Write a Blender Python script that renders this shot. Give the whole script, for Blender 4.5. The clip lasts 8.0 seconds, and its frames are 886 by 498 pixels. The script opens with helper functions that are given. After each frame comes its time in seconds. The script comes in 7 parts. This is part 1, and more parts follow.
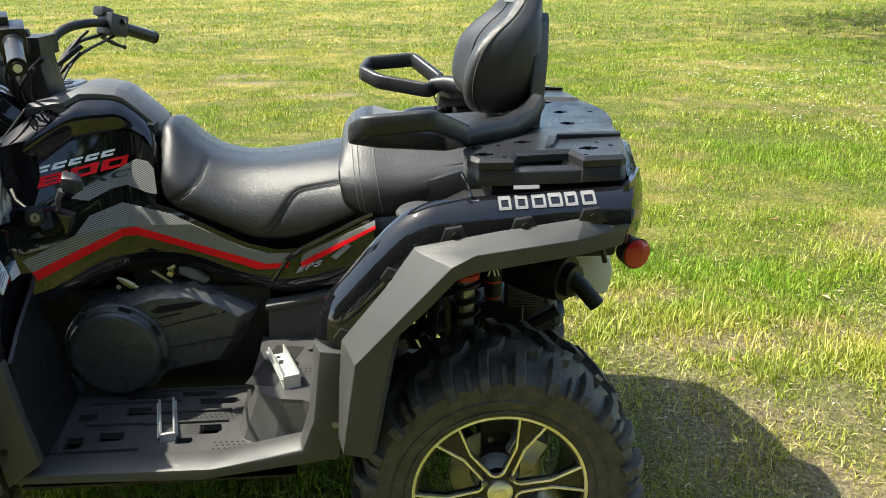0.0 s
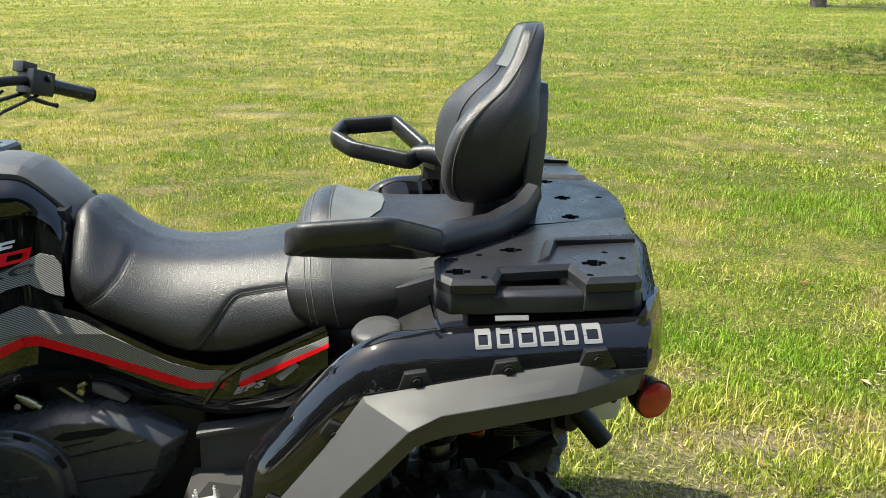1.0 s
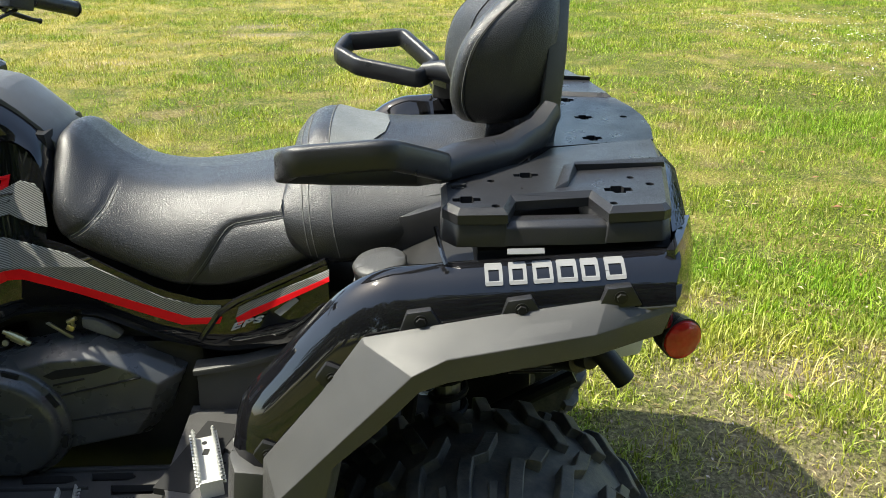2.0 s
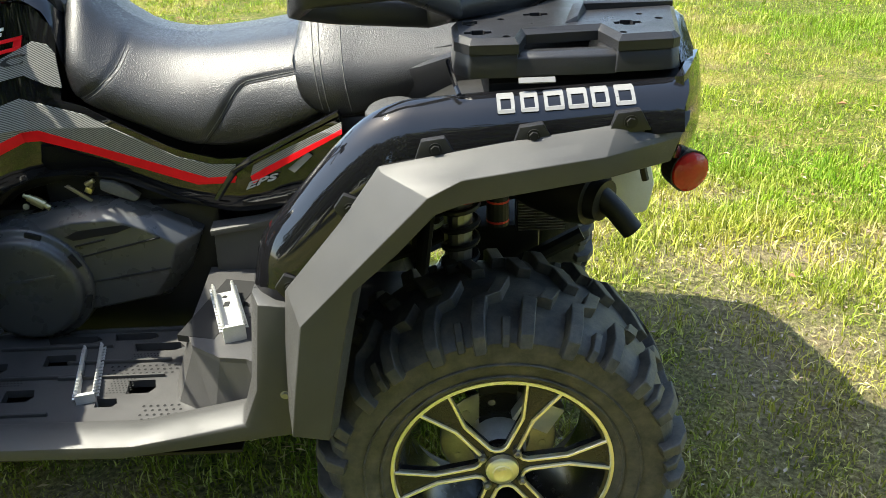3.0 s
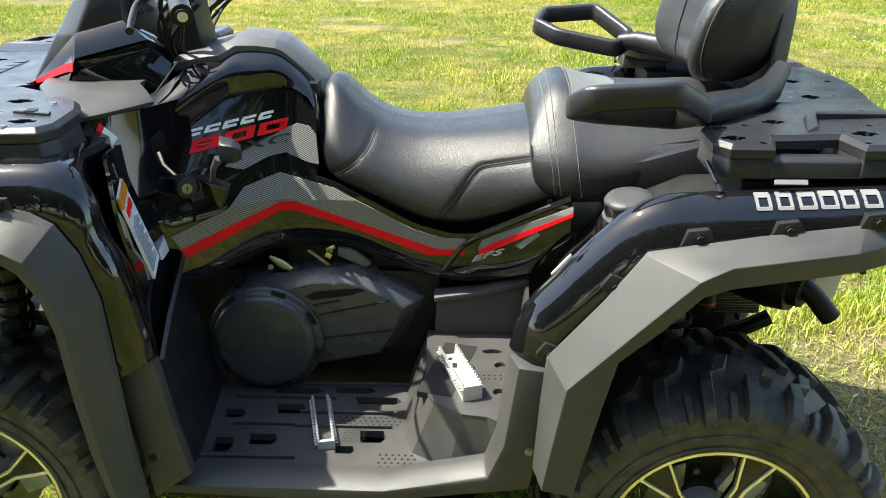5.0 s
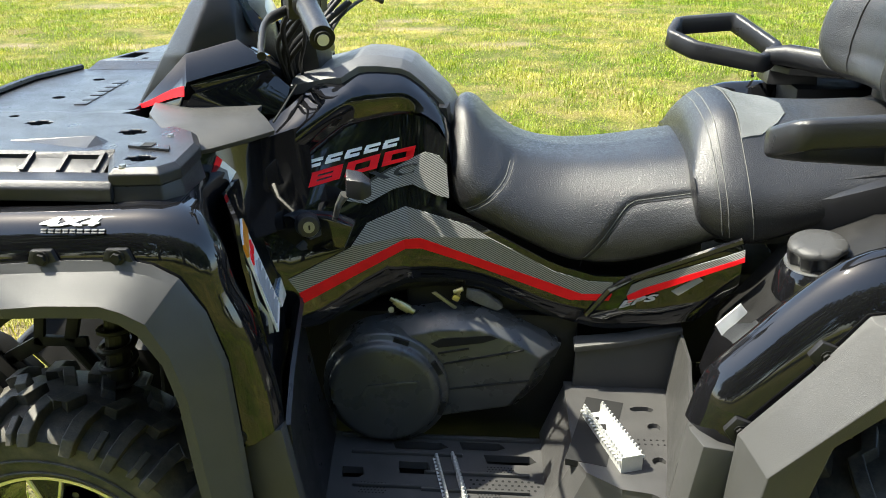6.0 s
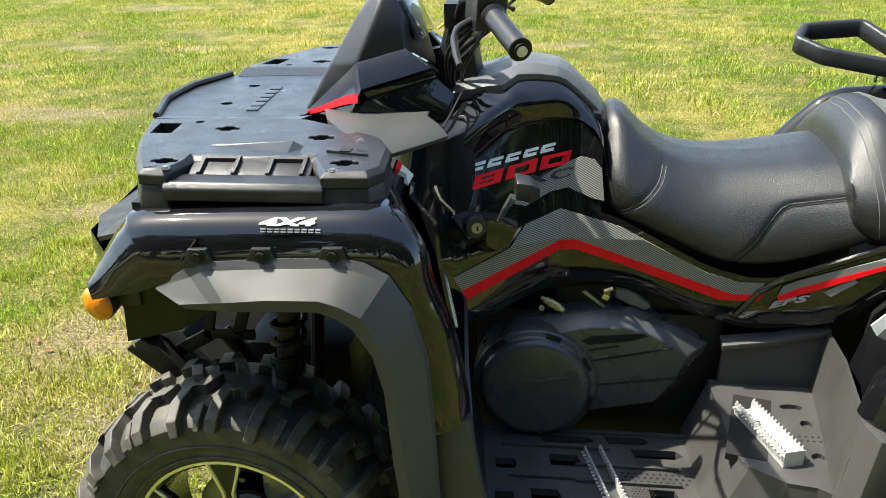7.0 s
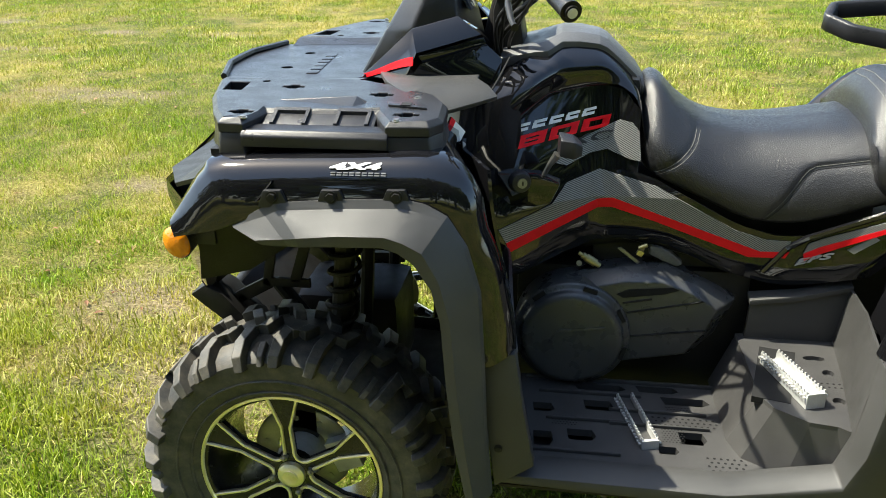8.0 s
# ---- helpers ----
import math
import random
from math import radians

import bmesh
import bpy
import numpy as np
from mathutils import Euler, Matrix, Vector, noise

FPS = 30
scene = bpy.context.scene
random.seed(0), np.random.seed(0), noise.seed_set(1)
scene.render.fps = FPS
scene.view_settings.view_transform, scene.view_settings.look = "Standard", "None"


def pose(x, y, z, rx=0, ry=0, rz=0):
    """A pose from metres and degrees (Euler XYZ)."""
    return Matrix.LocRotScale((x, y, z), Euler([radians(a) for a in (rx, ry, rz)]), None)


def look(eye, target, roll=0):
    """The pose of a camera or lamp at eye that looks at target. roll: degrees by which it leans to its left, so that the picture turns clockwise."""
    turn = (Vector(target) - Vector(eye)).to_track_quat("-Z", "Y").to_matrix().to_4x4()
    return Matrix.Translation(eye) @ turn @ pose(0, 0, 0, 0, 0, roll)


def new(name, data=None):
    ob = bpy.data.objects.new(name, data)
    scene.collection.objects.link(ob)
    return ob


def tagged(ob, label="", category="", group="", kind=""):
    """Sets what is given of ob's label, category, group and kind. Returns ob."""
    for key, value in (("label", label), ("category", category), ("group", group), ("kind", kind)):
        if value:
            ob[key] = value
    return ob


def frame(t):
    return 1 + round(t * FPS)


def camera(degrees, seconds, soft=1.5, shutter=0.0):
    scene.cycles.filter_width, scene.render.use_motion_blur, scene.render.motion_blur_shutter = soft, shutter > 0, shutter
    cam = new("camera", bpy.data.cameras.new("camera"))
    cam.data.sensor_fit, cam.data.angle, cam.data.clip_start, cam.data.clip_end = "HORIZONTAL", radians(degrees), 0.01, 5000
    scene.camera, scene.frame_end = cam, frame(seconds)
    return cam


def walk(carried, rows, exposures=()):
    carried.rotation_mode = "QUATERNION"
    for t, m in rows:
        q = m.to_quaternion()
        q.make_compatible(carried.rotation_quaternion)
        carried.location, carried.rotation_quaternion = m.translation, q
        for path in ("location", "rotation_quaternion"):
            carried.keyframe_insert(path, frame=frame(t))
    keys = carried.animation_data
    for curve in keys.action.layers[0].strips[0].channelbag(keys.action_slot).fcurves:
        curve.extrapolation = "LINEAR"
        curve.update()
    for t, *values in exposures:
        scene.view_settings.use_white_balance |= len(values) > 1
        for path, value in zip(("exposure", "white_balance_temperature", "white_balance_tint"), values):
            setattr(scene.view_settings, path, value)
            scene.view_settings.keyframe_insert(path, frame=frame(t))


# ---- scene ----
cam = camera(55.6, 8.0, soft=0.9)
PATH = [
    (0, (-0.226, -2.212, 1.487), (-0.104, -0.330, 0.820), -0.7),
    (0.5, (-0.131, -2.004, 1.500), (-0.030, -0.110, 0.867), -0.3),
    (1, (-0.116, -1.797, 1.540), (-0.026, 0.104, 0.926), 0.0),
    (1.2, (-0.111, -1.721, 1.560), (-0.040, 0.175, 0.928), 0.2),
    (2.3, (-0.088, -1.674, 1.467), (-0.056, 0.137, 0.617), -0.9),
    (2.5, (-0.1, -1.695, 1.443), (-0.061, 0.096, 0.553), -1.2),
    (3, (-0.112, -1.763, 1.386), (-0.084, 0.008, 0.457), -1.8),
    (3.5, (-0.101, -1.863, 1.357), (-0.125, -0.107, 0.4), -1.5),
    (4, (-0.143, -1.924, 1.436), (-0.201, -0.131, 0.551), -1.1),
    (4.5, (-0.313, -1.922, 1.473), (-0.347, -0.093, 0.665), -1.0),
    (4.7, (-0.383, -1.922, 1.467), (-0.422, -0.082, 0.685), -0.5),
    (5.8, (-0.598, -1.731, 1.479), (-0.77, 0.102, 0.697), -1.0),
    (6, (-0.652, -1.706, 1.475), (-0.828, 0.126, 0.692), -1.0),
    (6.5, (-0.776, -1.735, 1.493), (-0.973, 0.089, 0.697), -1.4),
    (7, (-0.875, -1.792, 1.507), (-1.135, 0.03, 0.725), -1.6),
    (7.5, (-0.878, -1.882, 1.522), (-1.209, -0.068, 0.748), -1.0),
    (8, (-0.913, -1.937, 1.48), (-1.215, -0.127, 0.685), -1.1),
]
walk(cam, [(t, look(eye, target, roll)) for t, eye, target, roll in PATH],
     [(0, 1.76, 6800, 3), (0.5, 1.66, 6800, 3), (1, 1.58, 6800, 3), (2.5, 1.92, 6800, 3), (3.5, 2.32, 6800, 3), (4.5, 2.12, 6800, 3), (6, 2.15, 6800, 3), (7, 1.93, 6800, 3), (8, 1.83, 6800, 3)])
scene.view_settings.exposure = 1.88

# ---- light: clear late-morning sun from the nose of the machine, a little behind it ----
SUN_WAY = Vector((-0.61, 0.09, 1.0)).normalized()
world = bpy.data.worlds.new("world")
scene.world = world
world.use_nodes = True
wn = world.node_tree
wn.nodes.clear()
sky = wn.nodes.new("ShaderNodeTexSky")
sky.sky_type = "NISHITA"
sky.sun_disc = False
sky.sun_elevation = math.asin(SUN_WAY.z)
sky.sun_rotation = math.atan2(SUN_WAY.x, SUN_WAY.y)
sky.air_density, sky.dust_density, sky.ozone_density = 0.8, 1.2, 0.6
bgn = wn.nodes.new("ShaderNodeBackground")
bgn.inputs["Strength"].default_value = 0.13
wout = wn.nodes.new("ShaderNodeOutputWorld")
wn.links.new(sky.outputs["Color"], bgn.inputs["Color"])
wn.links.new(bgn.outputs["Background"], wout.inputs["Surface"])
sun_data = bpy.data.lights.new("sun", "SUN")
sun_data.energy = 3.6
sun_data.angle = radians(0.55)
sun_data.color = (1.0, 0.95, 0.86)
sun = new("sun", sun_data)
sun.matrix_world = look(SUN_WAY * 30, (0, 0, 0))

# ---- materials ----


class Mat:
    """A small builder for node materials in object space, in metres."""

    def __init__(self, name):
        self.m = bpy.data.materials.new(name)
        self.m.use_nodes = True
        self.t = self.m.node_tree
        self.b = self.t.nodes["Principled BSDF"]
        self.pos = self.add("ShaderNodeNewGeometry").outputs["Position"]

    def add(self, kind, **values):
        n = self.t.nodes.new(kind)
        for k, v in values.items():
            n.inputs[k.replace("_", " ")].default_value = v
        return n

    def link(self, a, b):
        self.t.links.new(a, b)
        return self

    def noise(self, scale, detail=4.0, rough=0.55, coord=None):
        n = self.add("ShaderNodeTexNoise", Scale=scale, Detail=detail, Roughness=rough)
        self.link(coord or self.pos, n.inputs["Vector"])
        return n.outputs["Fac"]

    def ramp(self, fac, stops):
        r = self.t.nodes.new("ShaderNodeValToRGB")
        while len(r.color_ramp.elements) < len(stops):
            r.color_ramp.elements.new(0.5)
        for e, (p, c) in zip(r.color_ramp.elements, stops):
            e.position = p
            e.color = (*c, 1) if len(c) == 3 else c
        self.link(fac, r.inputs["Fac"])
        return r.outputs["Color"]

    def mix(self, fac, a, b, blend="MIX"):
        n = self.t.nodes.new("ShaderNodeMix")
        n.data_type, n.blend_type = "RGBA", blend
        for sock, v in ((n.inputs[0], fac), (n.inputs[6], a), (n.inputs[7], b)):
            if isinstance(v, bpy.types.NodeSocket):
                self.link(v, sock)
            elif isinstance(v, (int, float)):
                sock.default_value = v
            else:
                sock.default_value = (*v, 1)
        return n.outputs[2]

    def maths(self, op, a, b=0.0):
        n = self.t.nodes.new("ShaderNodeMath")
        n.operation = op
        for sock, v in zip(n.inputs, (a, b)):
            if isinstance(v, bpy.types.NodeSocket):
                self.link(v, sock)
            else:
                sock.default_value = v
        return n.outputs[0]

    def remap(self, fac, lo, hi):
        n = self.add("ShaderNodeMapRange", To_Min=lo, To_Max=hi)
        n.inputs["From Min"].default_value, n.inputs["From Max"].default_value = 0.3, 0.7
        self.link(fac, n.inputs["Value"])
        return n.outputs["Result"]

    def bump(self, height, strength=0.3, distance=0.002):
        n = self.add("ShaderNodeBump", Strength=strength, Distance=distance)
        self.link(height, n.inputs["Height"])
        self.link(n.outputs["Normal"], self.b.inputs["Normal"])
        return self

    def set(self, **values):
        for k, v in values.items():
            sock = self.b.inputs[k.replace("_", " ")]
            if isinstance(v, bpy.types.NodeSocket):
                self.link(v, sock)
            elif isinstance(v, tuple) and len(v) == 3:
                sock.default_value = (*v, 1)
            else:
                sock.default_value = v
        return self


def two_scale(name, dark, light, rough, grain, bump, big=9.0, metal=0.0, dist=0.001, rvar=0.08, spec=0.5):
    m = Mat(name)
    f = m.maths("ADD", m.maths("MULTIPLY", m.noise(big, 5), 0.7), m.maths("MULTIPLY", m.noise(grain, 3), 0.3))
    m.set(Base_Color=m.ramp(f, [(0.32, dark), (0.68, light)]), Metallic=metal,
          Roughness=m.remap(m.noise(big * 2.3, 5), rough - rvar, rough + rvar), Specular_IOR_Level=spec)
    if bump:
        m.bump(m.noise(grain, 2), bump, dist)
    return m.m


def gloss_black():
    m = Mat("gloss_black_paint")
    dust = m.noise(60, 6, 0.7)
    m.set(Base_Color=m.ramp(m.noise(7, 5), [(0.3, (0.004, 0.004, 0.005)), (0.7, (0.008, 0.008, 0.009))]),
          Roughness=m.remap(dust, 0.02, 0.06), IOR=1.5, Specular_IOR_Level=0.62)
    return m.m


def vinyl(name, dark, light, rough=0.38):
    m = Mat(name)
    vor = m.add("ShaderNodeTexVoronoi", Scale=460.0)
    m.link(m.pos, vor.inputs["Vector"])
    cell = m.add("ShaderNodeSeparateXYZ")
    m.link(vor.outputs["Color"], cell.inputs[0])
    h = m.maths("ADD", m.maths("MULTIPLY", vor.outputs["Distance"], 0.8), m.maths("MULTIPLY", m.noise(1000, 3, 0.7), 0.6))
    m.set(Base_Color=m.ramp(m.maths("ADD", m.maths("MULTIPLY", m.noise(14, 6), 0.8), m.maths("MULTIPLY", m.noise(260, 3), 0.2)), [(0.35, dark), (0.68, light)]),
          Roughness=m.remap(cell.outputs["X"], rough - 0.10, rough + 0.12), Specular_IOR_Level=0.62)
    return m.bump(h, 0.8, 0.0007).m


def hatch_decal():
    """Grey fibre-pattern film with fine diagonal ribs."""
    m = Mat("grey_fibre_film")
    sep = m.add("ShaderNodeSeparateXYZ")
    m.link(m.pos, sep.inputs[0])
    d = m.maths("ADD", m.maths("MULTIPLY", sep.outputs["X"], 0.55), sep.outputs["Z"])
    s = m.maths("SINE", m.maths("MULTIPLY", d, 1500.0))
    f = m.maths("ADD", m.maths("MULTIPLY", s, 0.5), 0.5)
    m.set(Base_Color=m.ramp(f, [(0.25, (0.060, 0.060, 0.058)), (0.75, (0.27, 0.27, 0.255))]), Roughness=0.40, Coat_Weight=0.05)
    return m.m


def film(name, colour, rough=0.3, spec=0.4):
    m = Mat(name)
    lo = tuple(c * 0.86 for c in colour)
    m.set(Base_Color=m.ramp(m.noise(40, 5), [(0.3, lo), (0.7, colour)]), Roughness=rough, Specular_IOR_Level=spec)
    return m.m


def lens(name, colour, glow=0.0):
    m = Mat(name)
    vor = m.add("ShaderNodeTexVoronoi", Scale=160.0)
    m.link(m.pos, vor.inputs["Vector"])
    m.set(Base_Color=m.ramp(m.noise(60), [(0.3, tuple(c * 0.8 for c in colour)), (0.7, colour)]), Roughness=0.22, Transmission_Weight=0.15, Coat_Weight=0.2)
    return m.bump(vor.outputs["Distance"], 0.3, 0.002).m


def rubber():
    m = Mat("tyre_rubber")
    dust = m.noise(28, 7, 0.65)
    sep = m.add("ShaderNodeSeparateXYZ")
    m.link(m.pos, sep.inputs[0])
    m.set(Base_Color=m.ramp(dust, [(0.36, (0.026, 0.026, 0.025)), (0.56, (0.068, 0.062, 0.050)), (0.8, (0.13, 0.112, 0.080))]),
          Roughness=m.remap(m.noise(14, 5), 0.5, 0.72))
    return m.bump(m.noise(240, 4), 0.35, 0.0015).m


GLOSS = gloss_black()
PLASTIC = two_scale("textured_black_plastic", (0.012, 0.012, 0.013), (0.021, 0.021, 0.023), 0.34, 900, 0.4, 7, spec=0.40)
FLARE = two_scale("grey_black_flare_plastic", (0.037, 0.0365, 0.035), (0.058, 0.057, 0.055), 0.42, 1100, 0.45, 6, dist=0.0009, spec=0.36)
DARK = two_scale("dark_chassis_parts", (0.005, 0.005, 0.005), (0.013, 0.0125, 0.012), 0.5, 300, 0.4, 12, spec=0.3)
ENGINE = two_scale("engine_cover_plastic", (0.034, 0.036, 0.037), (0.056, 0.058, 0.058), 0.30, 900, 0.2, 10, spec=0.6)
SEAT = vinyl("black_seat_vinyl", (0.007, 0.007, 0.0078), (0.016, 0.016, 0.0165), 0.41)
SEAT_LIGHT = vinyl("pale_grey_seat_vinyl", (0.10, 0.105, 0.10), (0.135, 0.14, 0.135), 0.5)
THREAD = film("pale_stitching", (0.13, 0.13, 0.12), 0.8, 0.2)
RUBBER = rubber()
ALLOY_BLACK = two_scale("black_alloy", (0.008, 0.008, 0.008), (0.014, 0.014, 0.014), 0.22, 400, 0.1, 20)
# Yellowish base paints the lawn's reflection into the machined alloy.
ALLOY = two_scale("grass_tinted_alloy", (0.86, 0.80, 0.60), (0.95, 0.90, 0.70), 0.36, 500, 0.12, 20, 0.95, rvar=0.05)
CAST = two_scale("cast_aluminium", (0.46, 0.46, 0.44), (0.62, 0.62, 0.60), 0.45, 350, 0.3, 30, 0.45)
STEEL = two_scale("grey_steel", (0.22, 0.22, 0.21), (0.34, 0.33, 0.31), 0.4, 300, 0.3, 30, 0.9)
BRASS = two_scale("dull_brass", (0.46, 0.40, 0.20), (0.66, 0.58, 0.32), 0.34, 300, 0.3, 30, 0.9)
DULL_METAL = two_scale("dull_cast_metal", (0.07, 0.07, 0.066), (0.15, 0.145, 0.135), 0.6, 260, 0.4, 24)
HATCH = hatch_decal()
RED = film("red_film", (0.84, 0.006, 0.014), 0.5, 0.2)
WHITE = film("white_film", (0.82, 0.82, 0.80))
ORANGE = film("orange_film", (0.75, 0.28, 0.03))
BLUE = film("blue_film", (0.05, 0.25, 0.55))
INK = film("dark_print", (0.018, 0.018, 0.018), 0.5)
DUSTY = two_scale("dusty_floor_plastic", (0.034, 0.033, 0.033), (0.066, 0.064, 0.062), 0.42, 700, 0.3, 8)
PALE_INK = film("pale_print", (0.36, 0.36, 0.36), 0.5)
SILVER = film("silver_film", (0.19, 0.19, 0.19))
RED_LENS = lens("red_lens", (0.42, 0.010, 0.008))
AMBER_LENS = lens("amber_lens", (0.85, 0.27, 0.01))
BOTTLE = two_scale("milky_plastic", (0.55, 0.54, 0.48), (0.66, 0.65, 0.60), 0.4, 300, 0.1, 12)
GREY_COVER = two_scale("matte_grey_tank_cover", (0.060, 0.061, 0.063), (0.082, 0.083, 0.085), 0.45, 900, 0.35, 8)
SPRING_RED = film("red_spring_paint", (0.50, 0.02, 0.015), 0.35)
GLASS_DARK = film("dark_display_glass", (0.02, 0.03, 0.045), 0.08)
YELLOW = film("yellow_plastic", (0.75, 0.58, 0.03), 0.4)
# Near-black: paints in the shade inside holes, and serves for dark seams.
SHADE_AND_SEAM = film("hole_shade_and_seam_black", (0.006, 0.006, 0.006), 0.8)

# ---- building tools ----
CY = -0.065  # the machine's centre line; it points along -x


def bag():
    return bmesh.new()


def part(name, bm, material, parent, label="", smooth=False, bevel=0.0, at=None, seg=2, angle=28):
    """Links a bmesh as one mesh object under a thing or a part."""
    bmesh.ops.remove_doubles(bm, verts=bm.verts, dist=1e-5)
    bmesh.ops.recalc_face_normals(bm, faces=bm.faces)
    if bevel:
        hard = [e for e in bm.edges if len(e.link_faces) == 2 and e.calc_face_angle(0) > radians(angle)]
        bmesh.ops.bevel(bm, geom=hard, offset=bevel, segments=seg, profile=0.6, affect="EDGES", clamp_overlap=True)
    me = bpy.data.meshes.new(name)
    bm.to_mesh(me)
    bm.free()
    for p in me.polygons:
        p.use_smooth = smooth or bool(bevel)
    if bevel and not smooth:
        me.set_sharp_from_angle(angle=radians(40))
    elif smooth:
        me.set_sharp_from_angle(angle=radians(50))
    me.materials.append(material)
    return place(name, me, parent, label, at)


def place(name, me, parent, label="", at=None):
    ob = new(name, me)
    if parent is not None:
        ob.parent = parent
        if parent.type == "EMPTY":
            ob.matrix_parent_inverse = Matrix.Translation(-parent.location)
    if at is not None:
        ob.matrix_basis = at
    if label:
        ob["label"] = label
    return ob


def near(x, v, z, s=-1):
    return Vector((x, CY + s * v, z))


def loft(bm, rings, closed=True, caps=True):
    rows = [[bm.verts.new(p) for p in r] for r in rings]
    n = len(rows[0])
    for a, b in zip(rows, rows[1:]):
        for i in range(n if closed else n - 1):
            j = (i + 1) % n
            bm.faces.new((a[i], a[j], b[j], b[i]))
    if caps and closed:
        bm.faces.new(rows[0][::-1])
        bm.faces.new(rows[-1])
    return bm


def prism(bm, front, back):
    """A solid between two outlines with as many corners."""
    return loft(bm, [front, back])


def slab(bm, outline, v0, v1, s=-1):
    """A plate in the side view: an (x, z) outline between two distances from the centre line."""
    return prism(bm, [near(x, v0, z, s) for x, z in outline], [near(x, v1, z, s) for x, z in outline])


def skin(bm, rows, thick):
    """A thin shell over a grid of points, with real thickness along the normals."""
    nr, nc = len(rows), len(rows[0])
    P = np.array([[tuple(p) for p in r] for r in rows])
    du = np.gradient(P, axis=0)
    dv = np.gradient(P, axis=1)
    N = np.cross(du, dv)
    N /= np.maximum(np.linalg.norm(N, axis=2, keepdims=True), 1e-9)
    top = [[bm.verts.new(P[i, j]) for j in range(nc)] for i in range(nr)]
    low = [[bm.verts.new(P[i, j] - N[i, j] * thick) for j in range(nc)] for i in range(nr)]
    for i in range(nr - 1):
        for j in range(nc - 1):
            bm.faces.new((top[i][j], top[i + 1][j], top[i + 1][j + 1], top[i][j + 1]))
            bm.faces.new((low[i][j + 1], low[i + 1][j + 1], low[i + 1][j], low[i][j]))
    for i in range(nr - 1):
        for j in (0, nc - 1):
            bm.faces.new((top[i][j], low[i][j], low[i + 1][j], top[i + 1][j]))
    for j in range(nc - 1):
        for i in (0, nr - 1):
            bm.faces.new((top[i][j], top[i][j + 1], low[i][j + 1], low[i][j]))
    return bm


def spline(points, steps):
    """Catmull-Rom through the points; each may be a tuple of any length."""
    P = np.array(points, float)
    P = np.vstack([2 * P[0] - P[1], P, 2 * P[-1] - P[-2]])
    out = []
    for i in range(1, len(P) - 2):
        for k in range(steps):
            t = k / steps
            a, b, c, d = P[i - 1:i + 3]
            out.append(0.5 * (2 * b + (c - a) * t + (2 * a - 5 * b + 4 * c - d) * t * t + (3 * b - a - 3 * c + d) * t ** 3))
    out.append(P[-2])
    return out


def tube(bm, points, r, n=10, caps=True):
    pts = [Vector(p) for p in points]
    radii = r if isinstance(r, (list, tuple)) else [r] * len(pts)
    rings, up = [], None
    for i, p in enumerate(pts):
        d = (pts[min(i + 1, len(pts) - 1)] - pts[max(i - 1, 0)]).normalized()
        if up is None:
            up = d.orthogonal().normalized()
        up = (up - d * up.dot(d)).normalized()
        side = d.cross(up)
        rings.append([p + (up * math.cos(a) + side * math.sin(a)) * radii[i] for a in (2 * math.pi * k / n for k in range(n))])
    return loft(bm, rings, True, caps)


def lathe(bm, profile, n=48, centre=(0, 0, 0), closed=False):
    """Turns (radius, y) points about the y axis through centre."""
    c = Vector(centre)
    rings = []
    for k in range(n):
        a = 2 * math.pi * k / n
        rings.append([c + Vector((r * math.cos(a), y, r * math.sin(a))) for r, y in profile])
    rows = [[bm.verts.new(p) for p in ring] for ring in rings]
    m = len(profile)
    for k in range(n):
        a, b = rows[k], rows[(k + 1) % n]
        for i in range(m if closed else m - 1):
            j = (i + 1) % m
            bm.faces.new((a[i], a[j], b[j], b[i]))
    return bm


def box(bm, centre, size, rot=None):
    m = Matrix.Translation(centre) @ (rot or Matrix()) @ Matrix.Diagonal((*size, 1))
    bmesh.ops.create_cube(bm, size=1.0, matrix=m)
    return bm


def disc(bm, centre, axis, r, h, n=16, r2=None):
    """A short cylinder along axis, from centre outward."""
    axis = Vector(axis).normalized()
    c = Vector(centre)
    return tube(bm, [c, c + axis * h], [r, r if r2 is None else r2], n)


def holed(bm, outline, holes, at_z, depth, lift=None):
    """A plate in plan with real holes through it. at_z may be a function of (x, y)."""
    zf = at_z if callable(at_z) else (lambda x, y: at_z)
    loops, edges = [], []
    for lp in (outline, *holes):
        vs = [bm.verts.new((x, y, zf(x, y))) for x, y in lp]
        loops.append(vs)
        edges += [bm.edges.new((vs[i], vs[(i + 1) % len(vs)])) for i in range(len(vs))]
    made = bmesh.ops.triangle_fill(bm, use_beauty=True, use_dissolve=False, edges=edges)
    faces = [f for f in made["geom"] if isinstance(f, bmesh.types.BMFace)]
    low = {}
    for lp in loops:
        for v in lp:
            low[v] = bm.verts.new((v.co.x, v.co.y, v.co.z - depth))
    for f in faces:
        bm.faces.new([low[v] for v in reversed(f.verts)])
    for lp in loops:
        for i in range(len(lp)):
            a, b = lp[i], lp[(i + 1) % len(lp)]
            bm.faces.new((a, b, low[b], low[a]))
    return bm


def ngon(x, y, rx, ry, n=8, turn=0.0):
    return [(x + rx * math.cos(2 * math.pi * (k + 0.5) / n + turn), y + ry * math.sin(2 * math.pi * (k + 0.5) / n + turn)) for k in range(n)]


# the bodywork's side: how far it stands out from the centre line
SIDE_X = [-1.16, -1.12, -1.055, -0.97, -0.86, -0.75, -0.56, -0.42, -0.25]
SIDE_V = [0.33, 0.325, 0.300, 0.250, 0.187, 0.190, 0.202, 0.212, 0.280]


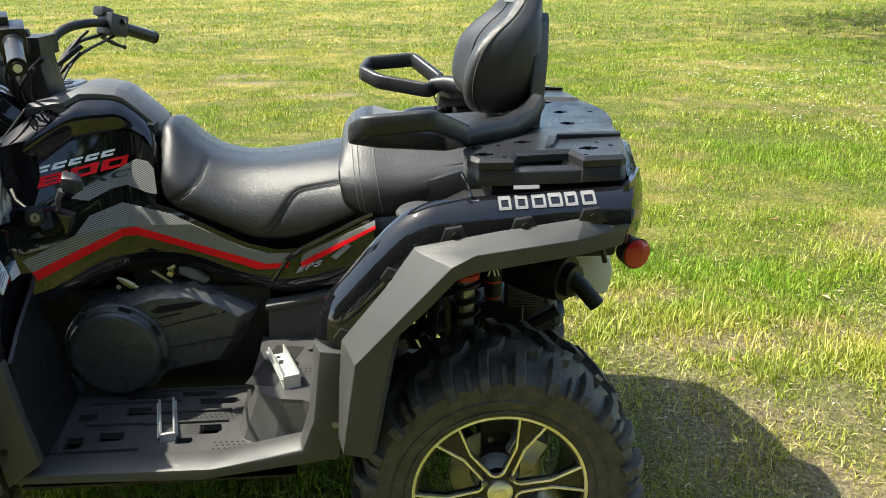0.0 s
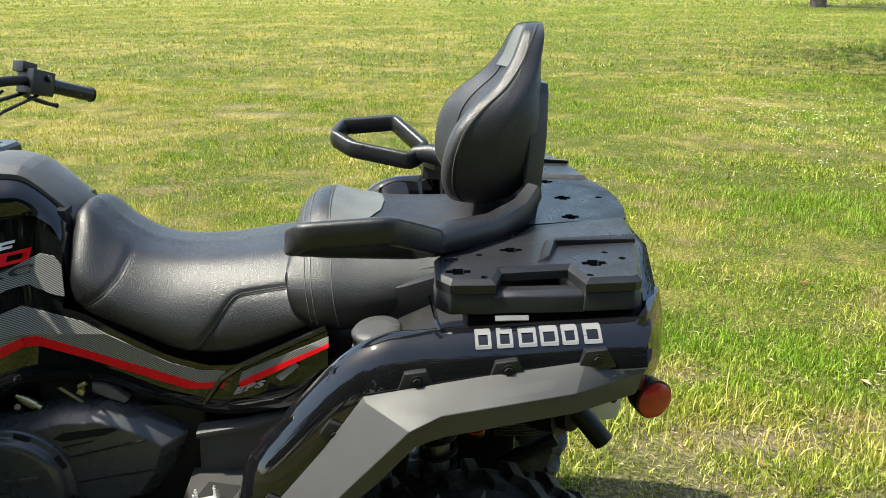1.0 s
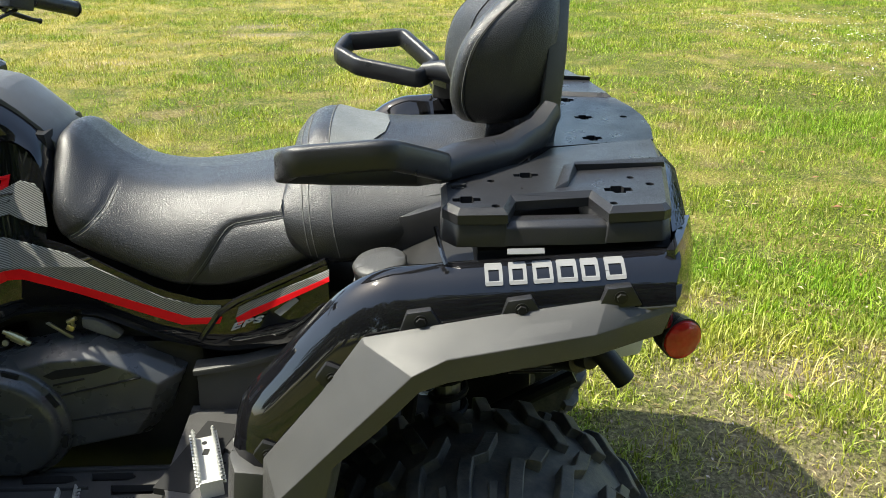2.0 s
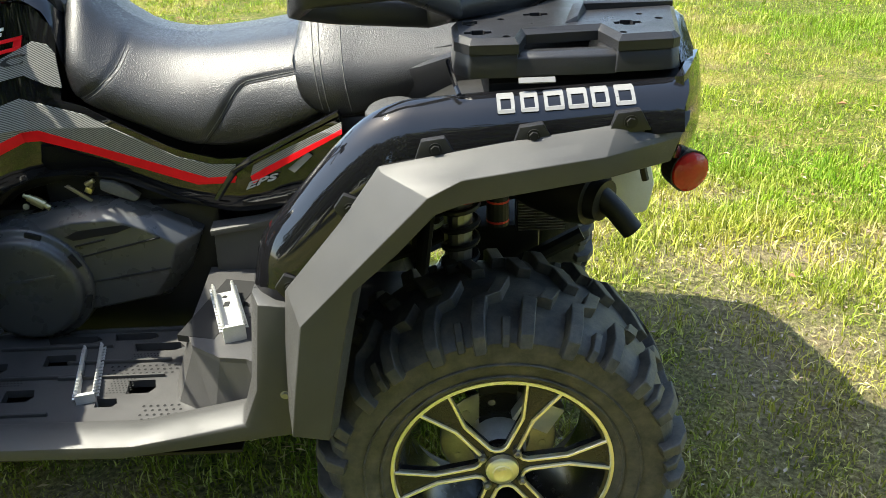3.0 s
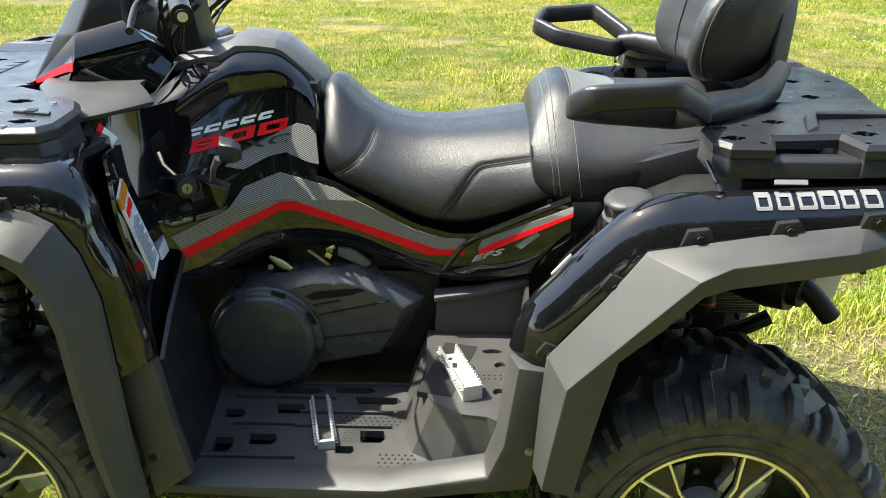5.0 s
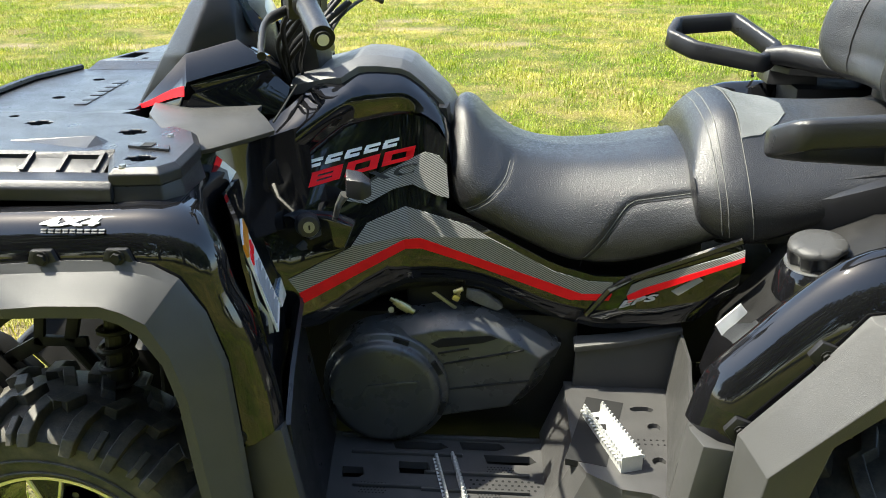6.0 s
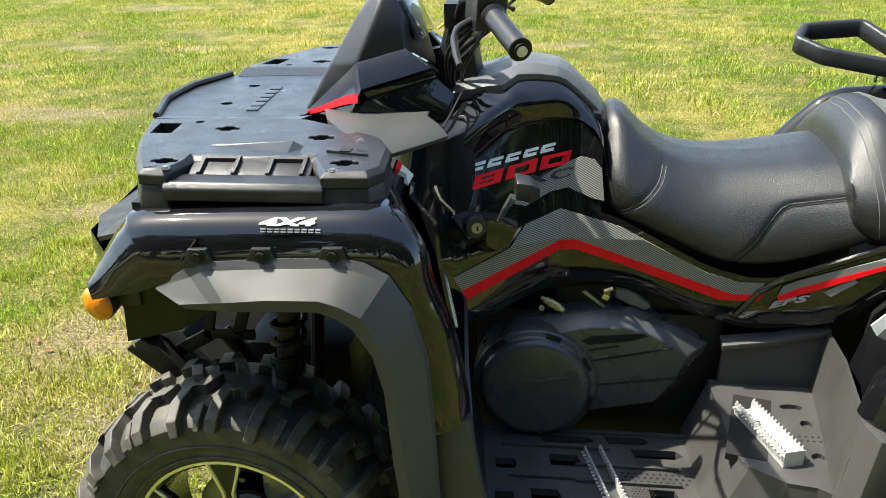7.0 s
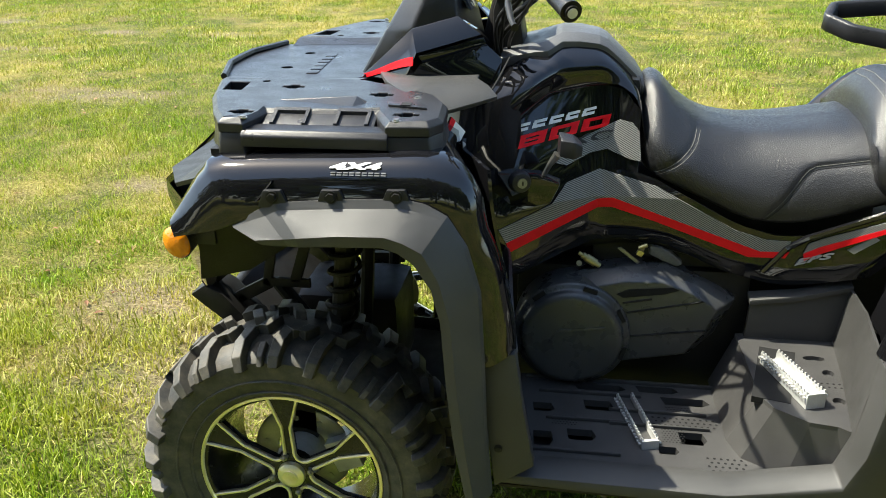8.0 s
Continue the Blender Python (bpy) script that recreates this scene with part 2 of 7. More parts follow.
def side_v(x, z):
    v = float(np.interp(x, SIDE_X, SIDE_V))
    if z > 0.88:
        v -= (z - 0.88) * float(np.interp(x, [-1.07, -0.83], [0.60, 0.33]))
    return v


def decal(name, outline, material, parent, s=-1, lift=0.003, label="", cut=0.03, surf=side_v):
    """A thin film on the bodywork's side, following its curve: an (x, z) outline."""
    bm = bag()
    vs = [bm.verts.new((x, 0, z)) for x, z in outline]
    f = bm.faces.new(vs)
    xs = [p[0] for p in outline]
    for k in range(1, int((max(xs) - min(xs)) / cut) + 1):
        bmesh.ops.bisect_plane(bm, geom=bm.verts[:] + bm.edges[:] + bm.faces[:], plane_co=(min(xs) + k * cut, 0, 0), plane_no=(1, 0, 0))
    bmesh.ops.bisect_plane(bm, geom=bm.verts[:] + bm.edges[:] + bm.faces[:], plane_co=(0, 0, 0.88), plane_no=(0, 0, 1))
    ex = bmesh.ops.extrude_face_region(bm, geom=bm.faces[:])
    moved = {v for v in ex["geom"] if isinstance(v, bmesh.types.BMVert)}
    for v in bm.verts:
        v.co.y = CY + s * (surf(v.co.x, v.co.z) + (lift if v in moved else lift - 0.0025))
    return part(name, bm, material, parent, label)


def text_mesh(body, size, shear=0.0, bold=0.0, space=1.0, width=1.0):
    """Outline letters from the built-in font, as a flat bmesh in (x, y), from the origin."""
    cu = bpy.data.curves.new("letters", "FONT")
    cu.body, cu.size, cu.shear, cu.offset, cu.space_character = body, size, shear, bold, space
    cu.resolution_u = 3
    ob = bpy.data.objects.new("letters", cu)
    scene.collection.objects.link(ob)
    me = bpy.data.meshes.new_from_object(ob.evaluated_get(bpy.context.evaluated_depsgraph_get()))
    bm = bag()
    bm.from_mesh(me)
    bpy.data.objects.remove(ob)
    bpy.data.curves.remove(cu)
    bpy.data.meshes.remove(me)
    for v in bm.verts:
        v.co.x *= width
    return bm


def lettering(name, bm, material, parent, origin, along, up, s=-1, lift=0.0045, label="", surf=side_v):
    """Puts flat letters on the side of the bodywork: origin, along and up are in (x, z)."""
    ex = bmesh.ops.extrude_face_region(bm, geom=bm.faces[:])
    moved = {v for v in ex["geom"] if isinstance(v, bmesh.types.BMVert)}
    for v in bm.verts:
        x = origin[0] + along[0] * v.co.x + up[0] * v.co.y
        z = origin[1] + along[1] * v.co.x + up[1] * v.co.y
        v.co = near(x, surf(x, z) + (lift if v in moved else lift - 0.003), z, s)
    return part(name, bm, material, parent, label)


def flat_block(bm, x0, x1, y0, y1, cut=0.0):
    """A plain flat block with clipped corners, in (x, y)."""
    c = cut
    pts = [(x0 + c, y0), (x1 - c, y0), (x1, y0 + c), (x1, y1 - c), (x1 - c, y1), (x0 + c, y1), (x0, y1 - c), (x0, y0 + c)] if c else [(x0, y0), (x1, y0), (x1, y1), (x0, y1)]
    bm.faces.new([bm.verts.new((x, y, 0)) for x, y in pts])
    return bm

# the sharp crease along the body's side, where the tank cowl overhangs the side panel
RIDGE_X = [-1.14, -1.085, -1.02, -0.964, -0.90, -0.832, -0.80, -0.785]
RIDGE_Z = [0.985, 1.002, 1.046, 1.086, 1.096, 1.099, 1.079, 1.050]

# ---- the field ----


def earth(x, y):
    """Height of the ground: nearly level, with shallow bumps."""
    return 0.012 * math.sin(x * 1.3 + 0.7) * math.cos(y * 1.1) + 0.006 * math.sin(x * 3.7 + y * 2.9)


# worn places where sandy soil shows: x, y, half length, half width
WORN = [(1.05, 0.72, 0.95, 0.28), (1.9, 0.35, 0.6, 0.3), (0.75, 1.25, 0.6, 0.14), (0.85, 0.15, 0.75, 0.55), (0.30, 0.95, 0.75, 0.22), (-4.62, 4.14, 0.85, 0.26), (-6.1, 7.17, 0.4, 0.2), (-4.8, 7.0, 0.5, 0.22), (-6.75, 6.15, 0.5, 0.16), (-8.0, 7.9, 0.5, 0.22), (-0.85, 7.2, 0.5, 0.2), (-2.06, 8.9, 0.6, 0.22), (-6.7, 10.6, 0.7, 0.3), (-3.25, 2.1, 0.3, 0.16), (-2.5, 0.8, 0.5, 0.35), (-2.15, 0.35, 0.55, 0.55), (1.75, 0.75, 0.7, 0.35), (-0.6, 2.9, 0.45, 0.16), (-3.1, 6.6, 0.6, 0.14), (-1.9, 8.2, 0.8, 0.16), (2.6, 1.7, 0.6, 0.35), (-0.9, -0.35, 0.6, 0.2), (1.15, -0.30, 0.75, 0.45), (0.80, 0.35, 0.55, 0.35)]


def worn_mask(m):
    """Grey mask of the worn places, with ragged edges."""
    total = None
    ragged = m.noise(4.0, 6, 0.7)
    for x, y, a, b in WORN:
        mp = m.add("ShaderNodeMapping")
        mp.vector_type = "TEXTURE"
        mp.inputs["Location"].default_value = (x, y, 0)
        mp.inputs["Scale"].default_value = (a, b, 5.0)
        m.link(m.pos, mp.inputs["Vector"])
        ln = m.add("ShaderNodeVectorMath")
        ln.operation = "LENGTH"
        m.link(mp.outputs[0], ln.inputs[0])
        f = m.maths("SUBTRACT", 1.25, ln.outputs["Value"])
        total = f if total is None else m.maths("MAXIMUM", total, f)
    n = m.maths("ADD", m.maths("MULTIPLY", m.maths("MAXIMUM", total, 0.0), 0.55), m.maths("MULTIPLY", m.maths("SUBTRACT", ragged, 0.5), 1.5))
    c = m.add("ShaderNodeClamp")
    m.link(n, c.inputs[0])
    return c.outputs[0]


def thatch_mask(m):
    """Where dead brown thatch shows through: ragged patches a hand to a metre wide."""
    f = m.maths("ADD", m.maths("MULTIPLY", m.noise(0.8, 3), 0.5), m.maths("MULTIPLY", m.noise(3.2, 6, 0.7), 0.5))
    return m.ramp(f, [(0.53, (0, 0, 0)), (0.64, (0.62, 0.62, 0.62))])


def greener_side(m, most):
    """The lawn is less parched behind the machine: 0 beside it, most from three metres on."""
    sep = m.add("ShaderNodeSeparateXYZ")
    m.link(m.pos, sep.inputs[0])
    behind = m.add("ShaderNodeMapRange", To_Min=0.0, To_Max=most)
    behind.inputs["From Min"].default_value, behind.inputs["From Max"].default_value = 0.3, 3.0
    m.link(sep.outputs["X"], behind.inputs["Value"])
    return behind.outputs["Result"]


def ground_material():
    m = Mat("lawn_ground")
    big, mid, fine = m.noise(0.35, 5), m.noise(2.2, 6, 0.65), m.noise(70, 6, 0.75)
    soil = m.ramp(fine, [(0.3, (0.10, 0.068, 0.045)), (0.5, (0.31, 0.235, 0.165)), (0.7, (0.55, 0.45, 0.33))])
    turf = m.ramp(fine, [(0.34, (0.017, 0.030, 0.005)), (0.5, (0.097, 0.12, 0.017)), (0.66, (0.325, 0.33, 0.08))])
    straw = m.ramp(fine, [(0.33, (0.09, 0.08, 0.018)), (0.5, (0.32, 0.27, 0.07)), (0.68, (0.60, 0.50, 0.18))])
    dryness = m.maths("ADD", m.maths("ADD", m.maths("MULTIPLY", big, 0.5), m.maths("MULTIPLY", mid, 0.5)), greener_side(m, -0.03))
    grassy = m.mix(m.ramp(dryness, [(0.46, (0, 0, 0)), (0.60, (1, 1, 1))]), turf, straw)
    grassy = m.mix(thatch_mask(m), grassy, m.ramp(fine, [(0.3, (0.10, 0.065, 0.03)), (0.5, (0.26, 0.19, 0.09)), (0.7, (0.46, 0.36, 0.20))]))
    m.set(Base_Color=m.mix(worn_mask(m), grassy, soil), Roughness=0.95, Specular_IOR_Level=0.15)
    return m.bump(m.maths("ADD", fine, m.noise(220, 4)), 1.0, 0.02).m


def grass_material():
    m = Mat("grass_blades")
    geo = m.add("ShaderNodeNewGeometry")
    rnd = geo.outputs["Random Per Island"]
    big, mid = m.noise(0.35, 5), m.noise(2.2, 6, 0.65)
    patch = m.maths("ADD", m.maths("MULTIPLY", big, 0.5), m.maths("MULTIPLY", mid, 0.5))
    # greener and less parched round the machine than far out on the field
    sep = m.add("ShaderNodeSeparateXYZ")
    m.link(m.pos, sep.inputs[0])
    far_out = m.add("ShaderNodeMapRange", To_Min=-0.055, To_Max=0.01)
    far_out.inputs["From Min"].default_value, far_out.inputs["From Max"].default_value = 1.5, 7.0
    m.link(sep.outputs["Y"], far_out.inputs["Value"])
    patch = m.maths("ADD", patch, far_out.outputs["Result"])
    patch = m.maths("ADD", patch, greener_side(m, -0.065))
    lush = m.ramp(rnd, [(0.0, (0.025, 0.075, 0.005)), (0.4, (0.09, 0.21, 0.010)), (0.8, (0.24, 0.41, 0.025)), (1.0, (0.52, 0.58, 0.15))])
    plain = m.ramp(rnd, [(0.0, (0.045, 0.085, 0.006)), (0.35, (0.15, 0.245, 0.014)), (0.7, (0.36, 0.44, 0.035)), (0.9, (0.52, 0.54, 0.12)), (1.0, (0.72, 0.67, 0.31))])
    green = m.mix(m.ramp(m.noise(0.9, 5, 0.6), [(0.44, (1, 1, 1)), (0.58, (0, 0, 0))]), plain, lush)
    dry = m.ramp(rnd, [(0.0, (0.13, 0.12, 0.018)), (0.35, (0.42, 0.34, 0.06)), (0.7, (0.66, 0.51, 0.17)), (1.0, (0.82, 0.68, 0.38))])
    straw = m.mix(worn_mask(m), green, dry)
    brown = m.ramp(rnd, [(0.0, (0.16, 0.10, 0.04)), (0.5, (0.40, 0.29, 0.12)), (1.0, (0.62, 0.50, 0.28))])
    dry = m.mix(thatch_mask(m), dry, brown)
    straw = m.mix(thatch_mask(m), straw, brown)
    m.set(Base_Color=m.mix(m.ramp(patch, [(0.46, (0.02, 0.02, 0.02)), (0.62, (0.85, 0.85, 0.85))]), straw, dry), Roughness=0.6, Specular_IOR_Level=0.12)
    tr = m.add("ShaderNodeBsdfTranslucent")
    m.link(m.mix(0.5, m.b.inputs["Base Color"].links[0].from_socket, (0.42, 0.46, 0.02)), tr.inputs["Color"])
    mx = m.add("ShaderNodeMixShader", Fac=0.25)
    out = m.t.nodes["Material Output"]
    m.link(m.b.outputs[0], mx.inputs[1]).link(tr.outputs[0], mx.inputs[2]).link(mx.outputs[0], out.inputs["Surface"])
    return m.m


def build_ground():
    bm = bag()
    # fine near the machine, coarse towards the horizon, one sheet
    marks = [-900, -300, -120, -60, -30, -16] + [x * 0.5 for x in range(-20, 21)] + [16, 30, 60, 120, 300, 900]
    grid = [[bm.verts.new((x, y, earth(x, y) if max(abs(x), abs(y)) < 12 else 0.0)) for y in marks] for x in marks]
    for i in range(len(marks) - 1):
        for j in range(len(marks) - 1):
            bm.faces.new((grid[i][j], grid[i + 1][j], grid[i + 1][j + 1], grid[i][j + 1]))
    g = part("ground", bm, ground_material(), None, smooth=True)
    return tagged(g, "sunlit mown lawn of patchy yellow-green turf with bare soil", "ground", kind="structure")


def fbm(x, y, seed, scale):
    r = np.random.RandomState(seed)
    out = np.zeros_like(x)
    for k in range(9):
        a = r.uniform(0, 2 * math.pi)
        f = scale * 1.55 ** k * r.uniform(0.8, 1.25)
        out += np.sin((x * math.cos(a) + y * math.sin(a)) * f + r.uniform(0, 6.3) + 1.3 * np.sin(x * f * 0.31 + k)) / 1.35 ** k
    return out / 2.6


def blades(name, count, region, height, width, seed, label, joints=1, keep=None, thin=0.55, mat=None, lean=0.55, clump=10.0):
    """Grass over a rectangle of the plan, as one mesh of narrow bent blades."""
    r = np.random.RandomState(seed)
    x0, x1, y0, y1 = region
    x, y = r.uniform(x0, x1, count), r.uniform(y0, y1, count)
    patch = fbm(x, y, 5, 1.6)
    worn = np.zeros(count)
    for wx_, wy_, wa, wb in WORN:
        worn = np.maximum(worn, 1.25 - np.hypot((x - wx_) / wa, (y - wy_) / wb))
    worn = np.clip(worn * 0.75 + 0.35 * fbm(x, y, 23, 6.0), 0, 1)
    ok = r.uniform(0, 1, count) < np.clip(0.92 - thin * np.clip(patch, 0, 1.2) - 0.75 * worn, 0.05, 1) * np.clip(0.82 + 0.45 * fbm(x, y, 31, clump), 0.25, 1)
    if keep is not None:
        ok &= keep(x, y)
    x, y, patch = x[ok], y[ok], patch[ok]
    n = len(x)
    tuft = fbm(x, y, 11, 5.0)
    h = height * r.lognormal(0, 0.38, n) * np.clip(0.95 + 0.50 * tuft - 0.35 * patch + 0.25 * fbm(x, y, 31, clump), 0.35, 1.9)
    w = width * r.uniform(0.7, 1.4, n)
    a = r.uniform(0, 2 * math.pi, n)
    tilt = np.abs(r.normal(0, lean, n)) + 0.12
    lx, ly = np.cos(a), np.sin(a)
    b = a + math.pi / 2 + r.normal(0, 0.5, n)
    wx, wy = np.cos(b) * w / 2, np.sin(b) * w / 2
    z = 0.012 * np.sin(x * 1.3 + 0.7) * np.cos(y * 1.1) + 0.006 * np.sin(x * 3.7 + y * 2.9)
    z = np.where(np.maximum(np.abs(x), np.abs(y)) < 11, z, 0) - 0.004
    st, ct = np.sin(np.minimum(tilt, 1.45)), np.cos(np.minimum(tilt, 1.45))
    if joints == 2:
        m1 = 0.55
        mx, my, mz = x + lx * st * h * m1 * 0.6, y + ly * st * h * m1 * 0.6, z + h * m1 * np.maximum(ct, 0.14)
        tx, ty, tz = x + lx * st * h * 1.05, y + ly * st * h * 1.05, z + h * ct * 0.95
        co = np.stack([x - wx, y - wy, z, x + wx, y + wy, z, mx + wx * 0.8, my + wy * 0.8, mz, mx - wx * 0.8, my - wy * 0.8, mz, tx, ty, tz], 1).reshape(-1, 3)
        base = (np.arange(n) * 5)[:, None]
        tri = np.concatenate([base + [0, 1, 2], base + [0, 2, 3], base + [3, 2, 4]], 1).reshape(-1)
    else:
        co = np.stack([x - wx, y - wy, z, x + wx, y + wy, z, x + lx * st * h, y + ly * st * h, z + h * ct], 1).reshape(-1, 3)
        tri = np.arange(n * 3)
    me = bpy.data.meshes.new(name)
    me.vertices.add(len(co))
    me.vertices.foreach_set("co", co.astype(np.float32).ravel())
    me.loops.add(len(tri))
    me.loops.foreach_set("vertex_index", tri.astype(np.int32))
    me.polygons.add(len(tri) // 3)
    me.polygons.foreach_set("loop_start", np.arange(0, len(tri), 3, dtype=np.int32))
    me.update(calc_edges=True)
    me.materials.append(mat)
    ob = new(name, me)
    return tagged(ob, label, "grass", kind="stuff")


build_ground()
GRASS = grass_material()
blades("near_grass", 400000, (-3.3, 2.7, -0.9, 1.7), 0.034, 0.0040, 3, "short sunlit lawn grass, green with dry straw blades", 2, mat=GRASS, lean=0.75, thin=0.30, clump=12.0)
blades("lawn_grass", 470000, (-5.6, 4.2, -0.9, 4.2), 0.032, 0.0046, 8, "short sunlit lawn grass round the machine", 1, mat=GRASS, lean=0.75, thin=0.35, clump=9.0,
       keep=lambda x, y: ~((x > -3.3) & (x < 2.7) & (y < 1.7)))
blades("field_grass", 520000, (-10.5, 9.5, 4.2, 12.0), 0.030, 0.0085, 4, "mown yellow-green lawn grass of the field", 1, mat=GRASS, lean=0.9, thin=0.45, clump=7.0)
blades("far_grass", 380000, (-24, 24, 12.0, 48.0), 0.042, 0.024, 6, "far yellow-green lawn grass", 1, mat=GRASS)
blades("edge_grass", 70000, (-50, 50, 48.0, 100.0), 0.09, 0.08, 12, "far yellow-green lawn towards the trees", 1, mat=GRASS)
blades("camera_side_grass", 170000, (-5.6, 4.2, -4.4, -0.9), 0.026, 0.0080, 9, "short lawn grass on the near side", 1, mat=GRASS)


def litter(name, count, region, size, seed, colours, label, rise=0.012, cat="leaf litter", slim=0.4):
    """Small curled flakes strewn over the lawn, as one mesh."""
    r = np.random.RandomState(seed)
    x0, x1, y0, y1 = region
    bm = bag()
    for k in range(count):
        x, y = r.uniform(x0, x1), r.uniform(y0, y1)
        a, q = r.uniform(0, 6.3), size * r.uniform(0.6, 1.5)
        c, n = math.cos(a) * q, math.sin(a) * q
        z = earth(x, y) + rise * r.uniform(0.5, 1.5)
        lift = q * r.uniform(0.1, 0.5)
        vs = [bm.verts.new(p) for p in ((x - c, y - n, z), (x - n * slim, y + c * slim, z + lift), (x + c, y + n, z + lift * 0.4), (x + n * slim, y - c * slim, z + lift * 0.8))]
        bm.faces.new((vs[0], vs[1], vs[2]))
        bm.faces.new((vs[0], vs[2], vs[3]))
    m = Mat(name)
    m.set(Base_Color=m.ramp(m.add("ShaderNodeNewGeometry").outputs["Random Per Island"], colours), Roughness=0.8)
    return tagged(part(name, bm, m.m, None), label, cat, kind="stuff")


litter("dead_leaves", 260, (-5.0, 3.4, 0.3, 7.0), 0.020, 31, [(0.0, (0.16, 0.07, 0.03)), (0.5, (0.30, 0.15, 0.07)), (1.0, (0.42, 0.28, 0.16))], "dry brown leaves and twigs lying in the grass")
litter("straw_litter", 3200, (-3.2, 2.7, -0.8, 2.4), 0.015, 37, [(0.0, (0.30, 0.20, 0.09)), (0.5, (0.58, 0.44, 0.20)), (1.0, (0.78, 0.66, 0.40))], "dry straw bits lying flat in the lawn", 0.020, "straw", 0.06)
litter("soil_crumbs", 900, (0.1, 2.4, -0.5, 1.5), 0.008, 33, [(0.0, (0.10, 0.07, 0.05)), (0.6, (0.34, 0.26, 0.19)), (1.0, (0.52, 0.44, 0.36))], "pale soil crumbs and dry bits in the worn turf", 0.006, "soil")
litter("clover_heads", 1500, (3.4, 8.4, 4.2, 9.4), 0.014, 35, [(0.0, (0.62, 0.62, 0.52)), (1.0, (0.80, 0.79, 0.70))], "small white clover heads in the grass", 0.035, "clover")

# ---- the quad bike ----
ATV = new("quad_bike")
ATV.location = (-0.74, CY, 0)
tagged(ATV, "glossy black four-wheel quad bike with red stripes and grey flares", "quad bike")


def bolt(name, p, axis, r, parent, material=None):
    bm = bag()
    axis = Vector(axis).normalized()
    disc(bm, p, axis, r * 1.35, r * 0.35, 14)
    disc(bm, Vector(p) + axis * r * 0.3, axis, r, r * 0.55, 6, r * 0.9)
    return part(name, bm, material or DARK, parent)


# --- wheels ---
RIM = 0.2


def polar(r, deg, y):
    a = radians(deg)
    return Vector((r * math.sin(a), y, r * math.cos(a)))


def tyre_mesh(width, name):
    """A mud tyre: carcass with stepped, angled lugs that wrap over the shoulder. Outer side at -y, rim face plane y = 0."""
    bm = bag()
    o, i = -0.028, width - 0.028
    R = 0.318
    prof = [(0.197, -0.004), (0.212, -0.014), (0.232, -0.021), (0.262, -0.027), (0.288, o + 0.003), (0.304, o + 0.016), (0.315, o + 0.045), (R, o + 0.09),
            (R + 0.002, (o + i) / 2), (R, i - 0.09), (0.315, i - 0.045), (0.304, i - 0.016), (0.288, i - 0.003), (0.25, i - 0.004), (0.205, i - 0.02), (0.195, i - 0.03), (0.19, (o + i) / 2)]
    lathe(bm, prof, 72, closed=True)
    # moulded rings on the sidewall
    for r0, y in ((0.216, -0.0175), (0.246, -0.0255)):
        lathe(bm, [(r0 - 0.003, y + 0.004), (r0 - 0.002, y - 0.0022), (r0 + 0.002, y - 0.0026), (r0 + 0.003, y + 0.003)], 64)
    count = 25
    rnd = random.Random(7)

    def block(stations, half, lift):
        """A lug along stations of (angle, radius, y); half: angular half width; lift: height over the carcass."""
        rows = []
        for a, r, y, nr, ny in stations:
            ring = []
            for da, up in ((-half, 0), (-half * 0.82, 1), (half * 0.82, 1), (half, 0)):
                rr, yy = r + nr * (lift * up - 0.006 * (1 - up)), y + ny * (lift * up - 0.006 * (1 - up))
                ring.append(Vector((rr * math.sin(a + da), yy, rr * math.cos(a + da))))
            rows.append(ring)
        loft(bm, rows)

    for k in range(count):
        a = 2 * math.pi * k / count
        for side in (0, 1):
            def Y(d):
                return o + d if side == 0 else i - d
            sg = -1 if side == 0 else 1
            b = a + (0.5 if side else 0) * 2 * math.pi / count
            w = 0.043 + rnd.uniform(-0.004, 0.004)
            long = (k + side) % 2 == 0
            ins = width * (0.50 if long else 0.40)
            # tread bar from near the middle, bending out to the shoulder and down the sidewall
            block([(b + 0.17, R, Y(ins), 1, 0), (b + 0.11, R, Y(ins * 0.62), 1, 0), (b + 0.035, R - 0.001, Y(0.075), 1, 0),
                   (b + 0.012, 0.314, Y(0.034), 0.9, sg * 0.45), (b + 0.004, 0.300, Y(0.008), 0.6, sg * 0.8), (b, 0.276 if long else 0.284, Y(0.0015), 0.25, sg * 0.95)], w, 0.020)
            # short tie block on the shoulder between the bars
            if long:
                block([(b + 0.155, 0.312, Y(0.036), 0.9, sg * 0.4), (b + 0.15, 0.298, Y(0.010), 0.6, sg * 0.8), (b + 0.145, 0.282, Y(0.003), 0.3, sg * 0.95)], 0.026, 0.013)
    bmesh.ops.recalc_face_normals(bm, faces=bm.faces)
    me = bpy.data.meshes.new(name)
    bm.to_mesh(me)
    bm.free()
    for p in me.polygons:
        p.use_smooth = True
    me.set_sharp_from_angle(angle=radians(33))
    me.materials.append(RUBBER)
    return me


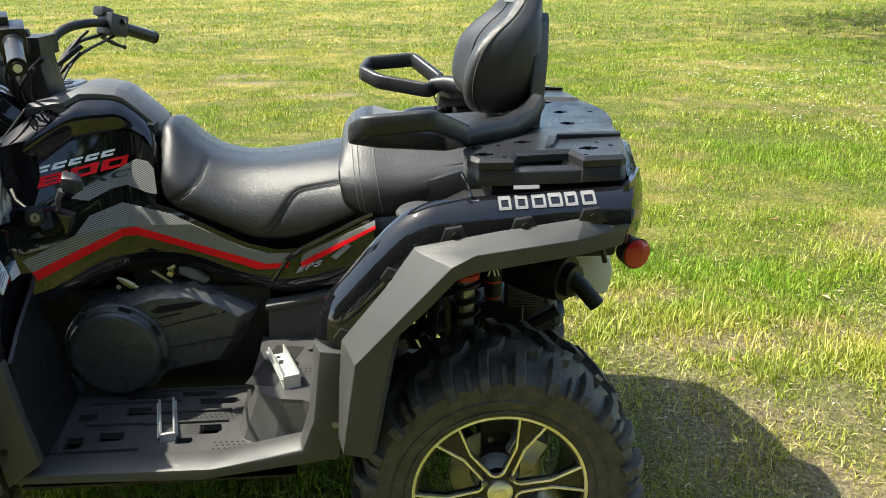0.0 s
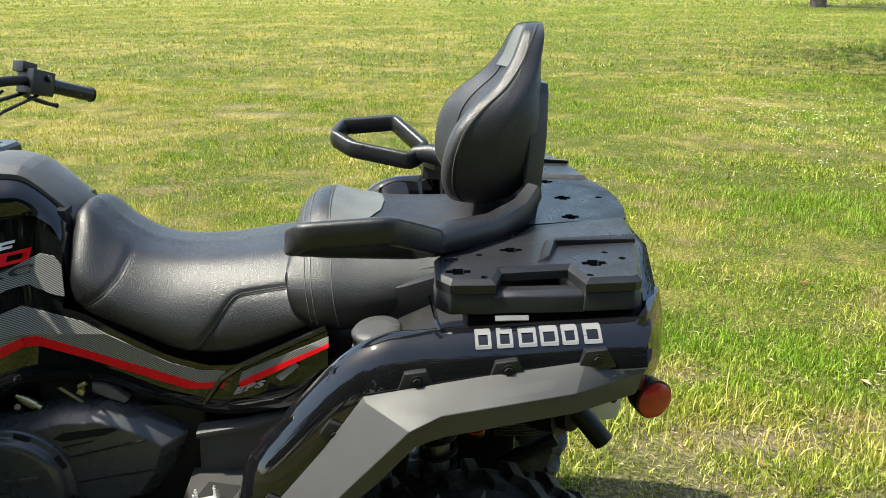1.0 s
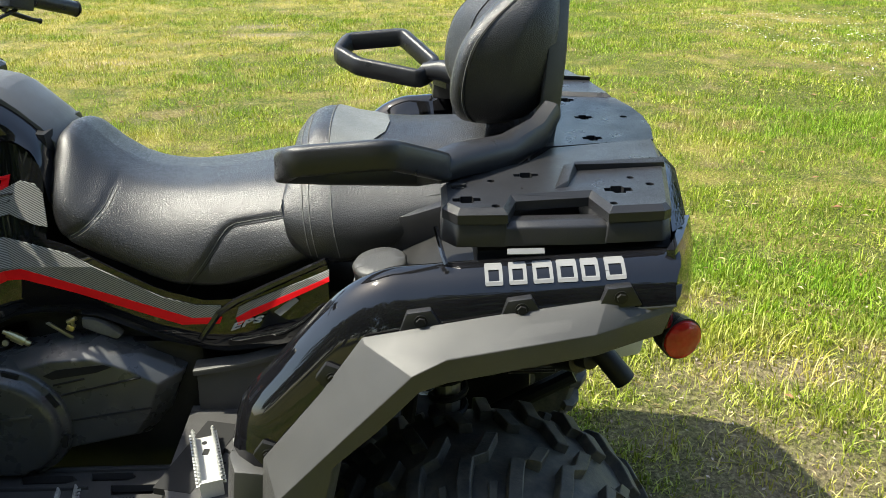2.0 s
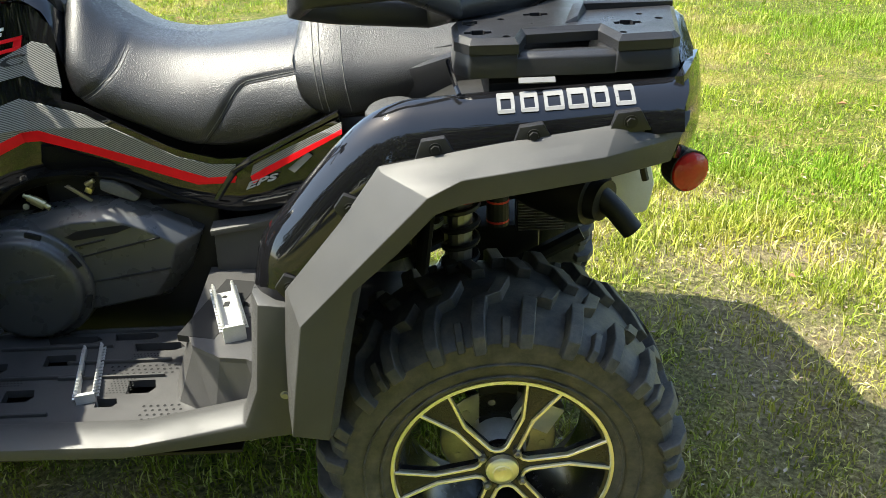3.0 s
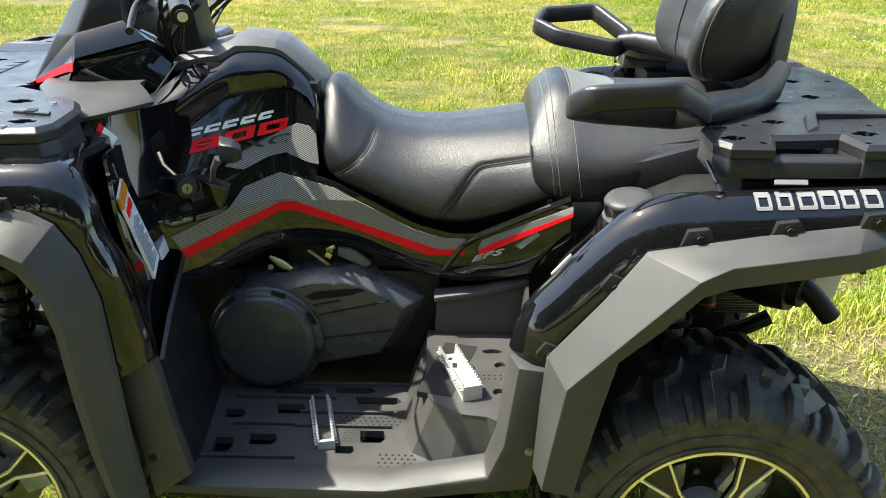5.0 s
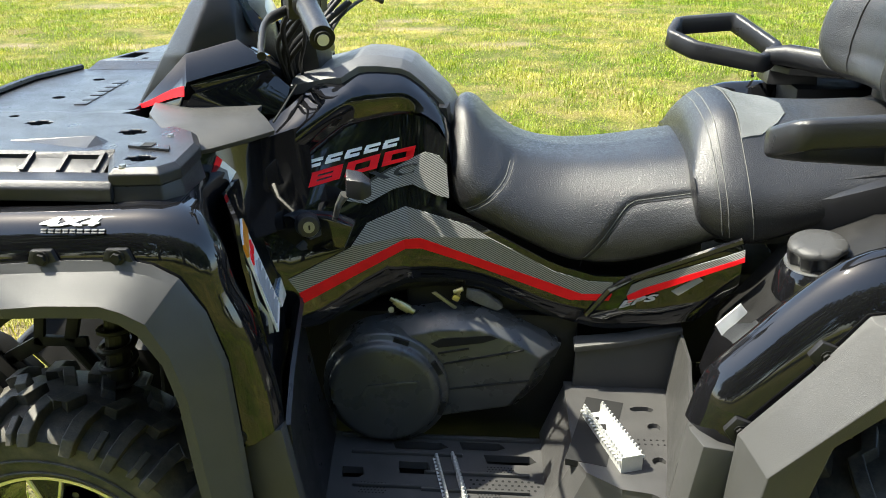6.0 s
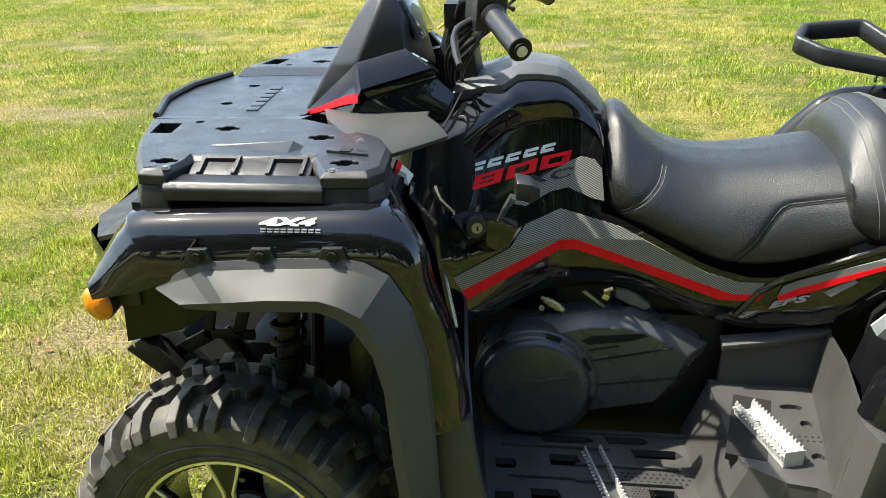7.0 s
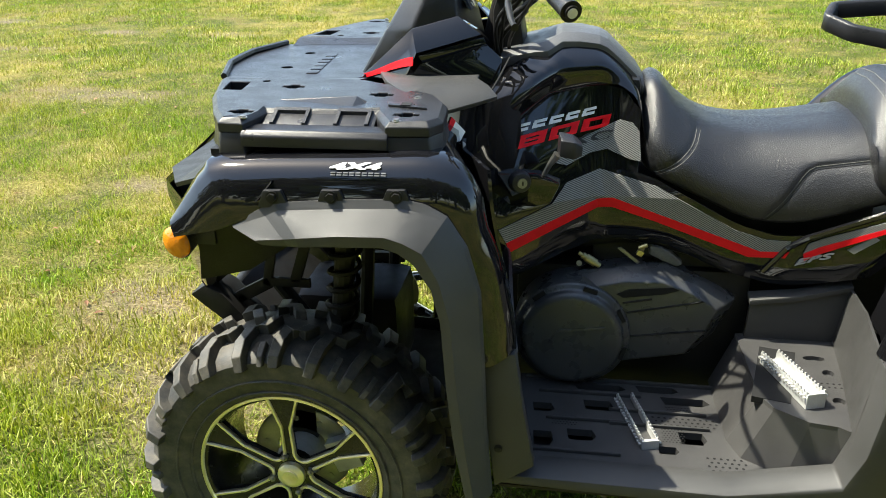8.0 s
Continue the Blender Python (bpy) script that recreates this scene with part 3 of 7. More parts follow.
def rim_meshes():
    out = {}
    # barrel and lip
    bm = bag()
    lathe(bm, [(0.199, -0.006), (0.1985, 0.006), (0.190, 0.012), (0.178, 0.05), (0.172, 0.12), (0.175, 0.16), (0.169, 0.16), (0.166, 0.12), (0.171, 0.05), (0.183, 0.008), (0.187, -0.002)], 64, closed=True)
    out["wheel"] = bm
    bm = bag()
    lathe(bm, [(0.2005, -0.004), (0.200, -0.0085), (0.1945, -0.0095), (0.1925, -0.006), (0.1945, -0.002)], 72, closed=True)
    out["rim_lip"] = bm
    # six black spokes between six windows
    bm = bag()
    hub = [polar(0.040, 7.5 * k, 0) for k in range(48)]
    prism(bm, [p + Vector((0, 0.004, 0)) for p in hub], [p + Vector((0, 0.03, 0)) for p in hub])
    for k in range(6):
        c = 30 + 60 * k
        left = [(1.0 * 0.97, c - 30 + 20.5), (0.60, c - 30 + 25.5), (0.25, c - 30 + 18.0), (0.16, c - 20)]
        right = [(0.16, c + 20), (0.25, c + 30 - 18.0), (0.60, c + 30 - 25.5), (0.97, c + 30 - 20.5)]
        pts = [(r * RIM, d) for r, d in left + right]
        dish = lambda r: -0.001 + 0.012 * (1 - min(1, r / 0.17)) * 0.6
        prism(bm, [polar(r, d, dish(r)) for r, d in pts], [polar(r * 0.995, d, dish(r) + 0.022) for r, d in pts])
    out["spokes"] = bm
    # machined edges along both sides of each window
    bm = bag()
    for k in range(6):
        for sg in (-1, 1):
            line = [(0.975, 20.5), (0.60, 25.5), (0.25, 18.0), (0.210, 9.0), (0.205, 0.0)]
            rows = []
            for r, d in line:
                rows.append((r * RIM, 60 * k + sg * d))
            pts = [polar(r, d, -0.004 + 0.007 * (1 - min(1, r / 0.17))) for r, d in rows]
            ring = []
            for j, p in enumerate(pts):
                dvec = (pts[min(j + 1, len(pts) - 1)] - pts[max(j - 1, 0)]).normalized()
                nrm = Vector((0, -1, 0)).cross(dvec).normalized() * 0.0033
                ring.append([p + nrm, p + nrm * 0.6 + Vector((0, -0.002, 0)), p - nrm * 0.6 + Vector((0, -0.002, 0)), p - nrm, p - nrm + Vector((0, 0.008, 0)), p + nrm + Vector((0, 0.008, 0))])
            loft(bm, ring)
    out["machined_edge"] = bm
    # cap with a raised round emblem
    bm = bag()
    lathe(bm, [(0.0005, -0.012), (0.012, -0.012), (0.014, -0.0135), (0.017, -0.0135), (0.018, -0.0115), (0.024, -0.010), (0.0295, -0.006), (0.0305, 0.002), (0.0305, 0.012)], 36)
    for k in range(3):
        box(bm, (-0.006 + 0.006 * k, -0.0125, 0.0), (0.0022, 0.003, 0.015))
    out["hub_cap"] = bm
    bm = bag()
    disc(bm, (0, 0.006, 0), (0, -1, 0), 0.0085, 0.012, 6, 0.0075)
    disc(bm, (0, -0.006, 0), (0, -1, 0), 0.005, 0.004, 8, 0.003)
    out["wheel_nut"] = bm
    bm = bag()
    lathe(bm, [(0.105, 0.085), (0.110, 0.088), (0.110, 0.092), (0.105, 0.095), (0.06, 0.095), (0.06, 0.085)], 40, closed=True)
    for k in range(10):
        disc(bm, polar(0.085, 36 * k, 0.0845), (0, -1, 0), 0.007, 0.001, 8)
    out["brake_disc"] = bm
    bm = bag()
    box(bm, (0.08, 0.09, 0.06), (0.075, 0.06, 0.06), Euler((0, radians(38), 0)).to_matrix().to_4x4())
    lathe(bm, [(0.045, 0.03), (0.05, 0.05), (0.05, 0.16), (0.03, 0.18)], 20)
    out["brake_caliper"] = bm
    return out


def finish(bm, name, material, bevel=0.0, smooth=True):
    bmesh.ops.recalc_face_normals(bm, faces=bm.faces)
    if bevel:
        hard = [e for e in bm.edges if len(e.link_faces) == 2 and e.calc_face_angle(0) > radians(30)]
        bmesh.ops.bevel(bm, geom=hard, offset=bevel, segments=2, profile=0.6, affect="EDGES", clamp_overlap=True)
    me = bpy.data.meshes.new(name)
    bm.to_mesh(me)
    bm.free()
    for p in me.polygons:
        p.use_smooth = smooth
    me.set_sharp_from_angle(angle=radians(38))
    me.materials.append(material)
    return me


RIM_LOOK = {"wheel": ALLOY_BLACK, "rim_lip": ALLOY, "spokes": ALLOY_BLACK, "machined_edge": ALLOY, "hub_cap": ALLOY, "wheel_nut": STEEL, "brake_disc": STEEL, "brake_caliper": CAST}
RIMS = {k: finish(bm, k, RIM_LOOK[k], 0.002 if k == "spokes" else 0.0) for k, bm in rim_meshes().items()}
TYRES = {"rear": tyre_mesh(0.275, "tyre"), "front": tyre_mesh(0.225, "tyre")}
REAR_AXLE, FRONT_AXLE, HUB_Z = 0.0, -1.48, 0.332
REAR_FACE, FRONT_FACE = 0.548, 0.490
for kind, ax, face in (("rear", REAR_AXLE, REAR_FACE), ("front", FRONT_AXLE, FRONT_FACE)):
    for s in (-1, 1):
        turn = {("rear", -1): -8, ("front", -1): 29}.get((kind, s), 11)
        m = Matrix.Translation(near(ax, face, HUB_Z, s)) @ pose(0, 0, 0, 0, 0, 180 if s > 0 else 0) @ pose(0, 0, 0, 0, turn, 0)
        wheel = place("wheel", RIMS["wheel"], ATV, "black alloy wheel with machined spoke edges and mud tyre", m)
        tyre = place("tyre", TYRES[kind], wheel, "knobbly black mud tyre, dusty")
        bv = tyre.modifiers.new("worn_edge", "BEVEL")
        bv.width, bv.segments, bv.limit_method, bv.angle_limit = 0.0045, 2, "ANGLE", radians(40)
        for k in ("rim_lip", "spokes", "machined_edge", "hub_cap", "brake_disc", "brake_caliper"):
            place(k, RIMS[k], wheel)
        for k in range(4):
            place("wheel_nut", RIMS["wheel_nut"], wheel, at=Matrix.Translation(polar(0.045, 45 + 90 * k, 0.0)))

# --- running boards and footwells, both sides ---
for s in (-1, 1):
    tag = "textured dark grey plastic"
    bm = bag()
    low = [(-1.03, 0.452), (-0.643, 0.438), (-0.355, 0.474), (-0.322, 0.722), (-0.392, 0.735), (-0.412, 0.575), (-0.432, 0.513), (-0.615, 0.476), (-1.0, 0.480)]
    inner = [(x, z) for x, z in low]
    mid = [(-1.03, 0.452), (-0.643, 0.441), (-0.352, 0.478), (-0.318, 0.722), (-0.378, 0.73), (-0.40, 0.57), (-0.428, 0.502), (-0.618, 0.467), (-1.0, 0.471)]
    loft(bm, [[near(x, 0.545, z, s) for x, z in inner], [near(x, 0.572, z, s) for x, z in inner], [near(x, 0.606, z, s) for x, z in mid]])
    board = part("running_board", bm, FLARE, ATV, "textured dark grey plastic footboard rail", bevel=0.005)
    bolt("screw", near(-0.355, 0.604, 0.560, s), (0, s, 0), 0.006, board, STEEL)
    bolt("screw", near(-0.62, 0.600, 0.449, s), (0, s, 0.3), 0.005, board, STEEL)
    # slotted floor
    o = [(-1.03, 0.22), (-1.03, 0.555), (-0.985, 0.58), (-0.62, 0.58), (-0.43, 0.55), (-0.43, 0.22)]
    slots = []
    for x, v, dx, dv in ((-0.66, 0.425, 0.024, 0.020), (-0.665, 0.295, 0.045, 0.014), (-0.71, 0.470, 0.018, 0.012), (-0.845, 0.33, 0.028, 0.018), (-0.88, 0.44, 0.026, 0.018),
                         (-0.845, 0.26, 0.05, 0.012), (-0.96, 0.35, 0.02, 0.016), (-0.955, 0.46, 0.018, 0.024), (-0.72, 0.255, 0.04, 0.012)):
        slots.append([(x - dx, v - dv), (x + dx, v - dv), (x + dx * 1.3, v + dv * 0.2), (x + dx * 0.9, v + dv), (x - dx * 0.8, v + dv)])
    bm = bag()
    holed(bm, [(x, CY + s * v) for x, v in o], [[(x, CY + s * v) for x, v in h] for h in slots], 0.456, 0.016)
    floor = part("foot_floor", bm, DUSTY, ATV, "perforated dark grey foot tray")
    # Black dots on the tray paint the shade of small drain holes.
    bm = bag()
    for x0, x1, v0, v1, dx, dv in ((-0.75, -0.645, 0.525, 0.565, 0.013, 0.012), (-0.635, -0.56, 0.485, 0.56, 0.0125, 0.0125), (-0.73, -0.60, 0.36, 0.385, 0.012, 0.012), (-0.715, -0.675, 0.40, 0.445, 0.0065, 0.007), (-0.70, -0.65, 0.32, 0.345, 0.0065, 0.007),
                                   (-0.93, -0.80, 0.53, 0.56, 0.013, 0.012), (-0.935, -0.885, 0.38, 0.41, 0.0065, 0.007)):
        nx, nv = int((x1 - x0) / dx), int((v1 - v0) / dv)
        for i in range(nx + 1):
            for j in range(nv + 1):
                q = near(x0 + i * dx + (0.5 * dx if j % 2 else 0), v0 + j * dv, 0.4562, s)
                rr = 0.0030 if dx > 0.01 else 0.0018
                vs = [bm.verts.new(q + Vector((rr * math.cos(t), rr * math.sin(t), 0.0008))) for t in (k * math.pi / 3 for k in range(6))]
                bm.faces.new(vs)
    part("drain_hole", bm, SHADE_AND_SEAM, floor, "rows of near-black dots painting the shade of drain holes")["kind"] = "stuff"
    part("tray_bottom", box(bag(), near(-0.74, 0.40, 0.418, s), (0.58, 0.34, 0.006)), DARK, floor)
    bm = bag()
    for x, v, lx, lv in ((-0.72, 0.345, 0.20, 0.006), (-0.72, 0.395, 0.20, 0.005), (-0.86, 0.29, 0.22, 0.006), (-0.86, 0.39, 0.18, 0.005), (-0.9, 0.5, 0.2, 0.006), (-0.75, 0.235, 0.5, 0.008)):
        box(bm, near(x, v, 0.459, s), (lx, lv, 0.008))
    part("rib", bm, FLARE, floor, bevel=0.002)
    # toothed alloy foot pegs
    def peg(a, b, width, z0, name="foot_peg"):
        a, b = Vector(a), Vector(b)
        d = (b - a).normalized()
        q = Vector((-d.y, d.x, 0)) * width / 2
        bm = bag()
        up = Vector((0, 0, 1))
        sec = lambda p: [p - q - up * 0.030, p + q - up * 0.030, p + q, p + q * 0.82, p + q * 0.76 - up * 0.018, p - q * 0.76 - up * 0.018, p - q * 0.82, p - q]
        loft(bm, [sec(a), sec(a.lerp(b, 0.35)), sec(a.lerp(b, 0.7)), sec(b)])
        box(bm, b - d * 0.004 - up * 0.012, (0.034, 0.008, 0.026), Matrix.Rotation(math.atan2(d.y, d.x) - math.pi / 2, 4, "Z"))
        n = 16
        for k in range(n):
            for sg in (-1, 1):
                p = a.lerp(b, (k + 0.4) / n) + q * sg * 0.93
                bmesh.ops.create_cone(bm, segments=4, radius1=0.0042, radius2=0.0020, depth=0.007, cap_ends=True, matrix=Matrix.Translation(p + up * 0.002))
                bmesh.ops.create_cone(bm, segments=4, radius1=0.0036, radius2=0.0018, depth=0.006, cap_ends=True, matrix=Matrix.Translation(p + q.normalized() * sg * 0.004 - up * 0.008) @ Matrix.Rotation(sg * 1.57, 4, d))
        pg = part(name, bm, CAST, ATV, "toothed bare aluminium foot peg")
        # Black box and disc paint shade for the peg's slot and hole.
        bm = bag()
        box(bm, a.lerp(b, 0.3) - up * 0.0172, (0.010, 0.016, 0.002))
        disc(bm, a.lerp(b, 0.12) - up * 0.018, (0, 0, 1), 0.005, 0.001, 10)
        part("peg_slot", bm, SHADE_AND_SEAM, pg)
        return pg
    peg(near(-0.786, 0.295, 0.466, s), near(-0.742, 0.470, 0.474, s), 0.034, 0.45)
    # raised heel step with its own peg
    bm = bag()
    top = [(-0.556, 0.20), (-0.548, 0.44), (-0.530, 0.482), (-0.475, 0.522), (-0.428, 0.530), (-0.40, 0.55), (-0.36, 0.55), (-0.36, 0.20)]
    foot = [(-0.600, 0.20), (-0.592, 0.42), (-0.573, 0.475), (-0.50, 0.522), (-0.440, 0.545), (-0.40, 0.555), (-0.36, 0.555), (-0.36, 0.20)]
    holes = []
    for x, v, dx, dv in ((-0.415, 0.29, 0.022, 0.010), (-0.40, 0.345, 0.012, 0.012), (-0.405, 0.445, 0.012, 0.012), (-0.47, 0.36, 0.02, 0.02)):
        holes.append(ngon(x, CY + s * v, dx, dv, 10))
    holed(bm, [(x, CY + s * v) for x, v in top], holes, 0.580, 0.012)
    prism(bm, [near(x, v, 0.571, s) for x, v in top], [near(x, v, 0.456, s) for x, v in foot])
    step = part("heel_step", bm, DUSTY, ATV, "raised dark grey heel step")
    # Black plate paints a recess's shade onto the step below the peg.
    bm = bag()
    box(bm, near(-0.505, 0.36, 0.5745, s), (0.070, 0.20, 0.013), Matrix.Rotation(radians(-14 * -s), 4, "Z"))
    part("peg_recess", bm, SHADE_AND_SEAM, step)
    bm = bag()
    # More black dots, drain-hole shade laid on the step.
    for i in range(9):
        for j in range(2):
            disc(bm, near(-0.455 + i * 0.011, 0.385 + j * 0.013, 0.5795, s), (0, 0, 1), 0.0022, 0.0012, 6)
    part("drain_hole", bm, SHADE_AND_SEAM, step)["kind"] = "stuff"
    peg(near(-0.508, 0.315, 0.604, s), near(-0.455, 0.475, 0.610, s), 0.038, 0.58)
    bm = bag()
    # back wall and side wall of the step
    back = [(-0.54, 0.575), (-0.536, 0.655), (-0.52, 0.668), (-0.44, 0.676), (-0.345, 0.705), (-0.335, 0.575)]
    slab(bm, back, 0.20, 0.215, s)
    wall_out = part("heel_guard", bm, FLARE, ATV, "upright dark grey heel guard panel", bevel=0.003)
    bm = bag()
    rows = [[near(-0.345, 0.205, 0.705, s), near(-0.350, 0.33, 0.712, s), near(-0.372, 0.46, 0.722, s), near(-0.390, 0.56, 0.735, s)],
            [near(-0.352, 0.205, 0.64, s), near(-0.365, 0.33, 0.65, s), near(-0.385, 0.46, 0.655, s), near(-0.402, 0.56, 0.66, s)],
            [near(-0.360, 0.205, 0.575, s), near(-0.375, 0.33, 0.575, s), near(-0.395, 0.46, 0.577, s), near(-0.412, 0.56, 0.575, s)]]
    skin(bm, rows, 0.006)
    part("heel_side", bm, FLARE, ATV, smooth=True)
    bm = bag()
    loft(bm, [[near(-0.54, 0.19, 0.665, s), near(-0.54, 0.225, 0.660, s), near(-0.54, 0.225, 0.672, s), near(-0.54, 0.19, 0.678, s)],
              [near(-0.44, 0.19, 0.678, s), near(-0.44, 0.222, 0.674, s), near(-0.44, 0.222, 0.686, s), near(-0.44, 0.19, 0.690, s)],
              [near(-0.340, 0.19, 0.706, s), near(-0.340, 0.222, 0.702, s), near(-0.340, 0.222, 0.714, s), near(-0.340, 0.19, 0.718, s)]])
    part("guard_lip", bm, FLARE, wall_out, bevel=0.003)
    # dark splash wall at the front of the footwell
    bm = bag()
    rows = [[near(-0.985, 0.585, 0.47, s), near(-1.0, 0.42, 0.462, s), near(-1.02, 0.24, 0.46, s)],
            [near(-0.998, 0.585, 0.60, s), near(-1.03, 0.42, 0.60, s), near(-1.05, 0.24, 0.60, s)],
            [near(-1.006, 0.572, 0.715, s), near(-1.042, 0.41, 0.72, s), near(-1.066, 0.24, 0.72, s)],
            [near(-1.022, 0.470, 0.752, s), near(-1.046, 0.37, 0.756, s), near(-1.068, 0.24, 0.760, s)],
            [near(-1.038, 0.320, 0.800, s), near(-1.050, 0.285, 0.802, s), near(-1.072, 0.24, 0.805, s)]]
    skin(bm, rows, -0.008 * s)
    part("splash_wall", bm, PLASTIC, ATV, "black plastic splash panel", smooth=True)
    # gloss shield behind the front wheel, above the splash panel; it carries the labels
    bm = bag()
    rows = [[near(-1.052, 0.545, 1.045, s), near(-1.108, 0.43, 1.045, s), near(-1.118, 0.36, 1.040, s), near(-1.124, 0.29, 1.030, s)],
            [near(-1.045, 0.555, 0.98, s), near(-1.098, 0.44, 0.98, s), near(-1.110, 0.36, 0.98, s), near(-1.118, 0.28, 0.97, s)],
            [near(-1.030, 0.560, 0.90, s), near(-1.070, 0.44, 0.90, s), near(-1.086, 0.36, 0.90, s), near(-1.098, 0.27, 0.89, s)],
            [near(-1.020, 0.562, 0.83, s), near(-1.045, 0.44, 0.83, s), near(-1.060, 0.36, 0.83, s), near(-1.078, 0.26, 0.82, s)],
            [near(-1.012, 0.566, 0.72, s), near(-1.046, 0.44, 0.72, s), near(-1.058, 0.36, 0.72, s), near(-1.074, 0.25, 0.72, s)]]
    skin(bm, rows, -0.006 * s)
    part("leg_shield", bm, GLOSS, ATV, "gloss black leg shield behind the front wheel", smooth=True)

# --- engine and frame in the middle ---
# Added black sheet closes the gap behind the engine; its colour paints the shade.
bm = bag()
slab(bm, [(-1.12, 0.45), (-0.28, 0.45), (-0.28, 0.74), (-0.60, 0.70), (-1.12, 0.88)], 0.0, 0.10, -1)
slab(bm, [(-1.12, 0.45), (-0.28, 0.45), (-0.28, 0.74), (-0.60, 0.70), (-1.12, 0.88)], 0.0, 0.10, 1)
part("frame_shield", bm, SHADE_AND_SEAM, ATV, "near-black sheet standing in for the shade behind the engine")
bm = bag()
box(bm, (-0.78, CY, 0.56), (0.50, 0.34, 0.30))
box(bm, (-0.70, CY, 0.72), (0.34, 0.30, 0.14))
part("engine_block", bm, DARK, ATV, "dark engine block and gearbox", bevel=0.012)
for s in (-1, 1):
    bm = bag()
    # belt housing: round drum at the front, wedge to the rear
    lathe(bm, [(0.001, -0.052), (0.098, -0.052), (0.108, -0.046), (0.112, -0.034), (0.125, -0.028), (0.128, 0.0), (0.128, 0.05)], 48, near(-0.905, 0.215, 0.575, -1) if s < 0 else near(-0.905, 0.115, 0.575, 1))
    base = near(0, 0.0, 0, s)
    wedge = [(-0.93, 0.700), (-0.80, 0.724), (-0.715, 0.728), (-0.64, 0.700), (-0.562, 0.660), (-0.600, 0.575), (-0.648, 0.520), (-0.80, 0.492), (-0.90, 0.460)]
    face = [(-0.90, 0.680), (-0.80, 0.705), (-0.72, 0.708), (-0.66, 0.685), (-0.605, 0.650), (-0.630, 0.588), (-0.665, 0.540), (-0.80, 0.512), (-0.88, 0.49)]
    loft(bm, [[near(x, 0.14, z, s) for x, z in wedge], [near(x, 0.195, z, s) for x, z in wedge], [near(x, 0.235, z, s) for x, z in face]])
    cover = part("belt_cover", bm, ENGINE, ATV, "matte black drive belt housing", bevel=0.004)
    # Slot, grooves and vents are black pieces on the cover, painting their shade.
    bm = bag()
    slab(bm, [(-0.815, 0.676), (-0.79, 0.688), (-0.70, 0.698), (-0.685, 0.692), (-0.715, 0.681), (-0.80, 0.668)], 0.2362, 0.2368, s)
    part("cover_slot", bm, SHADE_AND_SEAM, cover)
    bm = bag()
    for p, q in (((-0.79, 0.632), (-0.635, 0.668)), ((-0.785, 0.575), (-0.625, 0.600)), ((-0.80, 0.655), (-0.74, 0.668))):
        tube(bm, [near(p[0], 0.2355, p[1], s), near(q[0], 0.2355, q[1], s)], 0.0022, 6)
    part("cover_groove", bm, SHADE_AND_SEAM, cover)
    for a in (-38, 18, 62, 108):
        c = near(-0.905, 0.248, 0.575, s) + Vector((0.117 * math.sin(radians(a)), 0, 0.117 * math.cos(radians(a))))
        part("vent_slot", box(bag(), c, (0.030, 0.006, 0.009), Matrix.Rotation(radians(a), 4, "Y")), SHADE_AND_SEAM, cover)
    bm = bag()
    slab(bm, [(-0.955, 0.565), (-0.935, 0.598), (-0.835, 0.612), (-0.835, 0.606), (-0.93, 0.590), (-0.945, 0.563)], 0.266, 0.2695, s)
    part("raised_mark", bm, ENGINE, cover, bevel=0.001)
    # lower frame rail
    bm = bag()
    tube(bm, [near(-1.60, 0.15, 0.62, s), near(-1.40, 0.17, 0.36, s), near(-1.0, 0.18, 0.33, s), near(-0.4, 0.18, 0.33, s), near(-0.15, 0.16, 0.42, s), near(0.20, 0.15, 0.60, s)], 0.018, 10)
    tube(bm, [near(-1.45, 0.15, 0.90, s), near(-1.1, 0.16, 0.86, s), near(-0.5, 0.16, 0.72, s), near(0.0, 0.17, 0.80, s), near(0.30, 0.18, 0.88, s)], 0.016, 10)
    tube(bm, [near(-0.15, 0.16, 0.42, s), near(-0.10, 0.17, 0.79, s)], 0.016, 10)
    tube(bm, [near(-1.40, 0.16, 0.36, s), near(-1.36, 0.16, 0.88, s)], 0.016, 10)
    part("frame_rail", bm, DARK, ATV)
    # hoses, levers and bright fittings above the engine
    bm = bag()
    a, b = near(-0.897, 0.186, 0.746, s), near(-0.851, 0.186, 0.717, s)
    tube(bm, [a.lerp(b, k) for k in (0.0, 0.16, 0.17, 0.34, 0.35, 0.80, 0.81, 1.0)], [0.0045, 0.0045, 0.0075, 0.0075, 0.0095, 0.0095, 0.006, 0.006], 12)
    part("engine_fitting", bm, BRASS, ATV, "brass hose fitting")
    bm = bag()
    slab(bm, [(-0.816, 0.759), (-0.808, 0.762), (-0.766, 0.729), (-0.772, 0.724)], 0.180, 0.184, s)
    part("shift_link", bm, STEEL, ATV, "flat bare metal linkage bar", bevel=0.001)
    bm = bag()
    box(bm, near(-0.768, 0.185, 0.752, s), (0.014, 0.012, 0.012), Matrix.Rotation(0.5, 4, "Y"))
    tube(bm, [near(-0.772, 0.188, 0.764, s), near(-0.754, 0.188, 0.772, s)], 0.0048, 10)
    tube(bm, [near(-0.764, 0.186, 0.757, s), near(-0.760, 0.187, 0.770, s)], 0.0035, 8)
    part("hose_clip", bm, BRASS, ATV, "brass hose clip", bevel=0.0015)
    bm = bag()
    slab(bm, [(-0.748, 0.768), (-0.722, 0.764), (-0.704, 0.754), (-0.676, 0.730), (-0.688, 0.720), (-0.722, 0.734), (-0.750, 0.748)], 0.160, 0.182, s)
    part("cast_bracket", bm, DULL_METAL, ATV, "dull cast bracket above the belt housing", bevel=0.005)
    bm = bag()
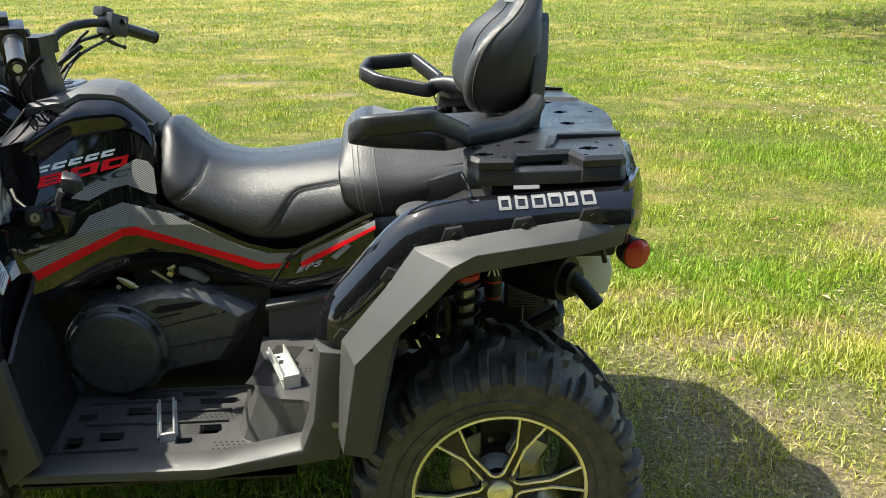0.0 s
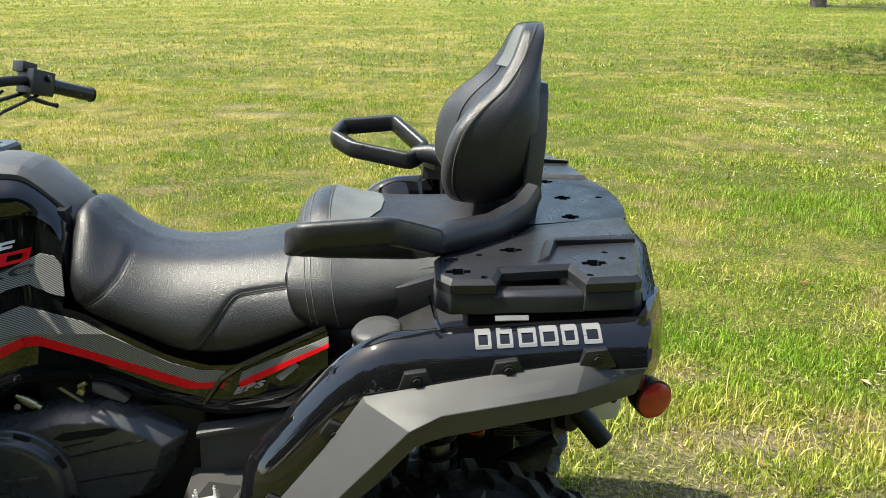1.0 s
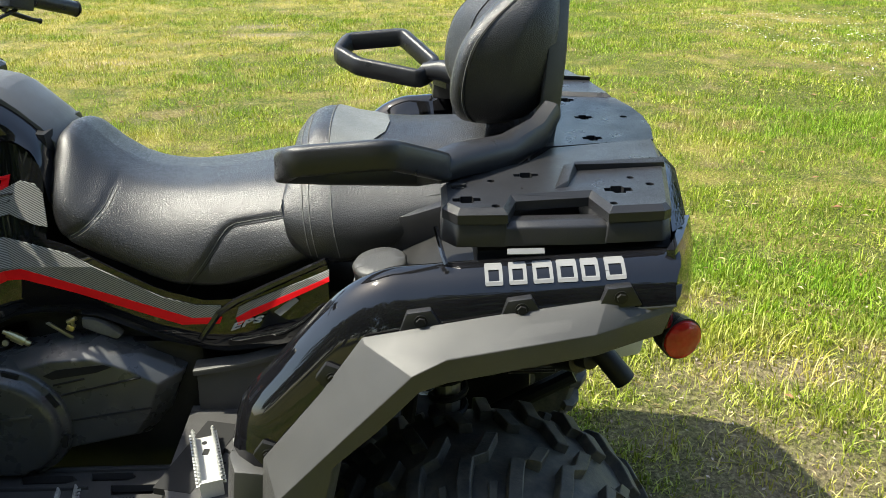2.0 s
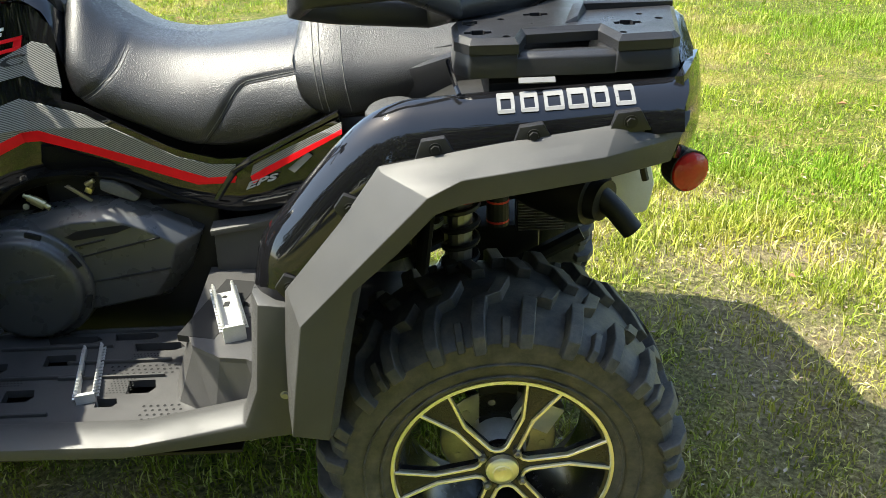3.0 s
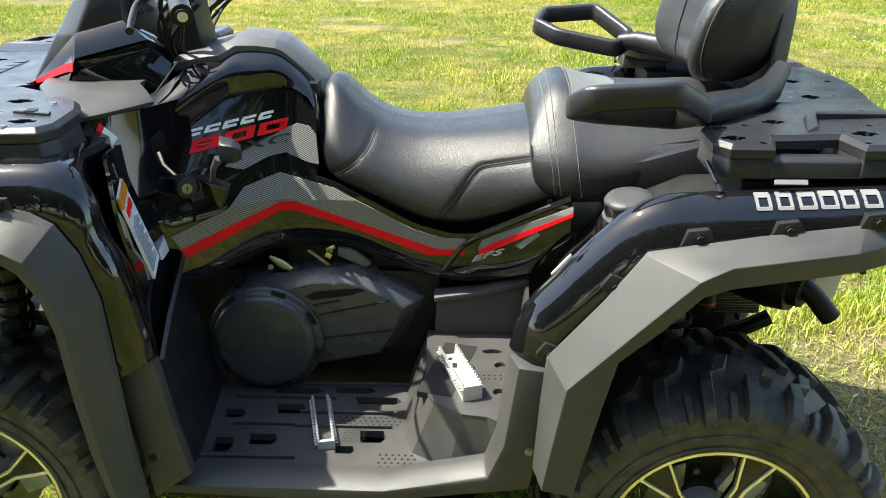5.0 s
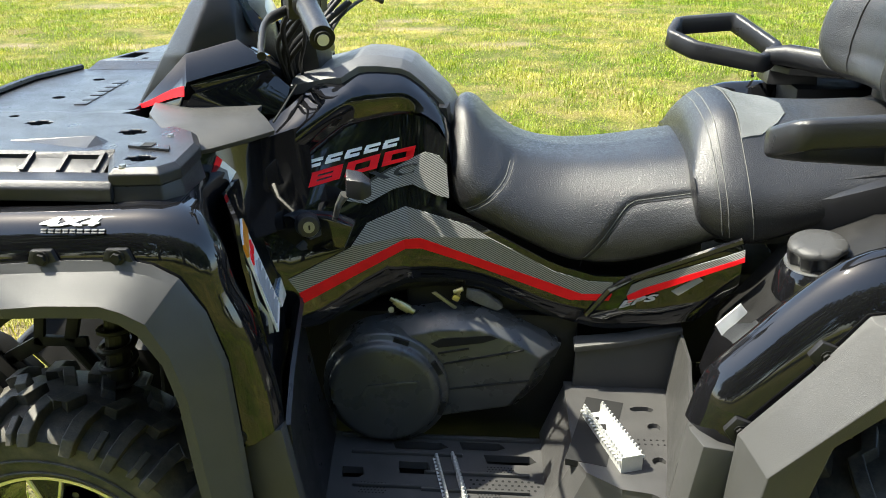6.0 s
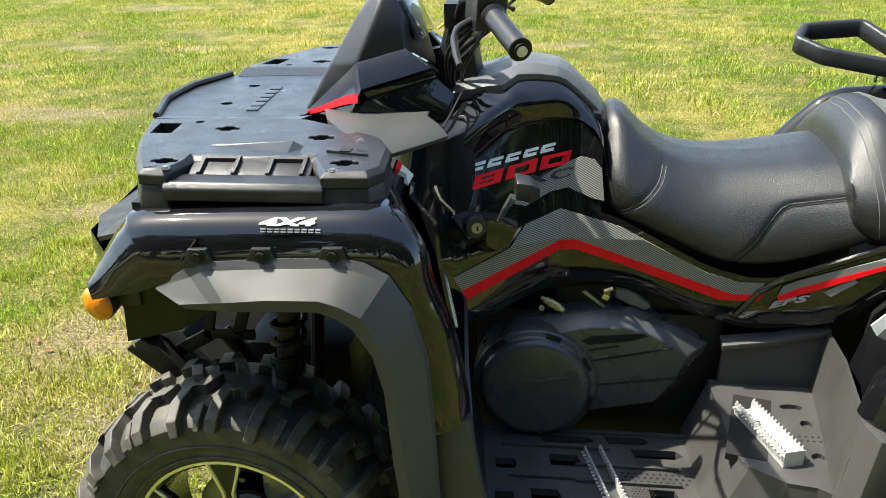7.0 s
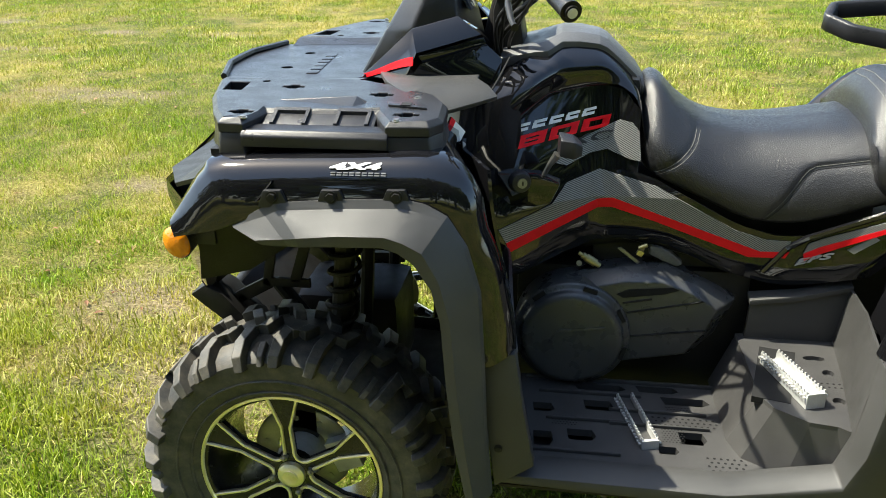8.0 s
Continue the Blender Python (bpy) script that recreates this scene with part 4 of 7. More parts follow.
    disc(bm, near(-0.896, 0.186, 0.722, s), (0.2, s, 0.3), 0.006, 0.006, 10)
    part("engine_bolt", bm, STEEL, ATV)
    bm = bag()
    tube(bm, spline([near(-0.98, 0.13, 0.70, s), near(-0.90, 0.15, 0.755, s), near(-0.75, 0.14, 0.765, s), near(-0.62, 0.13, 0.70, s)], 6), 0.012, 8)
    part("engine_hose", bm, DARK, ATV)
bm = bag()
box(bm, (-0.72, CY, 0.315), (1.30, 0.44, 0.012))
loft(bm, [[(-1.37, CY - 0.22, 0.309), (-1.37, CY + 0.22, 0.309), (-1.37, CY + 0.22, 0.321), (-1.37, CY - 0.22, 0.321)],
          [(-1.70, CY - 0.16, 0.60), (-1.70, CY + 0.16, 0.60), (-1.695, CY + 0.16, 0.612), (-1.695, CY - 0.16, 0.612)]])
part("skid_plate", bm, DARK, ATV, "black steel skid plate", bevel=0.003)

# --- suspension at each wheel ---
for ax, face, zt, kx in ((REAR_AXLE, REAR_FACE, 0.80, -0.06), (FRONT_AXLE, FRONT_FACE, 0.84, 0.12)):
    for s in (-1, 1):
        bm = bag()
        for z, w in ((0.36, 0.16), (0.46, 0.10)):
            out = near(ax, face - 0.13, z - 0.02, s)
            tube(bm, [near(ax - w, 0.17, z + 0.03, s), out, near(ax + w, 0.17, z + 0.03, s)], 0.014, 8)
        tube(bm, [near(ax, 0.10, 0.36, s), near(ax, face - 0.06, 0.333, s)], [0.035, 0.02], 10)
        box(bm, near(ax, face - 0.11, 0.38, s), (0.07, 0.05, 0.20))
        part("suspension_arm", bm, DARK, ATV, bevel=0.0)
        # spring and damper
        lo, hi = near(ax + kx * 0.7, face - 0.22, 0.46, s), near(ax + kx, face - 0.30 + 0.09, zt, s)
        if ax == REAR_AXLE:
            lo, hi = near(-0.062, 0.345, 0.45, s), near(-0.056, 0.330, 0.81, s)
        else:
            lo, hi = near(-1.41, 0.35, 0.46, s), near(-1.36, 0.355, 0.86, s)
        bm = bag()
        tube(bm, [lo, lo.lerp(hi, 0.45)], 0.012, 10)
        tube(bm, [lo.lerp(hi, 0.4), hi], 0.022, 12)
        damper = part("shock_absorber", bm, STEEL if ax == REAR_AXLE else DARK, ATV, "shock absorber with coil spring")
        bm = bag()
        turns, n = 8, 8 * 14
        axis = (hi - lo).normalized()
        u = axis.orthogonal().normalized()
        w = axis.cross(u)
        pts = [lo.lerp(hi, 0.12 + 0.76 * k / n) + (u * math.cos(2 * math.pi * turns * k / n) + w * math.sin(2 * math.pi * turns * k / n)) * 0.031 for k in range(n + 1)]
        tube(bm, pts, 0.0060, 6)
        part("coil_spring", bm, DARK, damper, smooth=True)
        bm = bag()
        disc(bm, lo.lerp(hi, 0.89 if ax == REAR_AXLE else 0.10), axis, 0.033, 0.012, 16)
        disc(bm, lo.lerp(hi, 0.93 if ax == REAR_AXLE else 0.14), axis, 0.031, 0.008, 16)
        part("spring_collar", bm, SPRING_RED, damper)
# rear gas reservoir, finned cooler, silencer and bottle
for s in (-1,):
    bm = bag()
    tube(bm, [near(0.014, 0.285, 0.695, s), near(0.014, 0.285, 0.83, s)], 0.021, 16)
    res = part("gas_reservoir", bm, DARK, ATV, "small black damper reservoir with red ring")
    for z in (0.702, 0.742):
        part("ring", disc(bag(), near(0.014, 0.285, z, s), (0, 0, 1), 0.0215, 0.004, 16), SPRING_RED, res)
    bm = bag()
    for k in range(3):
        box(bm, near(0.004 + 0.009 * k, 0.3065, 0.775, s), (0.004, 0.002, 0.026), Matrix.Rotation(0.35 if k == 0 else -0.25, 4, "Y"))
    part("mark", bm, WHITE, res)
    bm = bag()
    box(bm, near(0.110, 0.17, 0.672, s), (0.098, 0.045, 0.085))
    cool = part("oil_cooler", bm, DARK, ATV, "finned black cooler box")
    for k in range(13):
        part("fin", box(bag(), near(0.110, 0.194, 0.635 + k * 0.0062, s), (0.094, 0.008, 0.002)), STEEL, cool)
    bm = bag()
    tube(bm, spline([near(-0.30, 0.10, 0.60, s), near(-0.1, 0.14, 0.67, s), near(0.08, 0.18, 0.73, s)], 6), 0.026, 12)
    tube(bm, [near(0.06, 0.12, 0.735, s), near(0.10, 0.16, 0.735, s), near(0.17, 0.23, 0.732, s), near(0.20, 0.26, 0.730, s)], [0.045, 0.062, 0.064, 0.056], 24)
    tube(bm, [near(0.19, 0.25, 0.73, s), near(0.215, 0.275, 0.728, s)], [0.045, 0.040], 20)
    muff = part("silencer", bm, DARK, ATV, "dull dark exhaust silencer", smooth=True)
    bm = bag()
    tube(bm, [near(0.200, 0.262, 0.745, s), near(0.235, 0.280, 0.712, s), near(0.268, 0.292, 0.672, s)], 0.021, 18, caps=False)
    tube(bm, [near(0.268, 0.292, 0.672, s), near(0.230, 0.278, 0.715, s)], 0.0175, 18, caps=True)
    part("tail_pipe", bm, DARK, muff, "black tail pipe", smooth=True)
bm = bag()
loft(bm, [[near(0.20, 0.02, 0.79), near(0.33, 0.02, 0.78), near(0.33, 0.14, 0.77), near(0.20, 0.14, 0.78)],
          [near(0.22, 0.02, 0.71), near(0.345, 0.02, 0.70), near(0.345, 0.15, 0.70), near(0.22, 0.15, 0.70)],
          [near(0.25, 0.02, 0.625), near(0.335, 0.02, 0.635), near(0.335, 0.15, 0.64), near(0.25, 0.15, 0.625)]])
part("coolant_bottle", bm, BOTTLE, ATV, "milky white plastic bottle", bevel=0.012)
bm = bag()
box(bm, (0.10, CY, 0.80), (0.46, 0.46, 0.06))
box(bm, (0.02, CY, 0.50), (0.20, 0.24, 0.22))
box(bm, (-0.25, CY, 0.70), (0.22, 0.30, 0.20))
part("rear_frame", bm, DARK, ATV, "dark rear frame and gear case", bevel=0.02)

# --- bodywork ---


def arch(name, stations, material, label, bevel=0.0, sub=3, thick=0.005, s=-1, parent=None):
    """A bent panel: stations of cross-sections, each a row of (x, v, z), joined smoothly."""
    flat = [[c for p in st for c in p] for st in stations]
    rows = []
    for f in (spline(flat, sub) if sub > 1 else flat):
        f = list(f)
        rows.append([near(f[i], f[i + 1], f[i + 2], s) for i in range(0, len(f), 3)])
    bm = bag()
    skin(bm, rows, thick * s)
    return part(name, bm, material, parent or ATV, label, smooth=True)


for s in (-1, 1):
    # rear fender, gloss black: inner wall, crown, shoulder, flange
    st = []
    for tx, tz, bx, bz in ((0.262, 1.033, 0.236, 0.988), (0.225, 1.033, 0.190, 0.985), (0.068, 1.026, 0.019, 0.967), (-0.097, 1.017, -0.123, 0.947), (-0.150, 1.012, -0.168, 0.935),
                           (-0.200, 0.990, -0.200, 0.904), (-0.250, 0.945, -0.243, 0.847), (-0.315, 0.873, -0.303, 0.784), (-0.366, 0.812, -0.335, 0.742), (-0.388, 0.735, -0.326, 0.715)):
        steep = 1.0 if tx > -0.18 else 0.55
        dx = 0.0 if tx > -0.18 else 0.05
        st.append([(tx + dx * 1.5 + 0.004, 0.262, tz - 0.137 * steep), (tx + dx * 1.5, 0.34, tz - 0.13 * steep), (tx + dx, 0.42, tz - 0.095 * steep), (tx + dx * 0.5, 0.490, tz - 0.050 * steep), (tx + 0.006, 0.518, tz - 0.012), (tx + 0.002, 0.528, tz - 0.002), (tx, 0.538, tz), (0.93 * tx + 0.07 * bx, 0.550, 0.93 * tz + 0.07 * bz), (0.78 * tx + 0.22 * bx, 0.566, 0.78 * tz + 0.22 * bz), (0.4 * tx + 0.6 * bx, 0.583, 0.4 * tz + 0.6 * bz), (bx + 0.012, 0.590, bz - 0.012)])
    fen = arch("rear_fender", st, GLOSS, "gloss black rear mudguard panel", s=s)
    # grey flare over it
    st = [[(0.262, 0.562, 0.996), (0.258, 0.572, 0.985), (0.245, 0.578, 0.965), (0.236, 0.574, 0.930), (0.236, 0.545, 0.925)],
          [(0.150, 0.590, 0.987), (0.148, 0.600, 0.980), (0.130, 0.632, 0.958), (0.132, 0.630, 0.930), (0.132, 0.600, 0.926)],
          [(-0.010, 0.597, 0.968), (-0.012, 0.606, 0.964), (-0.069, 0.672, 0.946), (-0.069, 0.667, 0.916), (-0.069, 0.630, 0.912)],
          [(-0.180, 0.598, 0.942), (-0.176, 0.608, 0.936), (-0.112, 0.674, 0.925), (-0.108, 0.668, 0.902), (-0.100, 0.63, 0.895)],
          [(-0.240, 0.600, 0.858), (-0.234, 0.610, 0.855), (-0.197, 0.673, 0.838), (-0.165, 0.668, 0.842), (-0.158, 0.63, 0.835)],
          [(-0.330, 0.603, 0.752), (-0.324, 0.613, 0.748), (-0.303, 0.670, 0.728), (-0.228, 0.668, 0.785), (-0.218, 0.63, 0.780)],
          [(-0.338, 0.612, 0.665), (-0.332, 0.622, 0.66), (-0.318, 0.672, 0.64), (-0.248, 0.668, 0.70), (-0.238, 0.63, 0.695)],
          [(-0.345, 0.618, 0.540), (-0.342, 0.628, 0.536), (-0.335, 0.672, 0.532), (-0.286, 0.660, 0.512), (-0.276, 0.625, 0.510)]]
    flare = arch("rear_flare", st, FLARE, "textured grey plastic rear wheel arch flare", sub=1, s=s)
    bv = flare.modifiers.new("edge", "BEVEL")
    bv.width, bv.segments, bv.limit_method, bv.angle_limit = 0.006, 2, "ANGLE", radians(18)
    # tabs with screws along the flange
    for x, z, w, h, lean in ((-0.101, 0.966, 0.022, 0.016, 0.12), (0.036, 0.981, 0.022, 0.016, 0.12), (0.170, 0.996, 0.022, 0.016, 0.10), (-0.226, 0.880, 0.018, 0.022, 0.95), (-0.327, 0.754, 0.018, 0.020, 0.95)):
        c, n = math.cos(lean), math.sin(lean)
        pts = [(-1.5, -1), (-0.8, 0.9), (0.7, 0.9), (1.3, -1)]
        out = [(x + (a * w) * c - (b * h) * n * (1 if lean < 0.5 else 1), z + (a * w) * n + (b * h) * c) for a, b in pts]
        bm = bag()
        slab(bm, out, 0.582, 0.5985, s)
        tab = part("flare_tab", bm, PLASTIC, flare, bevel=0.002)
        bolt("screw", near(x, 0.598, z, s), (0, s, 0), 0.007, flare)
    # front fender
    st = []
    for tx, tz, bx, bz, ix, iv, iz in ((-1.600, 0.965, -1.585, 0.948, -1.60, 0.45, 0.95), (-1.570, 1.010, -1.540, 0.957, -1.58, 0.42, 1.0), (-1.535, 1.052, -1.500, 0.966, -1.55, 0.40, 1.04), (-1.500, 1.068, -1.430, 0.992, -1.50, 0.33, 1.06), (-1.28, 1.078, -1.28, 1.012, -1.28, 0.30, 1.07),
                                       (-1.125, 1.080, -1.158, 1.018, -1.15, 0.32, 1.065), (-1.066, 1.035, -1.113, 0.995, -1.13, 0.34, 1.02), (-1.050, 0.966, -1.086, 0.957, -1.120, 0.36, 0.96), (-1.022, 0.895, -1.060, 0.880, -1.100, 0.37, 0.90),
                                       (-1.002, 0.780, -1.050, 0.780, -1.070, 0.40, 0.80), (-1.000, 0.738, -1.062, 0.708, -1.06, 0.42, 0.74)):
        hollow = 0.030 if tx > -1.1 else 0.0
        st.append([(ix, iv, iz), (0.4 * ix + 0.6 * tx - hollow, iv + (0.58 - iv) * 0.62, 0.3 * iz + 0.7 * tz), (tx - hollow * 0.3, 0.568, tz), (tx, 0.592, tz - 0.002), (0.8 * tx + 0.2 * bx, 0.618, 0.8 * tz + 0.2 * bz), (0.4 * tx + 0.6 * bx, 0.632, 0.4 * tz + 0.6 * bz), (bx - (0.025 if tx > -1.1 else 0.0), 0.636, bz - (0.012 if tx < -1.1 else 0.0))])
    ffen = arch("front_fender", st, GLOSS, "gloss black front mudguard panel", s=s)
    st = [[(-1.478, 0.632, 0.963), (-1.476, 0.638, 0.960), (-1.425, 0.672, 0.952), (-1.415, 0.670, 0.944), (-1.41, 0.60, 0.942)],
          [(-1.420, 0.638, 0.998), (-1.415, 0.642, 0.984), (-1.375, 0.676, 0.958), (-1.37, 0.672, 0.944), (-1.37, 0.60, 0.942)],
          [(-1.400, 0.640, 1.008), (-1.390, 0.645, 0.996), (-1.350, 0.685, 0.964), (-1.348, 0.682, 0.948), (-1.348, 0.60, 0.945)],
          [(-1.280, 0.640, 1.018), (-1.280, 0.647, 1.004), (-1.285, 0.688, 0.972), (-1.285, 0.684, 0.952), (-1.285, 0.60, 0.948)],
          [(-1.180, 0.640, 1.022), (-1.182, 0.647, 1.008), (-1.205, 0.690, 0.975), (-1.210, 0.686, 0.955), (-1.213, 0.60, 0.952)],
          [(-1.145, 0.640, 1.015), (-1.150, 0.648, 1.002), (-1.175, 0.690, 0.966), (-1.185, 0.686, 0.947), (-1.19, 0.60, 0.945)],
          [(-1.110, 0.640, 0.996), (-1.115, 0.650, 0.99), (-1.145, 0.690, 0.950), (-1.160, 0.686, 0.930), (-1.17, 0.60, 0.93)],
          [(-1.078, 0.640, 0.945), (-1.084, 0.650, 0.94), (-1.118, 0.690, 0.900), (-1.132, 0.686, 0.885), (-1.145, 0.60, 0.885)],
          [(-1.056, 0.640, 0.865), (-1.060, 0.650, 0.86), (-1.102, 0.690, 0.830), (-1.118, 0.686, 0.825), (-1.13, 0.60, 0.825)],
          [(-1.050, 0.640, 0.740), (-1.054, 0.650, 0.735), (-1.092, 0.690, 0.70), (-1.110, 0.686, 0.70), (-1.12, 0.60, 0.70)],
          [(-1.046, 0.636, 0.600), (-1.050, 0.646, 0.595), (-1.080, 0.688, 0.585), (-1.100, 0.682, 0.588), (-1.11, 0.60, 0.59)],
          [(-1.036, 0.630, 0.450), (-1.040, 0.640, 0.447), (-1.062, 0.680, 0.445), (-1.078, 0.674, 0.447), (-1.09, 0.60, 0.45)]]
    fl = arch("front_flare", st, FLARE, "textured grey plastic front wheel arch flare", sub=1, s=s)
    bv = fl.modifiers.new("edge", "BEVEL")
    bv.width, bv.segments, bv.limit_method, bv.angle_limit = 0.007, 3, "ANGLE", radians(14)
    for x, z in ((-1.399, 1.018), (-1.300, 1.022), (-1.192, 1.026)):
        bm = bag()
        slab(bm, [(x - 0.028, z - 0.020), (x - 0.016, z + 0.010), (x + 0.014, z + 0.011), (x + 0.026, z - 0.018)], 0.620, 0.641, s)
        part("flare_tab", bm, PLASTIC, fl, bevel=0.002)
        bolt("screw", near(x, 0.642, z, s), (0, s, 0), 0.008, fl)
    for x, z in ((-1.077, 0.877), (-1.060, 0.734)):
        bolt("screw", near(x + 0.004, 0.633, z, s), (0, s, 0), 0.008, ffen)
    # grey panel under the front fender, down to the footboard
    bm = bag()
    slab(bm, [(-1.072, 0.712), (-1.0, 0.735), (-0.984, 0.62), (-0.962, 0.50), (-1.035, 0.447), (-1.05, 0.58)], 0.585, 0.612, s)
    pan = part("mud_panel", bm, FLARE, ATV, "textured grey plastic panel behind the front wheel", bevel=0.004)
    bolt("screw", near(-1.028, 0.612, 0.535, s), (0, s, 0), 0.006, pan)
    # centre side panels: a shell that follows the bodywork's side
    xs = [-1.14, -1.10, -1.055, -1.01, -0.97, -0.93, -0.895, -0.86, -0.82, -0.785]
    topz = np.interp(xs, RIDGE_X, RIDGE_Z) - 0.003
    lowz = np.interp(xs, [-1.14, -1.04, -0.95, -0.90, -0.86, -0.785], [0.90, 0.72, 0.800, 0.895, 0.915, 0.920])
    rows = []
    for x, t, b in zip(xs, topz, lowz):
        mid = max(0.88, b + 0.01)
        zs = [b, b + (mid - b) * 0.5, mid, mid + (t - mid) * 0.5, t]
        rows.append([near(x, side_v(x, z), z, s) for z in zs])
    bm = bag()
    skin(bm, rows, -0.006 * s)
    part("side_panel", bm, GLOSS, ATV, "gloss black body side panel", smooth=True)
    xs = [-1.075 + 0.03 * k for k in range(28)]
    topz = np.interp(xs, [-1.075, -0.98, -0.93, -0.86, -0.80, -0.75, -0.58, -0.50, -0.43, -0.265], [0.80, 0.855, 0.905, 0.938, 0.932, 0.918, 0.832, 0.812, 0.818, 0.912])
    lowz = np.interp(xs, [-1.075, -1.02, -0.93, -0.86, -0.795, -0.71, -0.60, -0.49, -0.42, -0.32, -0.265], [0.735, 0.725, 0.760, 0.778, 0.782, 0.772, 0.722, 0.698, 0.705, 0.745, 0.82])
    rows = [[near(x, side_v(x, b + (t - b) * k / 5) + 0.0015 - (0.012 if k == 0 else 0), b + (t - b) * k / 5, s) for k in range(6)] for x, t, b in zip(xs, topz, lowz)]
    bm = bag()
    skin(bm, rows, -0.006 * s)
    part("under_seat_panel", bm, GLOSS, ATV, "gloss black panel under the seat", smooth=True)
    # films on it
    decal("side_film", [(-1.060, 0.838), (-0.957, 0.877), (-0.929, 0.914), (-0.862, 0.933), (-0.743, 0.902), (-0.583, 0.820), (-0.520, 0.803), (-0.474, 0.803), (-0.480, 0.778), (-0.530, 0.777), (-0.742, 0.846), (-0.833, 0.877), (-0.865, 0.874), (-1.045, 0.808)], HATCH, ATV, s, 0.004, "grey fibre-pattern side film")
    decal("red_stripe", [(-1.045, 0.808), (-0.865, 0.874), (-0.833, 0.877), (-0.742, 0.846), (-0.530, 0.777), (-0.474, 0.780), (-0.480, 0.766), (-0.552, 0.763), (-0.742, 0.828), (-0.833, 0.856), (-0.862, 0.855), (-1.038, 0.786)], RED, ATV, s, 0.0045, "red side stripe")
    decal("side_film", [(-0.440, 0.802), (-0.300, 0.880), (-0.262, 0.900), (-0.262, 0.888), (-0.448, 0.780)], HATCH, ATV, s, 0.007)
    decal("red_stripe", [(-0.448, 0.780), (-0.262, 0.889), (-0.262, 0.881), (-0.444, 0.765)], RED, ATV, s, 0.0075)
    decal("panel_film", [(-0.940, 0.977), (-0.826, 1.030), (-0.800, 1.024), (-0.786, 1.008), (-0.780, 0.950), (-0.800, 0.953), (-0.850, 0.972), (-0.885, 0.966), (-0.930, 0.947), (-0.965, 0.957)], HATCH, ATV, s, 0.004)
    # seam between the film panels and a dark joint
    bm = bag()
    tube(bm, [near(-0.520, side_v(-0.52, 0.73) + 0.003, 0.732, s), near(-0.480, side_v(-0.48, 0.785) + 0.004, 0.788, s), near(-0.44, side_v(-0.44, 0.82) + 0.004, 0.815, s), near(-0.265, side_v(-0.265, 0.9), 0.914, s)], 0.0065, 6)
    part("panel_rim", bm, GLOSS, ATV)
    # ignition lock on a small flat pad
    bm = bag()
    slab(bm, [(-1.128, 0.958), (-0.985, 0.952), (-0.940, 0.935), (-0.958, 0.893), (-0.990, 0.884), (-1.085, 0.886)], 0.250, 0.287, s)
    pad = part("switch_pad", bm, GLOSS, ATV, bevel=0.006)
    if s < 0:
        bm = bag()
        disc(bm, near(-1.022, 0.285, 0.938, s), (0.35, s, 0.1), 0.024, 0.020, 20, 0.019)
        lock = part("key_lock", bm, PLASTIC, ATV, "black ignition key lock", bevel=0.003)
        bm = bag()
        disc(bm, near(-1.015, 0.304, 0.940, s), (0.35, s, 0.1), 0.010, 0.004, 18)
        face = part("key_face", bm, STEEL, lock, "round steel key face")
        # Black bar on the face paints the dark inside the key slit.
        bm = bag()
        box(bm, near(-1.013, 0.3085, 0.9405, s), (0.003, 0.002, 0.008), Matrix.Rotation(0.35, 4, "Z"))
        part("key_slit", bm, SHADE_AND_SEAM, face)
        # gear lever
        bm = bag()
        tube(bm, [near(-0.975, 0.27, 0.945, s), near(-0.962, 0.295, 0.978, s), near(-0.948, 0.300, 1.000, s)], [0.005, 0.006, 0.009], 8)
        lev = part("gear_lever", bm, STEEL, ATV, "bent steel gear lever with black knob")
        bm = bag()
        loft(bm, [[near(-0.950, 0.283, 1.000, s), near(-0.944, 0.312, 0.998, s), near(-0.942, 0.312, 1.030, s), near(-0.948, 0.283, 1.042, s)],
                  [near(-0.922, 0.278, 0.996, s), near(-0.916, 0.318, 0.994, s), near(-0.914, 0.316, 1.028, s), near(-0.920, 0.282, 1.036, s)],
                  [near(-0.905, 0.284, 1.002, s), near(-0.900, 0.308, 1.000, s), near(-0.900, 0.306, 1.020, s), near(-0.905, 0.286, 1.024, s)]])
        part("lever_knob", bm, PLASTIC, lev, bevel=0.004)

# front cowl under the pod: ring sections of (v, z) at stations of x
cowl = []
for x, w0, z0, w1, z1, w2, z2, zc in ((-1.36, 0.12, 1.040, 0.115, 1.075, 0.10, 1.085, 1.090), (-1.25, 0.15, 1.040, 0.14, 1.090, 0.12, 1.098, 1.10), (-1.15, 0.165, 1.040, 0.155, 1.095, 0.12, 1.105, 1.11), (-1.10, 0.20, 1.046, 0.175, 1.100, 0.12, 1.118, 1.12)):
    cowl.append([x, w0, z0 - 0.03, w0, z0, (w0 + w1) / 2 + 0.004, (z0 + z1) / 2, w1, z1, (w1 + w2) / 2, (z1 + z2) / 2 + 0.007, w2, z2, w2 * 0.5, (z2 + zc) / 2 + 0.003, 0.0, zc])
bm = bag()
rings = []
for f in spline(cowl, 3):
    x, pts = f[0], [(f[i], f[i + 1]) for i in range(1, len(f), 2)]
    rings.append([near(x, v, z, -1) for v, z in pts] + [near(x, v, z, 1) for v, z in reversed(pts[:-1])])
loft(bm, rings)
part("front_cowl", bm, GLOSS, ATV, "gloss black cowl under the instrument pod", smooth=True)
# tank cowl: a crease at the side, a drawn-in flank and a flat shoulder that carries the cover
bm = bag()
rings = []
